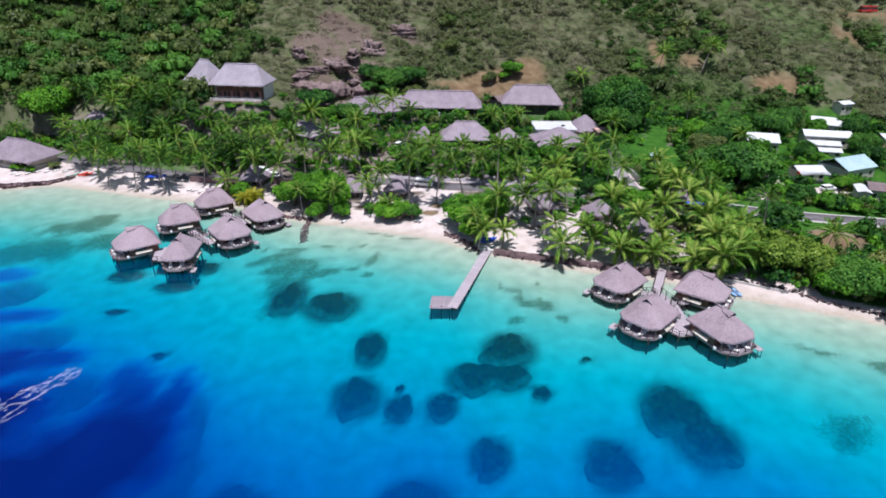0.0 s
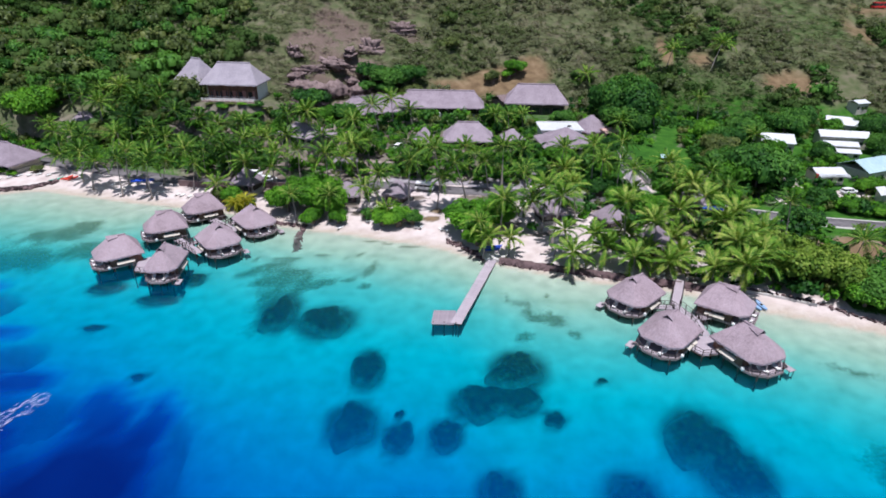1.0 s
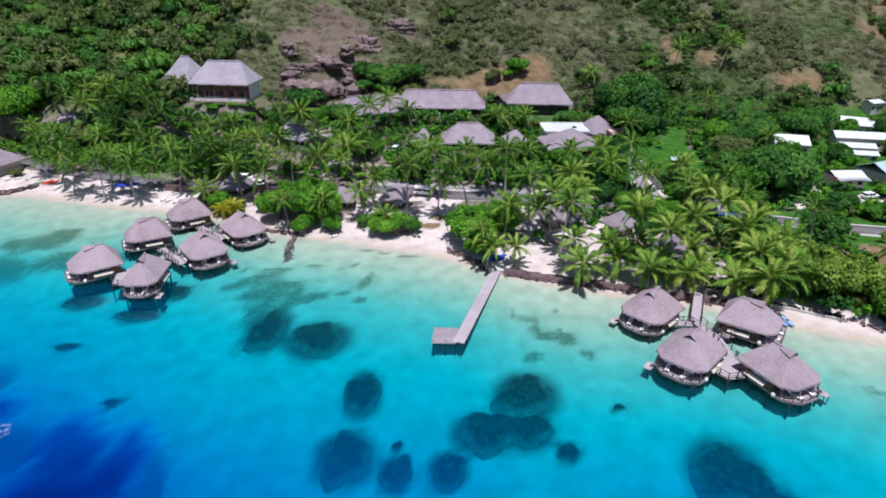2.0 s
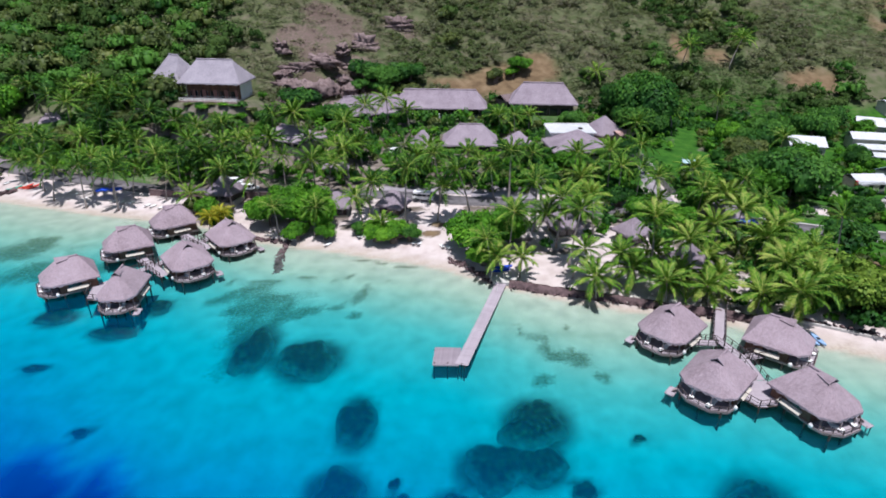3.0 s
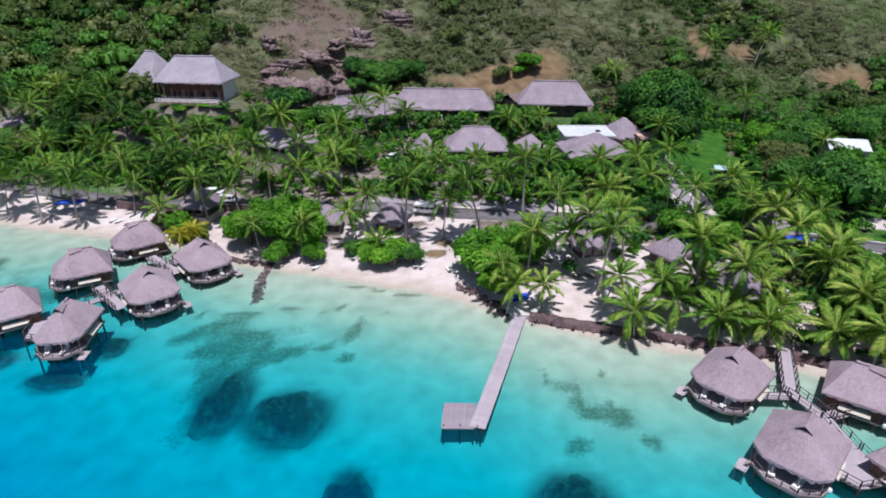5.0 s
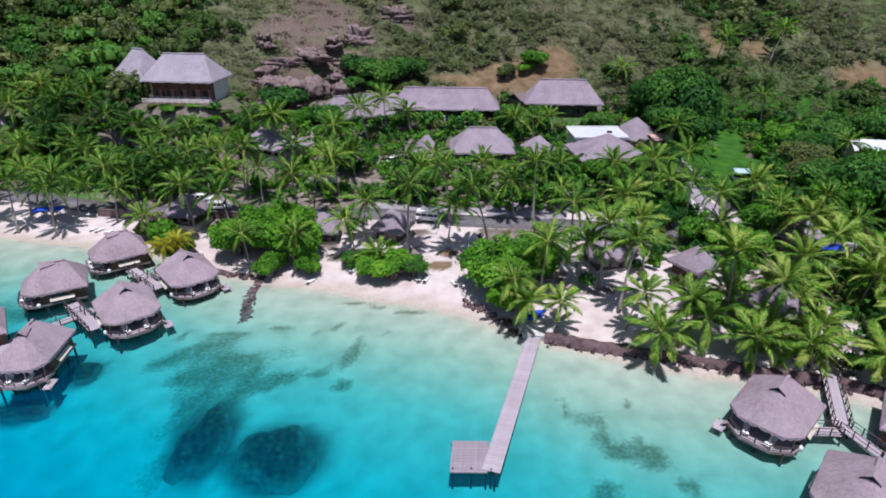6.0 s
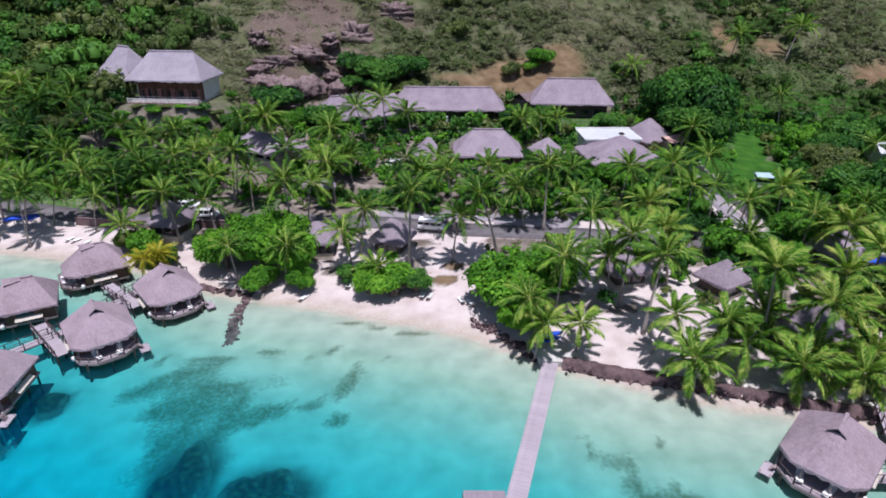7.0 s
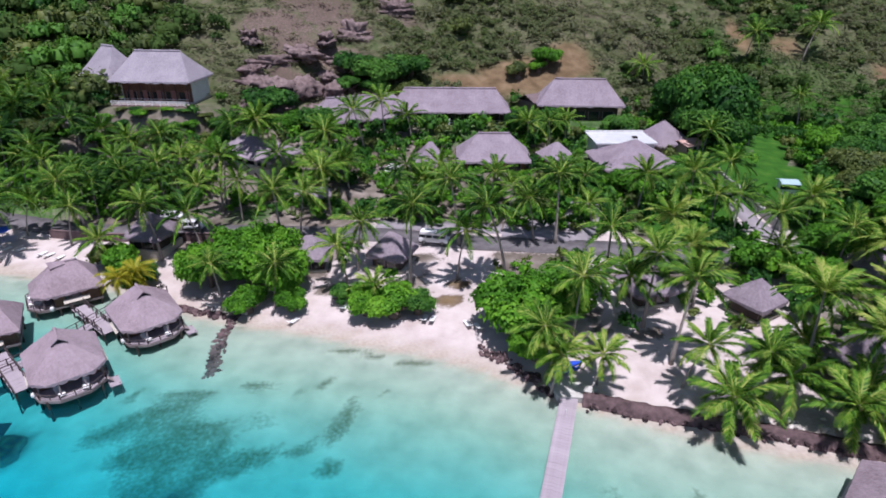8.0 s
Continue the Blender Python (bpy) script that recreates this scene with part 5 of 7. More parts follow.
PALMS_LOW = [(23.4, 117.1), (30.9, 120.6), (34.9, 115.7), (41.8, 115.3), (7.0, 123.3), (11.7, 124.0), (38.2, 118.8), (49.0, 112.5), (45.6, 119.5), (46.2, 126.6), (36.0, 127.6)]
PALMS_FRONT = [(53.7, 116.0), (62.0, 122.1), (52.5, 108.5), (57.5, 119.5), (48.0, 131.0), (57.0, 112.0), (56.0, 127.0), (61.0, 133.0)]
PALMS_TALL = [(15.6, 139.9, 13.5), (19.9, 134.1, 12.5), (22.3, 128.1, 12.5), (34.5, 124.8, 12.5), (22.2, 122.1, 7.6), (39.2, 120.1, 10.5), (10.8, 132.7, 10), (5.3, 125.5, 7.6), (28.2, 121.1, 7.4), (-5.1, 157.4, 14.0), (-10.5, 146.5, 14.0), (-0.0, 147.6, 13.5), (-2.9, 146.7, 10), (-18.4, 150.8, 9.5), (-21.2, 145.3, 8), (-32.1, 154.4, 13), (-37.4, 140.4, 7.4), (-52.0, 153.5, 11), (-47.0, 162.0, 11), (12.4, 160.4, 14), (7.8, 160.2, 10), (-59.4, 152.7, 5.5), (-62.5, 184.3, 14), (-46.6, 172.1, 13), (-28.9, 141.0, 7.4), (-71.7, 164.4, 11), (-63.7, 170.5, 11), (-45.1, 189.3, 15), (-30.2, 190.8, 13), (-25.1, 180.8, 10), (16.5, 197.1, 14), (37.3, 168.5, 12), (25.8, 146.4, 12.5), (26.6, 140.0, 11), (17.2, 134.9, 9), (54.4, 141.8, 11), (54.5, 134.9, 10.5), (-29.0, 160.4, 10.5), (29.8, 169.8, 11), (-76.6, 163.2, 8), (-67.8, 160.1, 8), (-15.6, 140.7, 4.2), (-46.1, 173.7, 12), (56.4, 164.4, 9)]
PALMS_MID = [(-28, 170), (-13, 172), (3, 171), (19, 171), (-39, 183), (-26, 180), (38, 160), (43, 150), (52, 147), (61.5, 150), (69, 128), (47, 176), (-7, 178), (-60, 176)]
PALMS_WEST = [(-93.9, 159.9), (-86.3, 157.4), (-87.5, 164.2), (-79.7, 160.4), (-73.9, 173.4), (-70.6, 180.8), (-57.6, 181.3), (-96.5, 176.6), (-104.7, 174.3), (-78.1, 155.6), (-83, 178), (-90, 186), (-101, 166), (-110, 178), (-62, 188), (-115, 186), (-100, 192), (-46, 154.5)]
PALMS_HIGH = [(-44.2, 188.3, 16), (-26.0, 197.5, 16), (-20.5, 203.6, 17), (-30.3, 186.9, 14), (48.5, 238.5, 20), (64.1, 209.5, 14.9), (85.8, 225.4, 14.5), (-52, 195, 14), (-118, 212, 17), (-114, 220, 19), (-126, 216, 18), (-132, 222, 20), (-106, 214, 18), (13, 205, 12), (22, 207, 12), (52, 198, 12), (92, 193, 9.5), (131, 160, 11), (78, 116.7, 8.5), (102, 252, 30), (82, 248, 28), (-104, 228, 22), (-15, 207, 13), (-98, 211, 19), (-104, 205, 17), (-110, 209, 19), (-95, 203, 16.5), (-120, 203, 17), (-128, 208, 19), (-88, 197, 14), (-112, 198, 16), (-134, 214, 21), (-101, 199, 15.5), (-79, 193, 12.5), (-66, 193, 12), (-72, 190, 11.5)]
rng_p = random.Random(5)
for i, (x, y) in enumerate(PALMS_LOW):
    palm(x, y, 4.5 + rng_p.uniform(-0.4, 0.6), 600 + i, True, rng_p.uniform(0.88, 1.02) * (0.8 if x < 15 else 1.0), False, "short coconut palm with broad bright green fronds above the shore", fresh=True)
for i, (x, y) in enumerate(PALMS_FRONT):
    palm(x, y, 8.0 + rng_p.uniform(-0.8, 0.8), 100 + i, True, rng_p.uniform(0.92, 1.06), fresh=x > 5)
for i, (x, y) in enumerate(PALMS_MID):
    palm(x, y, 11.0 + rng_p.uniform(-1.0, 1.0), 200 + i, False, rng_p.uniform(0.9, 1.1))
for i, (x, y, z) in enumerate(PALMS_TALL):
    palm(x, y, z, 800 + i, y < 165, rng_p.uniform(0.92, 1.06) if z > 8.5 else rng_p.uniform(0.74, 0.84), False, "tall coconut palm with slender leaning trunk and drooping green fronds", fresh=x > 18)
for i, (x, y) in enumerate(PALMS_WEST):
    palm(x, y, 9.6 + max(0, y - 170) * 0.12 + rng_p.uniform(-1.2, 1.2), 300 + i, False, rng_p.uniform(0.95, 1.15))
for i, (x, y, z) in enumerate(PALMS_HIGH):
    palm(x, y, z, 400 + i, False, rng_p.uniform(0.95, 1.2))
wild = random.Random(77)
for i in range(0, 40, 2):
    x = -112 + 4.6 * i + wild.uniform(-2, 2)
    y = float(road_y(x)) - wild.uniform(4.2, 6.5)
    if y - float(shore_y(x)) > 12 and not -62 < x < 42:
        palm(x, y, ground_z(x, y) + wild.uniform(4.6, 7.5), 900 + i, False, wild.uniform(0.8, 1.0))
for i in range(44):
    x = -110 + 4.2 * i + wild.uniform(-1.6, 1.6)
    y = float(road_y(x)) - wild.uniform(4.0, 5.4)
    if y - float(shore_y(x)) > 12 and x < -62:
        palm(x, y, ground_z(x, y) + wild.uniform(3.2, 4.8), 1000 + i, False, wild.uniform(0.72, 0.9))
for i in range(105):
    x, y = wild.uniform(-160, 50), wild.uniform(160, 210)
    if (x > -20 and i % 3 == 0) or y - float(shore_y(x)) < 16 or not bool(open_ground(np.array([x]), np.array([y]), -0.5)[0]) or ground_z(x, y) > 13 or (x > 45 and y > 155) or (-94 < x < -54 and y > 184) or (20 < x < 50 and y > 164) or (-14 < x < 15 and y > 174) or (-50 < x < -8 and y > 182):
        continue
    palm(x, y, ground_z(x, y) + wild.uniform(5.0, 8.5), 700 + i, False, wild.uniform(0.85, 1.1))
palm(-51.4, 141.6, 4.0, 501, False, 0.9, True, "short palm with yellow drooping fronds beside a bungalow")
palm(-49.8, 143.6, 4.4, 502, False, 0.85, True, "short palm with yellow drooping fronds beside a bungalow")


# ---- broadleaf shrubs and trees ----
def lobes(seed, n, spread_=0.6, low=0.3):
    """Rounded clumps that make up one crown: x, y, z, radius, height."""
    rng = np.random.RandomState(seed)
    a, r = rng.uniform(0, 6.28, n) + np.arange(n) * 2.4, np.sqrt(rng.uniform(0.05, 1, n)) * spread_
    k = rng.uniform(0.30, 0.52, n)
    return np.stack([r * np.cos(a), r * np.sin(a), low + 0.38 * (1 - (r / spread_) ** 2) + rng.uniform(-0.08, 0.2, n), k, k * rng.uniform(0.6, 0.9, n)], 1)


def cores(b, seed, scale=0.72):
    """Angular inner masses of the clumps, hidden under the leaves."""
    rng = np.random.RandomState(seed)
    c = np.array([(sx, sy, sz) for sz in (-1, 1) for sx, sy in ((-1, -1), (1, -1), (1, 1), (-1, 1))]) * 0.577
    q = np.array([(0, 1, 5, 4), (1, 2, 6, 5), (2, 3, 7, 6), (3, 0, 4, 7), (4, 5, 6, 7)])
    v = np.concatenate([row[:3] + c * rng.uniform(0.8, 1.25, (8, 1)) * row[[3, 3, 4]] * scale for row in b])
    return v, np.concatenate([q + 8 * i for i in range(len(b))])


def leaf_cloud(name, seed, blobs, count, size, mat, up=0.55, tint_span=0.25, inner=0.72):
    """A crown of single leaves or sprays spread over rounded clumps: uneven outline, gaps, darker inside by real shade
    and by darker-tinted cores.
    """
    rng = np.random.RandomState(seed)
    b = np.array(blobs, float)
    area = (b[:, 3] * b[:, 4]) ** 1.0
    which = rng.choice(len(b), count, p=area / area.sum())
    d = rng.normal(size=(count, 3))
    d /= np.linalg.norm(d, axis=1)[:, None]
    d[:, 2] = np.where(d[:, 2] < -0.35, -d[:, 2], d[:, 2])
    r = rng.uniform(inner, 1.06, count) ** 0.6
    c = b[which]
    p = c[:, :3] + d * r[:, None] * c[:, [3, 3, 4]]
    nrm = d + np.array([0, 0, up]) + rng.normal(scale=0.45, size=(count, 3))
    nrm /= np.linalg.norm(nrm, axis=1)[:, None]
    side = np.cross(nrm, rng.normal(size=(count, 3)))
    side /= np.linalg.norm(side, axis=1)[:, None]
    fwd = np.cross(nrm, side)
    s = size * rng.uniform(0.65, 1.3, count)[:, None]
    v = np.stack([p - fwd * s, p + side * s * 0.55 + nrm * s * 0.08, p + fwd * s, p - side * s * 0.55 + nrm * s * 0.08], 1).reshape(-1, 3)
    f = np.arange(count * 4).reshape(-1, 4)
    shade = rng.uniform(-tint_span, tint_span, len(b))
    tint = shade[which]
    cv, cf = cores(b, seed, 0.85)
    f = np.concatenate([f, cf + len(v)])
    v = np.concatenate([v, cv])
    # cores tinted darker, so the crown's inner shade is partly in the colour
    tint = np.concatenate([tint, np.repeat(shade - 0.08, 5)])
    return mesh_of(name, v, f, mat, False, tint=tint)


def bush_blobs(seed, n, rx, rz):
    rng = random.Random(seed)
    out = []
    for i in range(n):
        a, r = rng.uniform(0, 6.28), math.sqrt(rng.uniform(0, 1)) * rx * 0.75
        s = rx * rng.uniform(0.28, 0.45)
        out.append((r * math.cos(a), r * math.sin(a), rz * (0.35 + 0.45 * (1 - (r / rx) ** 2)) + rng.uniform(-0.15, 0.2) * rz, s, s * 0.8))
    return out


def limbs_mesh(seed, tall, spread_):
    rng = random.Random(seed)
    bm = tube([(0, 0, -0.5), (0.05, 0.02, tall * 0.25), (0.1, -0.05, tall * 0.5)], [0.28, 0.22, 0.16], 7)
    for i in range(6):
        a = i * 1.05 + rng.uniform(-0.3, 0.3)
        h = tall * rng.uniform(0.15, 0.45)
        rod((0.05, 0, h), (spread_ * 0.7 * math.cos(a), spread_ * 0.7 * math.sin(a), tall * rng.uniform(0.55, 0.85)), 0.12, 0.03, 6, bm)
    me = bpy.data.meshes.new("limbs")
    bm.to_mesh(me)
    bm.free()
    me.materials.append(BARK)
    return me


BOUGHS = [limbs_mesh(i, 1.0, 1.0) for i in range(3)]
CLOUDS = {}
for key, mat in (("bright", LEAF_BRIGHT), ("dark", LEAF_DARK), ("olive", LEAF_OLIVE)):
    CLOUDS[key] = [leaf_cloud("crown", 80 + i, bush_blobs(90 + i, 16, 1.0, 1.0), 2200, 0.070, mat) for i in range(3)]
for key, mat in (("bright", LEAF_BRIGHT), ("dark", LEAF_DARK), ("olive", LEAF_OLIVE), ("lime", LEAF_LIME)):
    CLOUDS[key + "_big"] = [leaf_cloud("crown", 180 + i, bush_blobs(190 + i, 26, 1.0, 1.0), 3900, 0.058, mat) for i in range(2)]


def tree(name, label, category, x, y, radius, tall, look_="dark", seed=0, group="", lift=0.0):
    g = max(ground_z(x, y), 0.1)
    e = thing(name, label, category, pose(x, y, g + lift, 0, 0, seed * 77 % 360), group)
    part("trunk", BOUGHS[seed % 3], BARK, e, "", Matrix.Diagonal((min(1.6, radius * 0.5) if tall > 4 else radius, min(1.6, radius * 0.5) if tall > 4 else radius, tall * 0.8, 1)))
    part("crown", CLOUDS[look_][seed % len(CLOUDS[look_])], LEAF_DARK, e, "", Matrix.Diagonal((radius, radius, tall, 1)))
    return e


BUSHES = [(3.2, 134.5, 5.8, 6.0, "bright_big"), (8.6, 138.0, 5.2, 5.4, "bright_big"), (5.5, 129.0, 3.6, 3.6, "bright_big"), (-12.6, 138.2, 3.9, 3.4, "bright"), (-16.5, 138.8, 3.2, 3.6, "bright"), (-9.6, 138.6, 2.6, 2.8, "dark"), (-20.5, 141.5, 2.2, 2.2, "dark"), (-34.5, 146.0, 4.8, 6.6, "bright_big"), (-29.0, 144.5, 4.3, 5.6, "bright_big"), (-40.2, 145.8, 4.2, 5.6, "bright_big"), (-32.0, 150.5, 4.2, 6.8, "bright_big"), (-38.5, 151.0, 3.8, 5.6, "bright"), (-43.5, 149.5, 3.0, 3.8, "bright"), (-33.0, 139.8, 3.0, 3.0, "bright"), (-27.0, 140.0, 2.6, 2.6, "bright"), (-51.5, 147.0, 3.0, 3.2, "dark"), (-55.5, 150.0, 3.6, 4.4, "bright"), (-59.0, 152.5, 2.6, 3.0, "olive"), (1.8, 140.2, 2.8, 3.2, "bright"), (41.0, 148.0, 4.4, 4.6, "bright"), (46.0, 143.0, 4.2, 4.4, "bright"), (53.0, 152.5, 4.4, 4.6, "bright_big"), (37.0, 156.0, 3.6, 3.6, "dark"), (30.0, 180.0, 4.5, 4.0, "bright"), (41.0, 183.0, 4.6, 4.4, "dark"), (47.0, 188.0, 4.2, 4.6, "dark")]
for i, (x, y, r, h, lk) in enumerate(BUSHES):
    tree("bush", "rounded bright green broadleaf bush above the sand" if "bright" in lk else "dark green broadleaf bush", "bush", x, y, r, h, lk, i, "beach bushes")
TREES = [(63.5, 114.0, 6.5, 7.5, "lime_big"), (69.5, 111.0, 5.5, 6.5, "lime_big"), (76.5, 103.5, 6.0, 6.5, "dark_big"), (82.5, 99.0, 6.5, 7.0, "bright_big"), (73.0, 105.0, 4.5, 4.5, "bright_big"), (86.0, 106.0, 6.5, 6.5, "olive_big"), (93.0, 97.0, 7.0, 7.0, "dark_big"), (80.0, 163.5, 9.0, 10.5, "dark_big"), (-135.0, 201.0, 7.5, 9.0, "bright_big"), (-123.5, 168.6, 1.7, 1.3, "bright"), (-128.0, 169.8, 2.2, 1.6, "bright"), (-118.5, 171.5, 2.0, 1.6, "olive"), (77.0, 172.0, 7.0, 8.0, "dark_big"), (74.0, 163.0, 6.0, 7.0, "bright_big"), (88.0, 176.0, 6.5, 7.5, "dark_big"), (57.0, 213.0, 10.0, 13.5, "dark_big"), (60.5, 210.0, 6.5, 10.5, "dark_big"), (51.5, 217.0, 6.5, 11.0, "dark_big"), (62.5, 217.0, 6.0, 9.0, "dark_big"), (79.0, 138.5, 4.6, 4.4, "dark"), (92.0, 154.0, 4.0, 3.6, "dark"), (-48.5, 213.0, 6.6, 5.5, "dark_big"), (-42.0, 208.5, 4.5, 4.0, "bright"), (-36.5, 209.0, 5.0, 5.0, "dark"), (19.0, 213.0, 5.0, 5.0, "dark"), (11.0, 211.0, 4.5, 5.5, "dark"), (36.5, 212.0, 4.5, 4.5, "dark"), (-105.0, 200.0, 6.0, 7.0, "dark_big"), (-112.0, 196.0, 6.0, 7.0, "olive_big"), (-85.0, 195.0, 4.2, 3.9, "dark_big"), (-97.0, 200.0, 5.0, 4.6, "olive_big"), (110.0, 210.0, 6.5, 7.5, "dark_big"), (95.0, 208.0, 6.5, 8.0, "dark_big"), (118.0, 218.0, 6.0, 7.5, "dark_big"), (80.0, 190.0, 6.0, 6.5, "olive_big"), (82.0, 182.0, 5.0, 5.5, "olive_big"), (-23.0, 232.0, 7.5, 7.0, "dark_big"), (-15.5, 234.0, 6.0, 6.5, "dark_big"), (-31.0, 234.0, 5.5, 6.0, "dark_big"), (-25.0, 227.8, 5.0, 3.8, "dark"), (-16.0, 228.6, 4.6, 3.4, "olive"), (-31.0, 228.6, 4.0, 3.2, "dark"), (53.0, 206.0, 6.5, 9.0, "dark_big"), (58.0, 205.0, 5.0, 7.5, "dark_big"), (59.0, 219.0, 9.0, 14.0, "dark_big"), (-88.0, 203.0, 2.4, 1.6, "bright_big"), (-55.0, 196.0, 3.4, 3.2, "bright"), (-82.0, 201.4, 2.0, 0.5, "bright"), (-78.5, 201.2, 1.9, 0.4, "olive"), (-75.0, 201.4, 2.0, 0.4, "dark"), (-71.5, 201.0, 2.0, 0.4, "olive"), (-68.0, 201.4, 2.0, 0.4, "bright"), (-64.5, 202.0, 2.0, 0.5, "dark"), (-61.0, 203.4, 2.2, 0.6, "olive"), (-80.5, 199.2, 2.2, 1.2, "olive"), (-77.0, 198.6, 2.0, 1.3, "dark"), (-73.5, 199.4, 2.3, 1.1, "bright"), (-70.0, 198.4, 2.2, 1.4, "olive"), (-66.5, 199.0, 2.4, 1.2, "dark"), (-63.0, 200.5, 2.2, 1.5, "bright"), (-75.0, 195.6, 2.6, 1.8, "dark"), (-68.0, 195.4, 2.6, 1.7, "olive"), (-61.0, 197.0, 2.6, 1.9, "dark"), (-82.5, 196.5, 2.8, 2.2, "bright"), (76.5, 183.0, 4.2, 4.6, "olive"), (85.0, 197.0, 6.0, 7.0, "dark_big"), (74.5, 198.5, 2.2, 1.9, "dark"), (82.0, 205.0, 4.5, 6.0, "bright_big"), (-57.0, 203.0, 3.6, 3.6, "dark"), (111.0, 188.0, 4.2, 5.0, "dark"), (113.0, 181.5, 3.6, 4.0, "bright"), (128.0, 184.0, 4.6, 5.5, "dark"), (134.0, 196.0, 5.0, 6.0, "dark_big"), (110.0, 163.5, 3.4, 3.6, "bright"), (97.0, 190.0, 4.0, 5.0, "bright"), (140.0, 214.0, 5.5, 6.5, "dark_big"), (127.0, 213.0, 4.5, 5.5, "bright"), (97.0, 149.5, 3.4, 2.6, "bright"), (103.0, 148.0, 3.4, 2.4, "bright"), (89.5, 158.5, 2.6, 2.4, "bright")]
TONES = {"bright": "bright green", "dark": "dark green", "olive": "olive-green", "lime": "yellow-green"}
for i, (x, y, r, h, lk) in enumerate(TREES):
    tone = TONES[lk.split("_")[0]]
    if h < 3.7:
        tree("bush", "low rounded " + tone + " broadleaf bush on the slope", "bush", x, y, r, h, lk, i, "slope bushes")
    else:
        tree("tree", "spreading broadleaf tree with dense " + tone + " crown", "tree", x, y, r, h, lk, i, "broadleaf trees")
for x, y, z, r, h, lk in ((22.5, 243.5, 0, 4.6, 4.6, "bright_big"), (14.0, 239.0, 0, 3.6, 3.6, "olive"), (20.0, 241.5, 0, 3.0, 2.6, "bright")):
    tree("tree", "rounded green tree alone on the bare slope", "tree", x, y, r, h, lk, 3, "slope trees")


def hedge(x0, y0, x1, y1):
    e = thing("hedge", "clipped bright green hedge beside the village road", "hedge", pose(x0, y0, ground_z(x0, y0)), "hedges")
    n = int(math.hypot(x1 - x0, y1 - y0) / 0.8)
    rows = [((x1 - x0) * (i + 0.5) / n, (y1 - y0) * (i + 0.5) / n + 0.25 * math.sin(i * 2.1), 0.55, 0.95, 0.75) for i in range(n)]
    part("foliage", leaf_cloud("foliage", 300 + n, rows, 150 * n, 0.11, LEAF_BRIGHT), LEAF_BRIGHT, e)


hedge(85.0, 154.6, 92.0, 154.8)
hedge(94.0, 154.0, 106.0, 153.2)


# ---- woods and scrub ----
def template(seed, count, size, clumps, up=0.3):
    rng = np.random.RandomState(seed)
    b = lobes(seed + 500, clumps)
    c = b[rng.choice(clumps, count, p=b[:, 3] / b[:, 3].sum())]
    d = rng.normal(size=(count, 3))
    d /= np.linalg.norm(d, axis=1)[:, None]
    d[:, 2] = np.where(d[:, 2] < -0.3, -d[:, 2], d[:, 2])
    p = c[:, :3] + d * rng.uniform(0.7, 1.2, count)[:, None] * c[:, [3, 3, 4]]
    nrm = d + rng.normal(scale=0.55, size=(count, 3)) + np.array([0, 0, up])
    nrm /= np.linalg.norm(nrm, axis=1)[:, None]
    side = np.cross(nrm, rng.normal(size=(count, 3)))
    side /= np.linalg.norm(side, axis=1)[:, None]
    fwd = np.cross(nrm, side)
    s = size * rng.uniform(0.6, 1.4, count)[:, None]
    return np.stack([p - fwd * s, p + side * s * 0.6, p + fwd * s, p - side * s * 0.6], 1), b


def scatter(name, label, category, x, y, radius, tall, mat, seed, count=36, size=0.30, tints=None, lift=0.0, clumps=5, core=True, up=0.3):
    """Many plants in one object: clumps of leaf sprays."""
    rng = np.random.RandomState(seed)
    kinds = [template(seed * 10 + k, count, size, clumps, up) for k in range(8)]
    inner = [cores(b, k) for k, (_, b) in enumerate(kinds)]
    z = height(x, y)
    out, tint, cv, cf, ct = [], [], [], [], []
    for i in range(len(x)):
        a = rng.uniform(0, 6.28)
        c, s = math.cos(a), math.sin(a)
        turn = np.array([[c * radius[i], -s * radius[i], 0], [s * radius[i], c * radius[i], 0], [0, 0, tall[i]]])
        at = np.array([x[i], y[i], z[i] + lift])
        k = rng.randint(8)
        out.append(kinds[k][0].reshape(-1, 3) @ turn.T + at)
        t = tints[i] if tints is not None else rng.uniform(-0.2, 0.2)
        tint.append(np.full(count, t))
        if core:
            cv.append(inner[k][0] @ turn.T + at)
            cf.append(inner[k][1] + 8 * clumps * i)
            # lower tint on the cores puts shade between the sprays into the colour
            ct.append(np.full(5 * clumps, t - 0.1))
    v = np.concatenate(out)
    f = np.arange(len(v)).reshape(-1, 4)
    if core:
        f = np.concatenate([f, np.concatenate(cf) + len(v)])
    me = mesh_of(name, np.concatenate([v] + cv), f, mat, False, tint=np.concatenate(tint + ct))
    return tagged(new(name, me), label, category, kind="stuff")


def jittered(x0, x1, y0, y1, step, seed):
    rng = np.random.RandomState(seed)
    gx, gy = np.meshgrid(np.arange(x0, x1, step), np.arange(y0, y1, step))
    gx, gy = gx.ravel(), gy.ravel()
    return gx + rng.uniform(-0.5, 0.5, len(gx)) * step, gy + rng.uniform(-0.5, 0.5, len(gy)) * step, rng


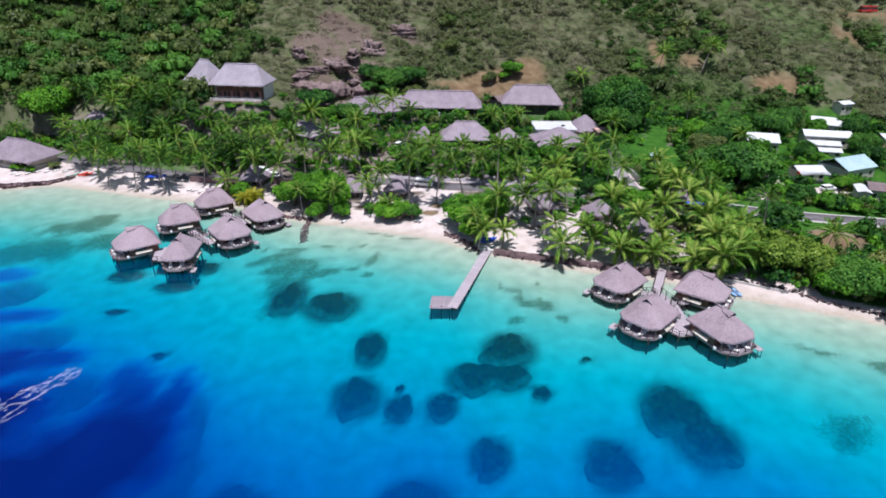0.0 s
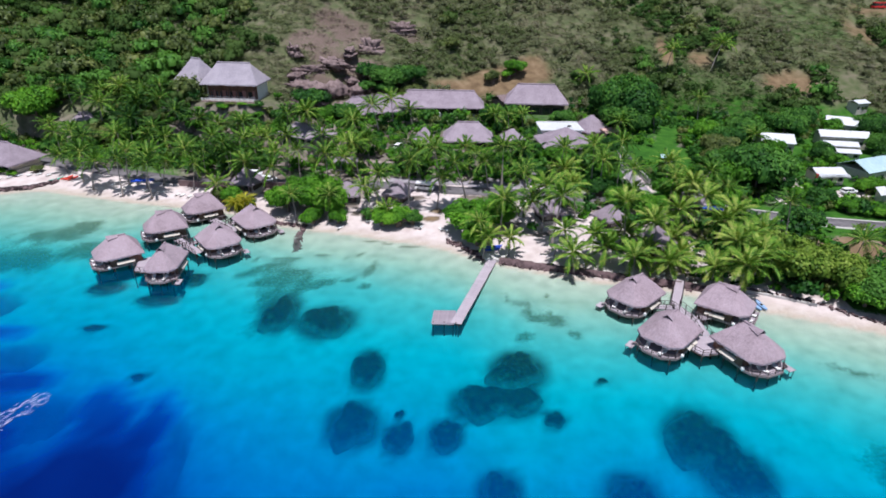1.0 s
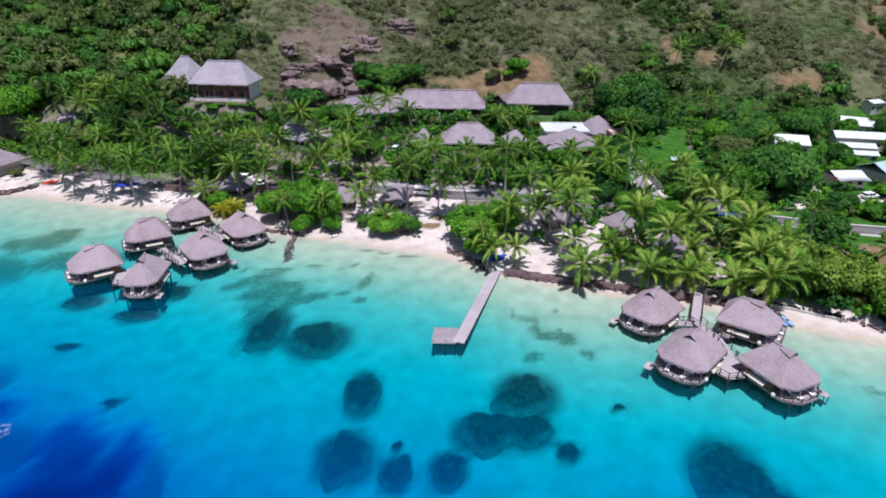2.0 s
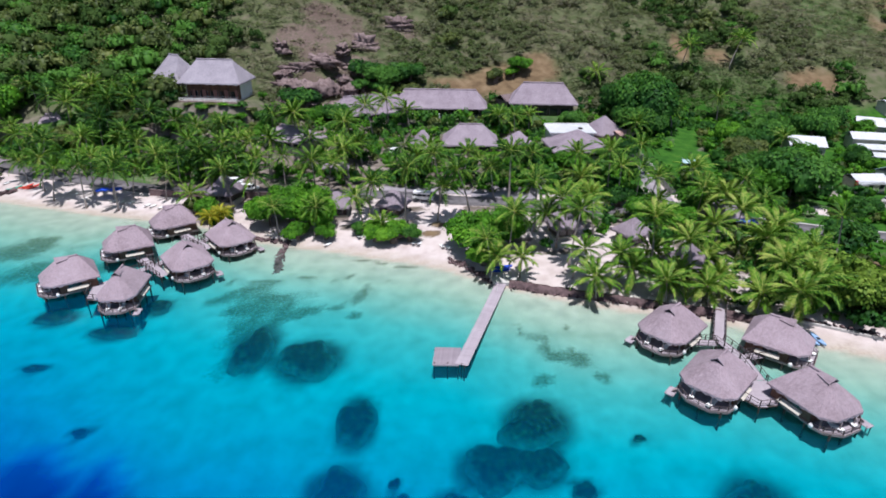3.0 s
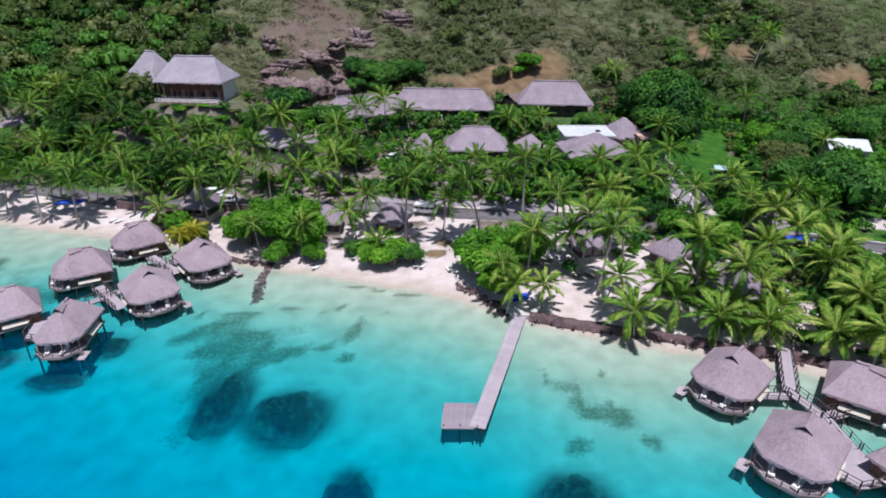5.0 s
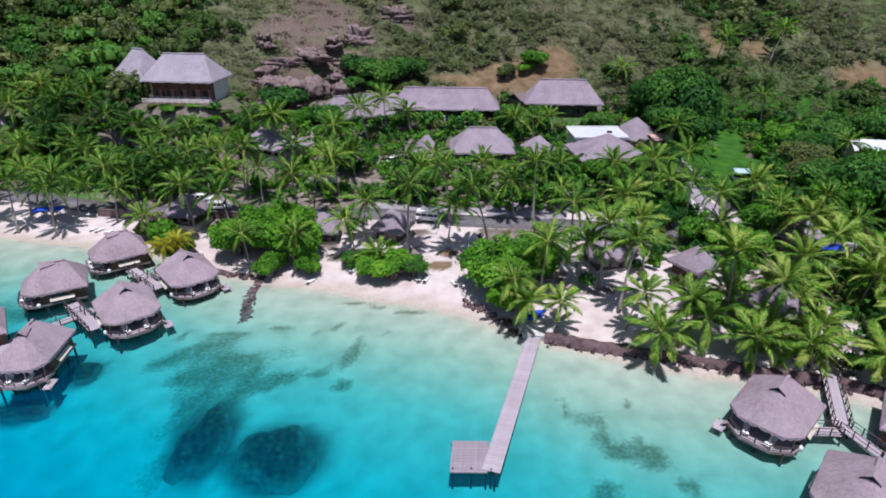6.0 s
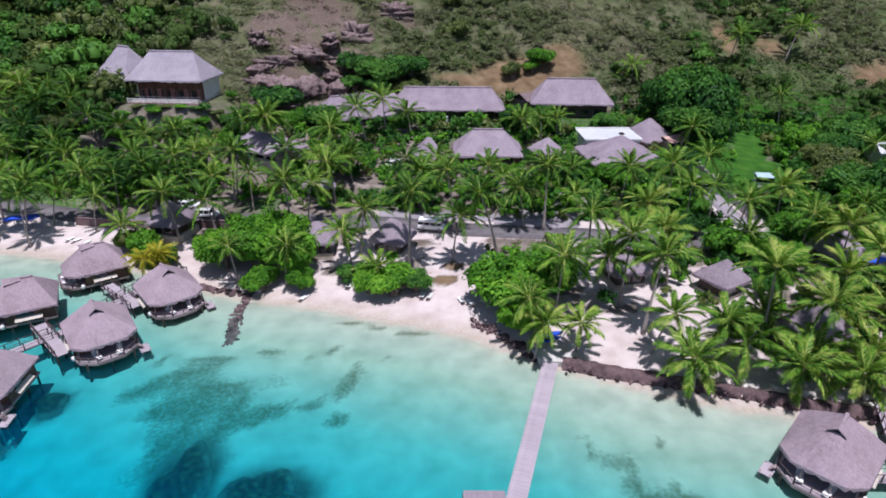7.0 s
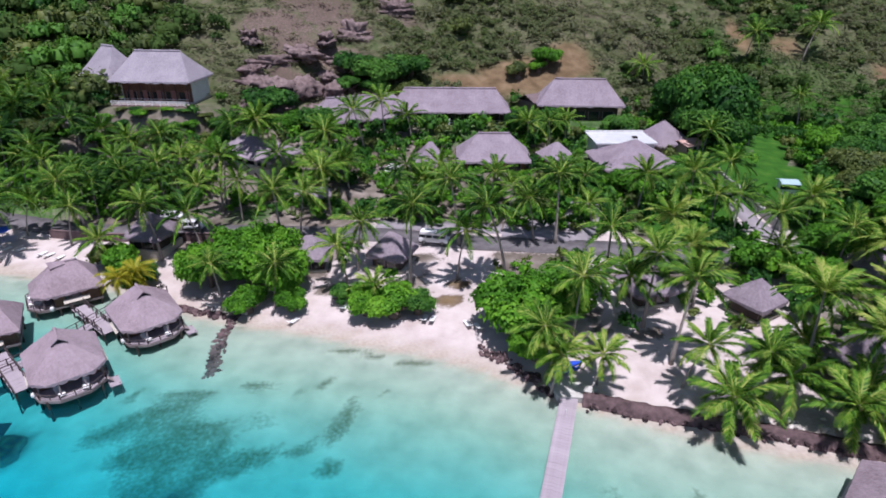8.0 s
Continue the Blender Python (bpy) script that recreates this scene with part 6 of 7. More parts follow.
def hill_woods():
    x, y, rng = jittered(-260, 270, 190, 360, 2.1, 3)
    keep = (rng.uniform(size=len(x)) < np.interp(y, [190, 270, 350], [1, 0.8, 0.45])) & (np.abs(x - 5) < 55 + 0.58 * y)
    x, y = x[keep], y[keep]
    s = y - foot_y(x)
    lush = fbm(x, y, 34, 71) + 0.40 * smooth(-62, -118, x - 0.10 * (y - 215) + (fbm(x, y, 22, 75) - 0.5) * 44) + 0.10 * smooth(50, 75, x) * smooth(130, 105, x) * smooth(280, 240, y) + 0.24 * smooth(55, 68, x) * smooth(160, 140, x) * smooth(34, 16, s) - 0.13 * smooth(-100, -45, x) - 0.20 * smooth(-62, -35, x) * smooth(72, 48, x) + 0.3 * ellipse_mask(x, y, [(-18, 232, 12, 6, 0), (-10, 229, 9, 4, 0), (45, 236, 9, 7, 0), (70, 225, 12, 8, 0)], 0.3)
    crag = ellipse_mask(x, y, CRAGS, 0.3)
    bald = ellipse_mask(x, y, BARE, 0.3)
    ok = (s > 1) & open_ground(x, y, 1.0) & (bald < 0.15 + 0.5 * rng.uniform(size=len(x))) & (crag < 0.5 + 0.9 * rng.uniform(size=len(x)))
    ok &= ellipse_mask(x, y, LAWNS, 0.2, 0.3) < 0.3
    ok &= ~((lush < 0.5) & (fbm(x, y, 7, 77) < 0.22))
    x, y, lush, s, crag, rr = x[ok], y[ok], lush[ok], s[ok], crag[ok], rng.uniform(size=ok.sum())
    low = 1 - 0.35 * np.minimum(1, crag * 1.5)
    g = lush + 0.26 * (rng.uniform(size=len(x)) - 0.5) > 0.56
    dense = g & (rng.uniform(size=len(x)) < 0.38)
    under = g & ~dense
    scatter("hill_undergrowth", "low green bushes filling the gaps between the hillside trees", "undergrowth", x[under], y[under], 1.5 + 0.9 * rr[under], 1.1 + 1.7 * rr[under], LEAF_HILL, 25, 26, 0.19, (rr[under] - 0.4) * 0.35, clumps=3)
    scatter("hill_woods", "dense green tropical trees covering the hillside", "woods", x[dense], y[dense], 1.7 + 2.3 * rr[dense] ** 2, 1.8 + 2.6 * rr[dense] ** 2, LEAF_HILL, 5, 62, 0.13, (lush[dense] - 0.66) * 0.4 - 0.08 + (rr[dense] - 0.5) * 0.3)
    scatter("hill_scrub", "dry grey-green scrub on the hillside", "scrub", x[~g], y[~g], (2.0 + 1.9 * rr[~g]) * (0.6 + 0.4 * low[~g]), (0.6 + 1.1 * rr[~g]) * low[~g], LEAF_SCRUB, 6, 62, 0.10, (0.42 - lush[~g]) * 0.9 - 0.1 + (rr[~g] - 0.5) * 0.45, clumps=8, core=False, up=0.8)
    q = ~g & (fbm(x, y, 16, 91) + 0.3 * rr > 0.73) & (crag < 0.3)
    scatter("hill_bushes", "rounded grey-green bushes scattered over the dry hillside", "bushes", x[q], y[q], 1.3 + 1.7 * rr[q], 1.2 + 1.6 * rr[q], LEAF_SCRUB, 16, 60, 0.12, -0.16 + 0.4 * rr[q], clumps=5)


hill_woods()


def hill_trees():
    x, y, rng = jittered(-200, 210, 196, 335, 5.2, 13)
    s = y - foot_y(x)
    lush = fbm(x, y, 34, 71) + 0.40 * smooth(-62, -118, x - 0.10 * (y - 215) + (fbm(x, y, 22, 75) - 0.5) * 44) + 0.10 * smooth(50, 75, x) * smooth(130, 105, x) * smooth(280, 240, y) + 0.24 * smooth(55, 68, x) * smooth(160, 140, x) * smooth(34, 16, s) - 0.13 * smooth(-100, -45, x) - 0.20 * smooth(-62, -35, x) * smooth(72, 48, x)
    rocky = np.maximum(ellipse_mask(x, y, CRAGS, 0.3), ellipse_mask(x, y, BARE, 0.3))
    ok = (s > 2) & open_ground(x, y, 2.0) & (rocky < 0.3) & (ellipse_mask(x, y, LAWNS, 0.3, 0.3) < 0.1) & (lush + rng.uniform(-0.16, 0.13, len(x)) > 0.57)
    x, y, r = x[ok], y[ok], rng.uniform(size=ok.sum())
    pick = rng.uniform(size=len(x))
    grow = 1 + 0.35 * smooth(-60, -80, x)
    for k, mat, nm, tone, seed in ((pick < 0.45, LEAF_HILL, "hill_trees", "green", 15), ((pick >= 0.45) & (pick < 0.72), LEAF_DARK, "dark_hill_trees", "dark green", 35), (pick >= 0.72, LEAF_OLIVE, "olive_hill_trees", "olive-green", 55)):
        scatter(nm, "rounded " + tone + " trees standing above the hillside woods", "woods", x[k], y[k], (2.0 + 3.0 * r[k]) * grow[k], (2.6 + 2.6 * r[k]) * grow[k], mat, seed, 130, 0.10, (rng.uniform(size=k.sum()) - 0.4) * 0.5, 0.6, clumps=9, up=0.6)


hill_trees()


def lowland_growth():
    x, y, rng = jittered(-175, 190, 85, 232, 2.5, 9)
    d, s = inland(x, y), y - foot_y(x)
    n = fbm(x, y, 12, 81)
    ok = (d > np.where(x < -60, 18, np.where(x > 21, 5.5, 13))) & (s < np.where(x < -50, 8, 3)) & open_ground(x, y, 0.6)
    n = n + 0.25 * smooth(-52, -62, x) * smooth(15, 19, d) + 0.35 * smooth(-80, -100, x)
    resort = (x < 58)
    ok &= np.where(resort, n > np.interp(y, [110, 150, 165, 185, 230], [0.62, 0.54, 0.46, 0.42, 0.24]) - 0.12 * smooth(18, 26, x) - 0.04 * smooth(-4, 6, x) * smooth(130, 138, y), n > np.where(y > 172, 0.12, 0.28))
    ok &= ~((np.abs(x - 65.5 - (y - 192) * 0.15) < 5.0) & (np.abs(y - 191) < 15)) & (np.hypot(x - 50, (y - 166) * 0.5) > 5)
    ok &= ellipse_mask(x, y, LAWNS, 0.2, 0.3) < 0.3
    ok &= ~((x > -11) & (x < 1.5) & (y < 158.5))
    ok &= ~((np.abs(x - (50.0 - 0.08 * np.maximum(0, y - 176))) < 3.6) & (y > 155) & (y < 196))
    for bx, by, deg, sz in ((21.9, 141.5, 0, 4.8), (35.4, 138.2, 0, 4.8), (41.7, 125.3, 0, 4.8), (-14.0, 152.2, 0, 4.6), (-26.6, 151.8, 0, 4.6), (-53.6, 157.6, 0, 5), (57, 146.8, 0, 4.6)):
        ok &= np.hypot(x - bx, y - by) > sz
    x, y, n = x[ok], y[ok], n[ok]
    r = rng.uniform(size=len(x))
    pick = rng.uniform(size=len(x))
    a = pick < 0.45
    b = (pick >= 0.45) & (pick < 0.8)
    c = pick >= 0.8
    east = np.where(x > 60, 1.35, np.where(y > 166, 1.3, 1.0))
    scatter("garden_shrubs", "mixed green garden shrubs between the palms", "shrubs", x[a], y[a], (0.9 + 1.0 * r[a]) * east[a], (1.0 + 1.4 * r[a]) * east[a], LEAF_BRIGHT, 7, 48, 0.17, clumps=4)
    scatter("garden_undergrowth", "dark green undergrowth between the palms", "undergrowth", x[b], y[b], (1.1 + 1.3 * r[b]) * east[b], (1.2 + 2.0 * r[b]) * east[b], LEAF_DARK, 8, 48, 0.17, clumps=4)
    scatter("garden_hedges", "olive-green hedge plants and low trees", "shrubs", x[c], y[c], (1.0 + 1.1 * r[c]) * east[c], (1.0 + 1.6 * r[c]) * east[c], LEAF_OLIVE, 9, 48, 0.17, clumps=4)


lowland_growth()


# ---- reefs, rocks and small things ----
def coral_mesh(seed, rx, ry, rise, x0, y0):
    """A low uneven dome whose skirts run out into the sand."""
    rng = np.random.RandomState(seed)
    rings, spokes = 16, 40
    a = np.arange(spokes) * 2 * math.pi / spokes
    wob = 0.96 + 0.13 * np.sin(2 * a + rng.uniform(0, 6)) + 0.10 * np.sin(3 * a + rng.uniform(0, 6)) + 0.08 * np.sin(5 * a + rng.uniform(0, 6)) + rng.uniform(-0.06, 0.06, spokes)
    v, rim = [(0, 0, rise)], [0.0]
    for k in range(1, rings + 1):
        r = 1.12 * k / rings
        x, y = rx * r * wob * np.cos(a), ry * r * wob * np.sin(a)
        h = rise * np.clip(1 - (r / 1.08) ** 3, 0, 1) * (0.72 + 0.55 * fbm(x + seed * 31, y, 2.2, seed)) + 0.05 - 0.9 * float(smooth(0.85, 1.1, r))
        bed = height(x + x0, y + y0) - ground_z(x0, y0)
        z = h + bed * smooth(0.2, 1.0, r) - (0.5 if k == rings else 0)
        v += list(zip(x, y, z))
        rim += list(np.full(spokes, float(smooth(0.6, 1.1, r))) + (0.3 if k == rings else 0))
    f = [(0, 1 + i, 1 + (i + 1) % spokes) for i in range(spokes)]
    for k in range(rings - 1):
        o = 1 + k * spokes
        f += [(o + i, o + spokes + i, o + spokes + (i + 1) % spokes, o + (i + 1) % spokes) for i in range(spokes)]
    return mesh_of("coral_head", v, f, CORAL, True, rim=rim)


# three of these mounds stand in for bungalow shadows
for i, (x, y, rx, ry) in enumerate(CORALS_AND_SHADOWS):
    d = -ground_z(x, y)
    rise = min(d * 0.5, 0.35 * min(rx, ry), 2.0)
    e = tagged(new("coral_head", coral_mesh(i + 3, rx, ry, rise, x, y)), "dark brown coral head, or mound standing in for a bungalow's shadow, on the sandy lagoon bed", "coral", "coral heads")
    e.matrix_basis = pose(x, y, -d)


def boulders(name, label, rows, mat, seed, size, count, lift=0.2, width=1.2, kind=""):
    """A line of loose stones along rows of (x, y), each stone a part."""
    rng = random.Random(seed)
    e = thing(name, label, "rocks", group="")
    stones = []
    for k in range(5):
        b = lump(seed + k, 1, 0.8, 0.65, 0.3, 1)
        me = bpy.data.meshes.new("stone")
        b.to_mesh(me)
        b.free()
        me.materials.append(mat)
        stones.append(me)
    total = [math.dist(a, b) for a, b in zip(rows, rows[1:])]
    for i in range(count):
        u = rng.uniform(0, sum(total))
        k = 0
        while u > total[k] and k < len(total) - 1:
            u -= total[k]
            k += 1
        a, b = rows[k], rows[k + 1]
        t = u / total[k]
        x, y = a[0] + (b[0] - a[0]) * t + rng.gauss(0, width * 0.4), a[1] + (b[1] - a[1]) * t + rng.gauss(0, width * 0.4)
        s = size * rng.uniform(0.5, 1.25)
        part("stone", stones[rng.randrange(5)], mat, e, "", pose(x, y, max(ground_z(x, y), -0.6) + lift * rng.uniform(0.3, 1.2), rng.uniform(-30, 30), rng.uniform(-30, 30), rng.uniform(0, 360)) @ Matrix.Scale(s, 4))
    return e


boulders("sea_wall", "dark basalt boulders along the shore beneath palms", [(10.0, 121.0), (17, 118.9), (24, 117.2), (31, 115.2), (36, 113.6), (43, 112.3), (50, 109.2)], ROCK, 3, 0.33, 300, 0.35, 1.1)
boulders("sea_wall", "dark stones along the foot of the bushes", [(-1.5, 131.0), (2, 128.3), (5.2, 124.6), (6.4, 122.6)], ROCK, 13, 0.38, 90, 0.2, 1.0)
boulders("sea_wall", "dark stone wall edging the far beach", [(-136, 158.6), (-124, 157.6), (-114, 160.8), (-109, 165.5)], ROCK, 23, 0.6, 120, 0.5, 0.8)
boulders("rock_spit", "dark submerged rock spit running off the beach", [(-34.6, 140.0), (-34.9, 135.5), (-34.4, 131.0), (-33.7, 126.6)], ROCK, 33, 0.42, 290, -0.14, 0.95)
boulders("rock_bank", "dark rocks at the foot of a bungalow's bank", [(-44, 141.0), (-40.5, 140.0), (-36.5, 138.8)], ROCK, 43, 0.5, 60, 0.2, 0.9)
boulders("stone_bank", "pale coral stones at the top of the shore", [(26, 118.6), (33, 117.0), (40, 116.0), (47, 114.0)], PALE_ROCK, 53, 0.5, 60, 0.3, 2.2)
boulders("stone_bank", "dark rock bank below the eastern trees", [(55, 110.6), (60, 108.4), (65, 106.4), (68.5, 103.6), (72, 101.0), (80, 97.2)], ROCK, 63, 0.32, 170, 0.2, 0.6)
beach_kerb = thing("beach_wall", "low pale concrete wall between the beach and the bushes", "wall")
for a, b in (((54.4, 110.0), (58.0, 108.6)), ((58.0, 108.6), (61.5, 107.0)), ((61.5, 107.0), (65.0, 105.2))):
    part("wall_panel", boxed(-math.dist(a, b) / 2, -0.16, -0.6, math.dist(a, b) / 2, 0.16, 0.45, bevel=0.05), KERB, beach_kerb, "", pose((a[0] + b[0]) / 2, (a[1] + b[1]) / 2, ground_z((a[0] + b[0]) / 2, (a[1] + b[1]) / 2), 0, 0, math.degrees(math.atan2(b[1] - a[1], b[0] - a[0]))))
dead_trunk = thing("fallen_trunk", "bare grey trunk leaning over the eastern beach", "trunk")
part("trunk", tube([(67.4, 105.4, 0.6), (70.0, 107.6, 1.8), (73.0, 110.2, 3.4), (76.5, 113.2, 5.4)], [0.26, 0.23, 0.19, 0.13], 8), TRUNK, dead_trunk)
boulders("stone_bank", "pale stones by the beach bungalow", [(-41, 142.5), (-38.5, 141.5), (-33, 139.5)], PALE_ROCK, 73, 0.4, 30, 0.3, 1.5)

def bank(name, label, rows, mat, half, top, seed):
    """A rough sloping bank of packed stone under the loose boulders."""
    rng = np.random.RandomState(seed)
    pts = resampled(rows + rows[::-1], 0.7)[: max(2, int(sum(math.dist(a, b) for a, b in zip(rows, rows[1:])) / 0.7))]
    v, prof = [], ((-1.0, -0.5), (-0.75, 0.1), (-0.3, 0.75), (0.2, 1.0), (0.8, 0.9), (1.0, -0.4))
    for i, p in enumerate(pts):
        q = pts[min(i + 1, len(pts) - 1)] - pts[max(i - 1, 0)]
        n = np.array([-q[1], q[0]]) / max(1e-6, np.hypot(*q))
        for o, h in prof:
            v.append((p[0] + n[0] * o * half + rng.uniform(-0.15, 0.15), p[1] + n[1] * o * half + rng.uniform(-0.15, 0.15), h * top + rng.uniform(-0.12, 0.12)))
    return tagged(new(name, mesh_of(name, v, grid_faces(len(prof), len(pts)), mat)), label, "wall", kind="structure")


bank("wall_shore", "rough dark stone sea wall under the palms", [(9.5, 121.6), (17, 119.2), (24, 117.5), (31, 115.5), (36, 113.9), (43, 112.6), (50, 109.5)], ROCK, 1.0, 1.15, 2)
bank("wall_beach", "rough dark stone wall edging the far beach", [(-138, 159.2), (-124, 158.0), (-114, 161.2), (-109, 166.0)], ROCK, 0.8, 1.1, 3)

for i, (x, y, rx, ry, rz) in enumerate([(-51, 221, 6, 3.5, 3.0), (-43, 224, 6, 3.5, 3.2), (-35, 226, 5, 3.2, 3.0), (-47, 215, 5, 3, 2.6), (-39, 218, 4, 2.6, 2.2), (-56, 228, 6, 3, 2.5), (-46, 238, 9, 3, 2.4), (-33, 252, 5, 3, 3.4), (-30, 222, 3.4, 2.4, 2), (-60, 240, 7, 3, 2.2), (-22, 264, 6, 3, 3), (-53, 213, 3.6, 2.6, 2.2), (-40, 247, 8, 2.6, 1.8), (-35, 239, 6, 2.6, 1.8), (-52, 232, 7, 2.6, 2.0), (-16, 300, 7, 4, 4), (-38, 232, 5, 2.6, 2.2)]):
    e = tagged(new("rock_outcrop", bpy.data.meshes.new("rock_outcrop")), "weathered purple-brown rock outcrop on the hillside", "rock", "rock outcrops")
    b = lump(i + 60, 1, 1, 1, 0.15, 4, 1.5)
    off = Vector((i * 3.7, i * 1.9, 0))
    for v in b.verts:
        n = v.co.normalized()
        ledge = noise.cell(Vector((0, 0, v.co.z * 4.0 + v.co.x * 0.5)) + off)
        k = 0.92 + 0.30 * ledge + 0.26 * noise.cell(v.co * 2.6 + off) + 0.14 * noise.cell(v.co * 5.5 + off) + 0.10 * noise.noise(v.co * 7 + off)
        v.co = Vector((n.x * rx * k, n.y * ry * k, n.z * rz * k))
    b.to_mesh(e.data)
    b.free()
    e.data.materials.append(CLIFF)
    e.matrix_basis = pose(x, y, ground_z(x, y) + 0.1, 0, 0, i * 53)


def kayak(label, x, y, deg, mat):
    e = thing("kayak", label, "kayak", pose(x, y, ground_z(x, y) + 0.1, 0, 0, deg), "beach boats")
    n, v, f = 13, [], []
    for i in range(n):
        u = i / (n - 1) * 2 - 1
        w = 0.42 * (1 - abs(u) ** 2.4) + 0.02
        z = 0.18 * u * u
        v += [(u * 1.9, -w, 0.28 + z), (u * 1.9, -w * 0.7, z), (u * 1.9, w * 0.7, z), (u * 1.9, w, 0.28 + z), (u * 1.9, 0, 0.33 + z)]
    for i in range(n - 1):
        for k in range(5):
            f.append((i * 5 + k, i * 5 + (k + 1) % 5, i * 5 + 5 + (k + 1) % 5, i * 5 + 5 + k))
    part("hull", mesh_of("hull", v, f, mat, True), mat, e)
    part("seat", boxed(-0.35, -0.22, 0.3, 0.3, 0.22, 0.36), RUBBER, e, "black seat well")
    return e


kayak("red kayak pulled up on the sand", -106.0, 167.0, 62, RED_HULL)
kayak("red kayak pulled up on the sand", -107.6, 167.4, 66, RED_HULL)
kayak("green kayak pulled up on the sand", -110.0, 166.4, 58, GREEN_HULL)
kayak("pale blue kayak drawn up beside a bungalow", 54.2, 105.6, 100, PALE_HULL)
kayak("pale blue kayak drawn up beside a bungalow", 55.3, 105.6, 96, PALE_HULL)


def lounger(x, y, deg, label="white slatted sun lounger on the sand", mat=CUSHION):
    e = thing("sun_lounger", label, "lounger", pose(x, y, ground_z(x, y), 0, 0, deg), "sun loungers")
    part("bed", boxed(-0.33, -1.0, 0.26, 0.33, 0.35, 0.34), mat, e)
    part("backrest", box(bmesh.new(), -0.33, 0.25, 0.42, 0.33, 1.0, 0.5, 0.02, Matrix.Rotation(radians(32), 3, "X")), mat, e)
    for px in (-0.28, 0.28):
        for py in (-0.85, 0.3):
            part("leg", boxed(px - 0.04, py - 0.04, 0, px + 0.04, py + 0.04, 0.27), WHITE, e)
    return e


for x, y, deg in ((-19.7, 139.9, 160), (-18.5, 139.6, 165), (-8.5, 137.0, 170), (-7.5, 136.8, 165), (-2.8, 135.6, 200), (-26.2, 137.2, 150), (-1.4, 134.9, 205), (-81, 158.5, 160), (-79, 158.0, 165), (-76.5, 157.6, 150), (-72, 156.4, 160), (-70.6, 156.0, 150), (-89, 160, 160), (-66, 154.4, 170), (-68.4, 155.2, 160), (-125.5, 165.4, 150), (-123.4, 166.6, 160), (-121.5, 168.2, 155), (-119.0, 168.6, 165), (-117.0, 169.6, 150), (-114.0, 169.2, 160), (-127.5, 166.4, 150), (-95.0, 163.4, 155), (-92.5, 162.4, 160)):
    lounger(x, y, deg)


def parasol(x, y, label, mat, r=1.6, tall=2.4):
    e = thing("parasol", label, "parasol", pose(x, y, ground_z(x, y)), "parasols")
    part("pole", rod((0, 0, 0), (0, 0, tall), 0.05), WOOD, e)
    v = [(0, 0, tall + 0.1)] + [(r * math.cos(a * 0.628), r * math.sin(a * 0.628), tall - 0.35 - 0.06 * (a % 2)) for a in range(10)]
    bm = bmesh.new()
    vs = [bm.verts.new(p) for p in v]
    lo = [bm.verts.new((p[0], p[1], p[2] - 0.05)) for p in v]
    for a in range(10):
        bm.faces.new((vs[0], vs[1 + a], vs[1 + (a + 1) % 10]))
        bm.faces.new((lo[0], lo[1 + (a + 1) % 10], lo[1 + a]))
        bm.faces.new((vs[1 + a], lo[1 + a], lo[1 + (a + 1) % 10], vs[1 + (a + 1) % 10]))
    part("canopy", bm, mat, e)
    return e


for x, y in ((-84.5, 161.0), (-81.6, 161.4)):
    parasol(x, y, "blue canvas parasol on the beach", BLUE_CLOTH)
kayak("blue kayak laid under the palms beside the jetty", 8.2, 126.2, 15, BLUE_CLOTH)
kayak("blue kayak laid under the palms beside the jetty", 8.6, 127.2, 12, BLUE_CLOTH)

# blue tarpaulin over a stall
stall = thing("tarpaulin_stall", "blue tarpaulin stretched over a low stall", "stall", pose(60.5, 143.5, ground_z(60.5, 143.5), 0, 0, -12))
part("tarpaulin", prism([(-2.3, -1.3), (2.3, -1.2), (2.3, 1.3), (-2.2, 1.3)], 2.1, 2.2), BLUE_CLOTH, stall)
for x in (-1.3, 1.3):
    for y in (-0.75, 0.75):
        part("post", rod((x, y, 0), (x, y, 2.12), 0.05), WOOD, stall)

# garden wall of the resort, running up from the road
gw = thing("garden_wall", "long pale roadside garden wall with railing posts", "wall")
pts = [(52.0, 164.0), (51.8, 180.0), (50.4, 197.0)]
for (x0, y0), (x1, y1) in zip(pts, pts[1:]):
    n = 8
    for i in range(n):
        xa, ya = x0 + (x1 - x0) * i / n, y0 + (y1 - y0) * i / n
        xb, yb = x0 + (x1 - x0) * (i + 1) / n, y0 + (y1 - y0) * (i + 1) / n
        z = min(ground_z(xa, ya), ground_z(xb, yb))
        ln = math.dist((xa, ya), (xb, yb))
        part("wall_panel", boxed(-ln / 2, -0.12, -0.6, ln / 2, 0.12, 1.7), KERB, gw, "", pose((xa + xb) / 2, (ya + yb) / 2, z, 0, 0, math.degrees(math.atan2(yb - ya, xb - xa))))
        part("pier", boxed(-0.18, -0.18, -0.6, 0.18, 0.18, 1.95), KERB, gw, "", pose(xa, ya, z))
drive = thing("driveway", "pale paved driveway beside the garden wall", "driveway", kind="structure")
xs = np.linspace(0, 1, 24)
dx, dy = 49.4 + (48.0 - 49.4) * xs**2, 157.5 + 34 * xs
dz = height(dx, dy) + 0.12
part("surface", mesh_of("surface", np.concatenate([np.stack([dx - 1.7, dy, dz - 0.5], 1), np.stack([dx - 1.7, dy, dz], 1), np.stack([dx + 1.7, dy, dz], 1), np.stack([dx + 1.7, dy, dz - 0.5], 1)]), grid_faces(24, 4), PAVING), PAVING, drive)

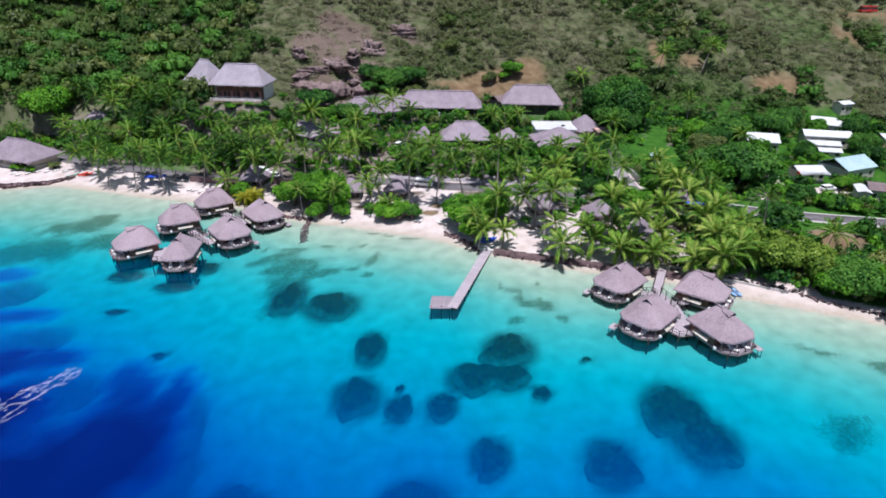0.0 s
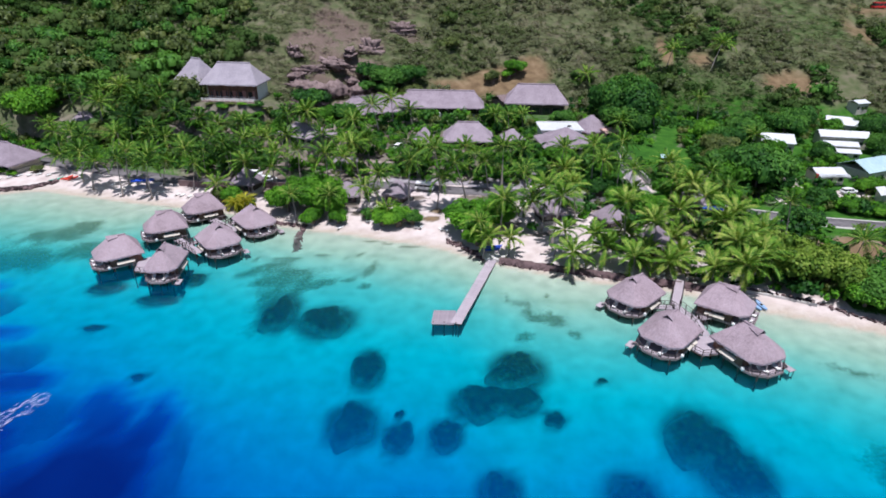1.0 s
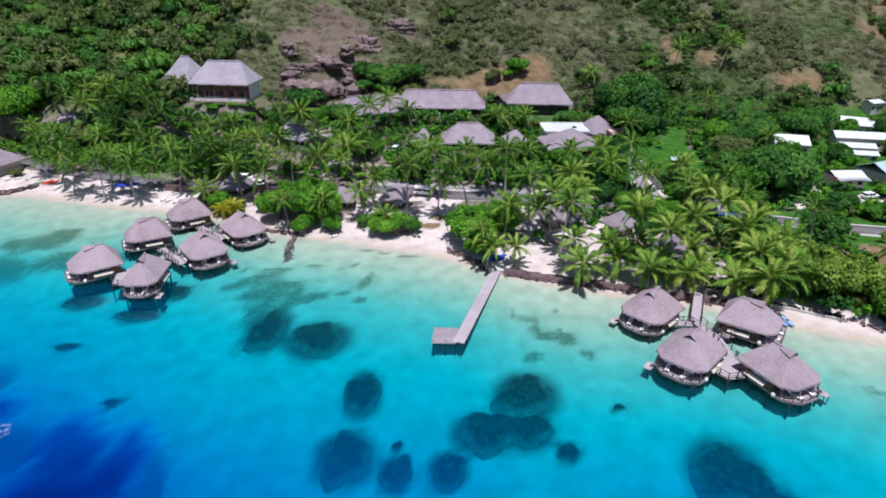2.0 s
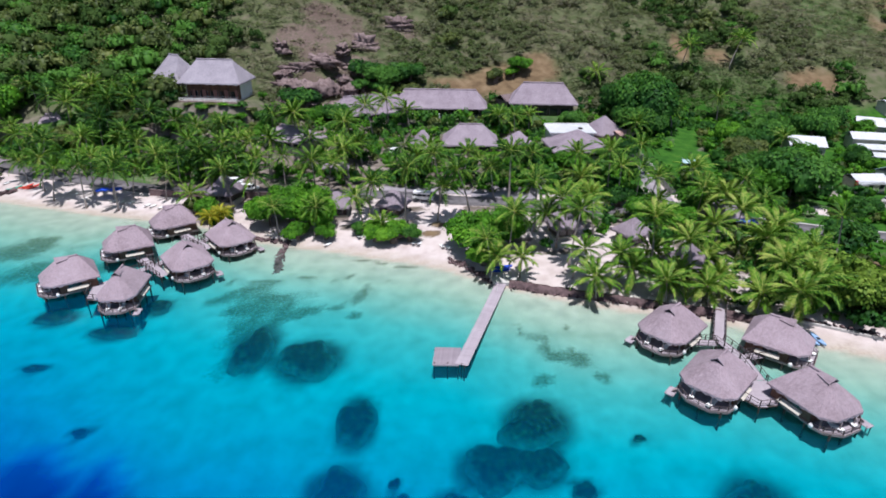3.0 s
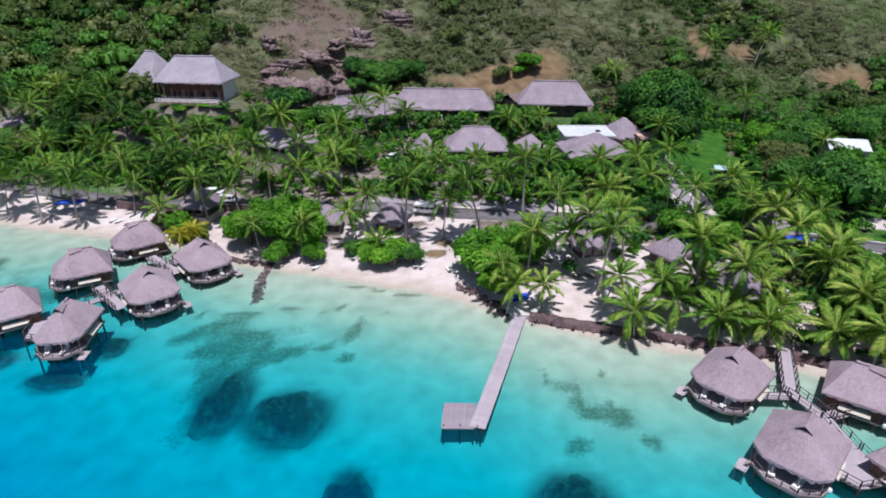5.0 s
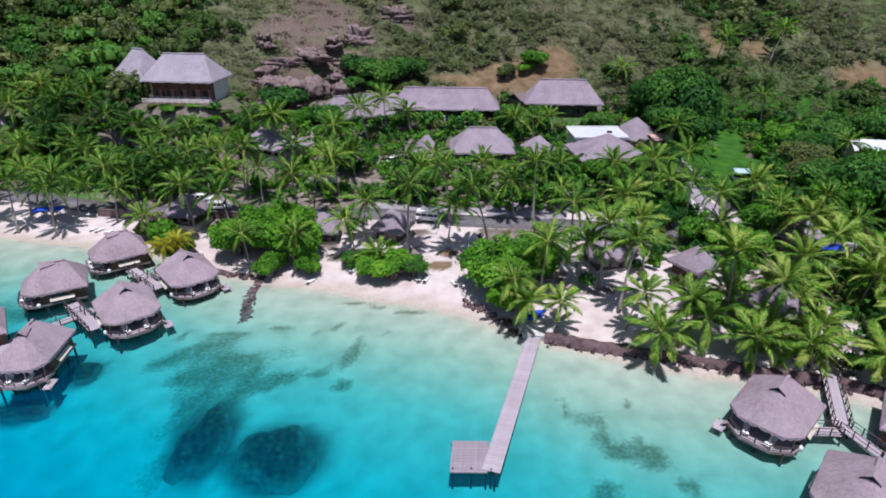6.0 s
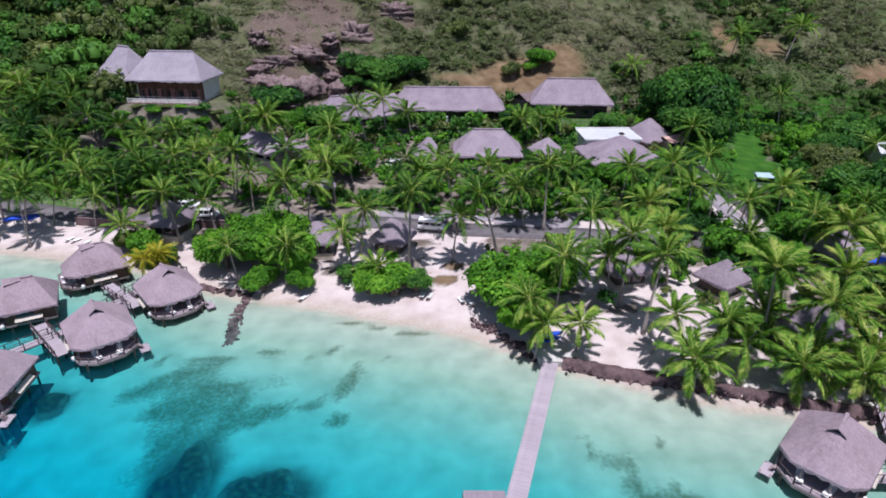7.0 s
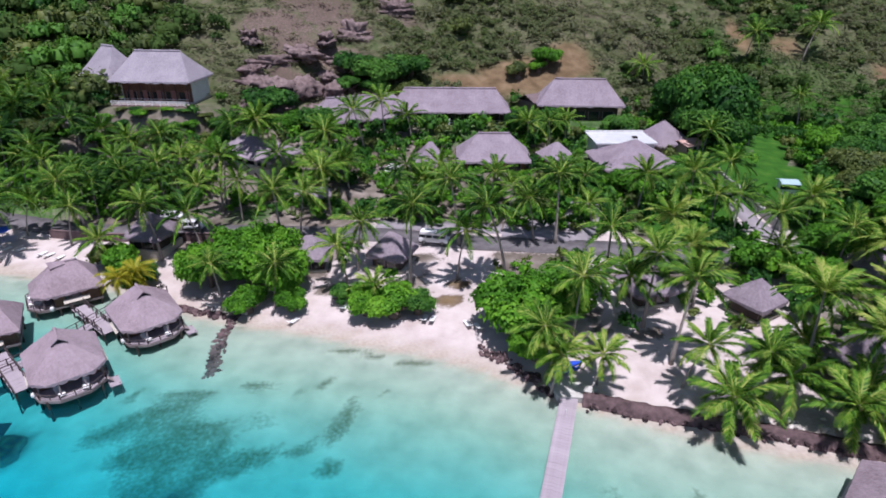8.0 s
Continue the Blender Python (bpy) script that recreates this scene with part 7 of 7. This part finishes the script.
# brown garden wall along the road's seaward side
fw = thing("road_wall", "low brown rendered wall beside the coastal road", "wall")
for i in range(11):
    xa, xb = -74 + 3.4 * i, -74 + 3.4 * (i + 1)
    if -56.5 < (xa + xb) / 2 < -52:
        continue
    ya, yb = float(road_y(xa)) - 3.6, float(road_y(xb)) - 3.6
    part("wall_panel", boxed(-1.7, -0.12, -0.6, 1.7, 0.12, 1.5), BROWN_WALL, fw, "", pose((xa + xb) / 2, (ya + yb) / 2, ground_z(xa, ya), 0, 0, math.degrees(math.atan2(yb - ya, xb - xa))))
    part("coping", boxed(-1.72, -0.18, 1.5, 1.72, 0.18, 1.58), BROWN_WALL, fw, "", pose((xa + xb) / 2, (ya + yb) / 2, ground_z(xa, ya), 0, 0, math.degrees(math.atan2(yb - ya, xb - xa))))


def lane(label, x0, y0, x1, y1, half):
    """A paved lane laid on the ground."""
    e = thing("driveway", label, "driveway", kind="structure")
    u = np.linspace(0, 1, 16)
    cx, cy = x0 + (x1 - x0) * u, y0 + (y1 - y0) * u
    n = np.array([-(y1 - y0), x1 - x0]) / math.hypot(x1 - x0, y1 - y0)
    z = height(cx, cy) + 0.14
    rows = [np.stack([cx + n[0] * o, cy + n[1] * o, z + dz], 1) for o, dz in ((half, -0.5), (half, 0), (-half, 0), (-half, -0.5))]
    part("surface", mesh_of("surface", np.concatenate(rows), grid_faces(16, 4), PAVING), PAVING, e)
    return e


lane("pale paved lane leading inland between palms", 15.5, 159.5, 21.0, 175.0, 3.0)
lane("wide pale paved forecourt shaded by palms beside the road", 4.5, 165.6, 15.5, 163.4, 4.2)
lane("pale paved forecourt beside the coastal road", -18.0, 167.2, 4.0, 164.6, 2.0)

# lorry and red awning up on the eastern road
lorry = vehicle("lorry", "red lorry parked on the hillside track", "lorry", 187.0, 297.0, 5, CAR_RED, 8.0, 2.4, 2.6, True)


# fading wake on the deep water
def wake():
    rng = np.random.RandomState(8)
    v, f = [], []
    a, b = np.array([-63.0, 67.0]), np.array([-56.5, 78.5])
    way = (b - a) / np.linalg.norm(b - a)
    side = np.array([-way[1], way[0]])
    for i in range(120):
        u = rng.uniform(0, 1)
        lane = rng.choice([-1.0, 0.0, 1.0]) * (2.0 - 1.2 * u)
        c = a + (b - a) * u + side * (lane + rng.normal(0, 0.42))
        ln, w = rng.uniform(0.2, 1.0), rng.uniform(0.010, 0.026)
        n = 8
        k = len(v)
        for j in range(n):
            t = 2 * math.pi * j / n
            p = c + way * ln * math.cos(t) * rng.uniform(0.7, 1.1) + side * w * math.sin(t)
            v.append((p[0], p[1], 0.02))
        v.append((c[0], c[1], 0.06))
        f += [(k + j, k + (j + 1) % n, k + n) for j in range(n)]
    return tagged(new("wake_foam", mesh_of("wake_foam", v, f, CUSHION)), "streaks of white foam left on deep blue water", "foam", kind="stuff")


wake()
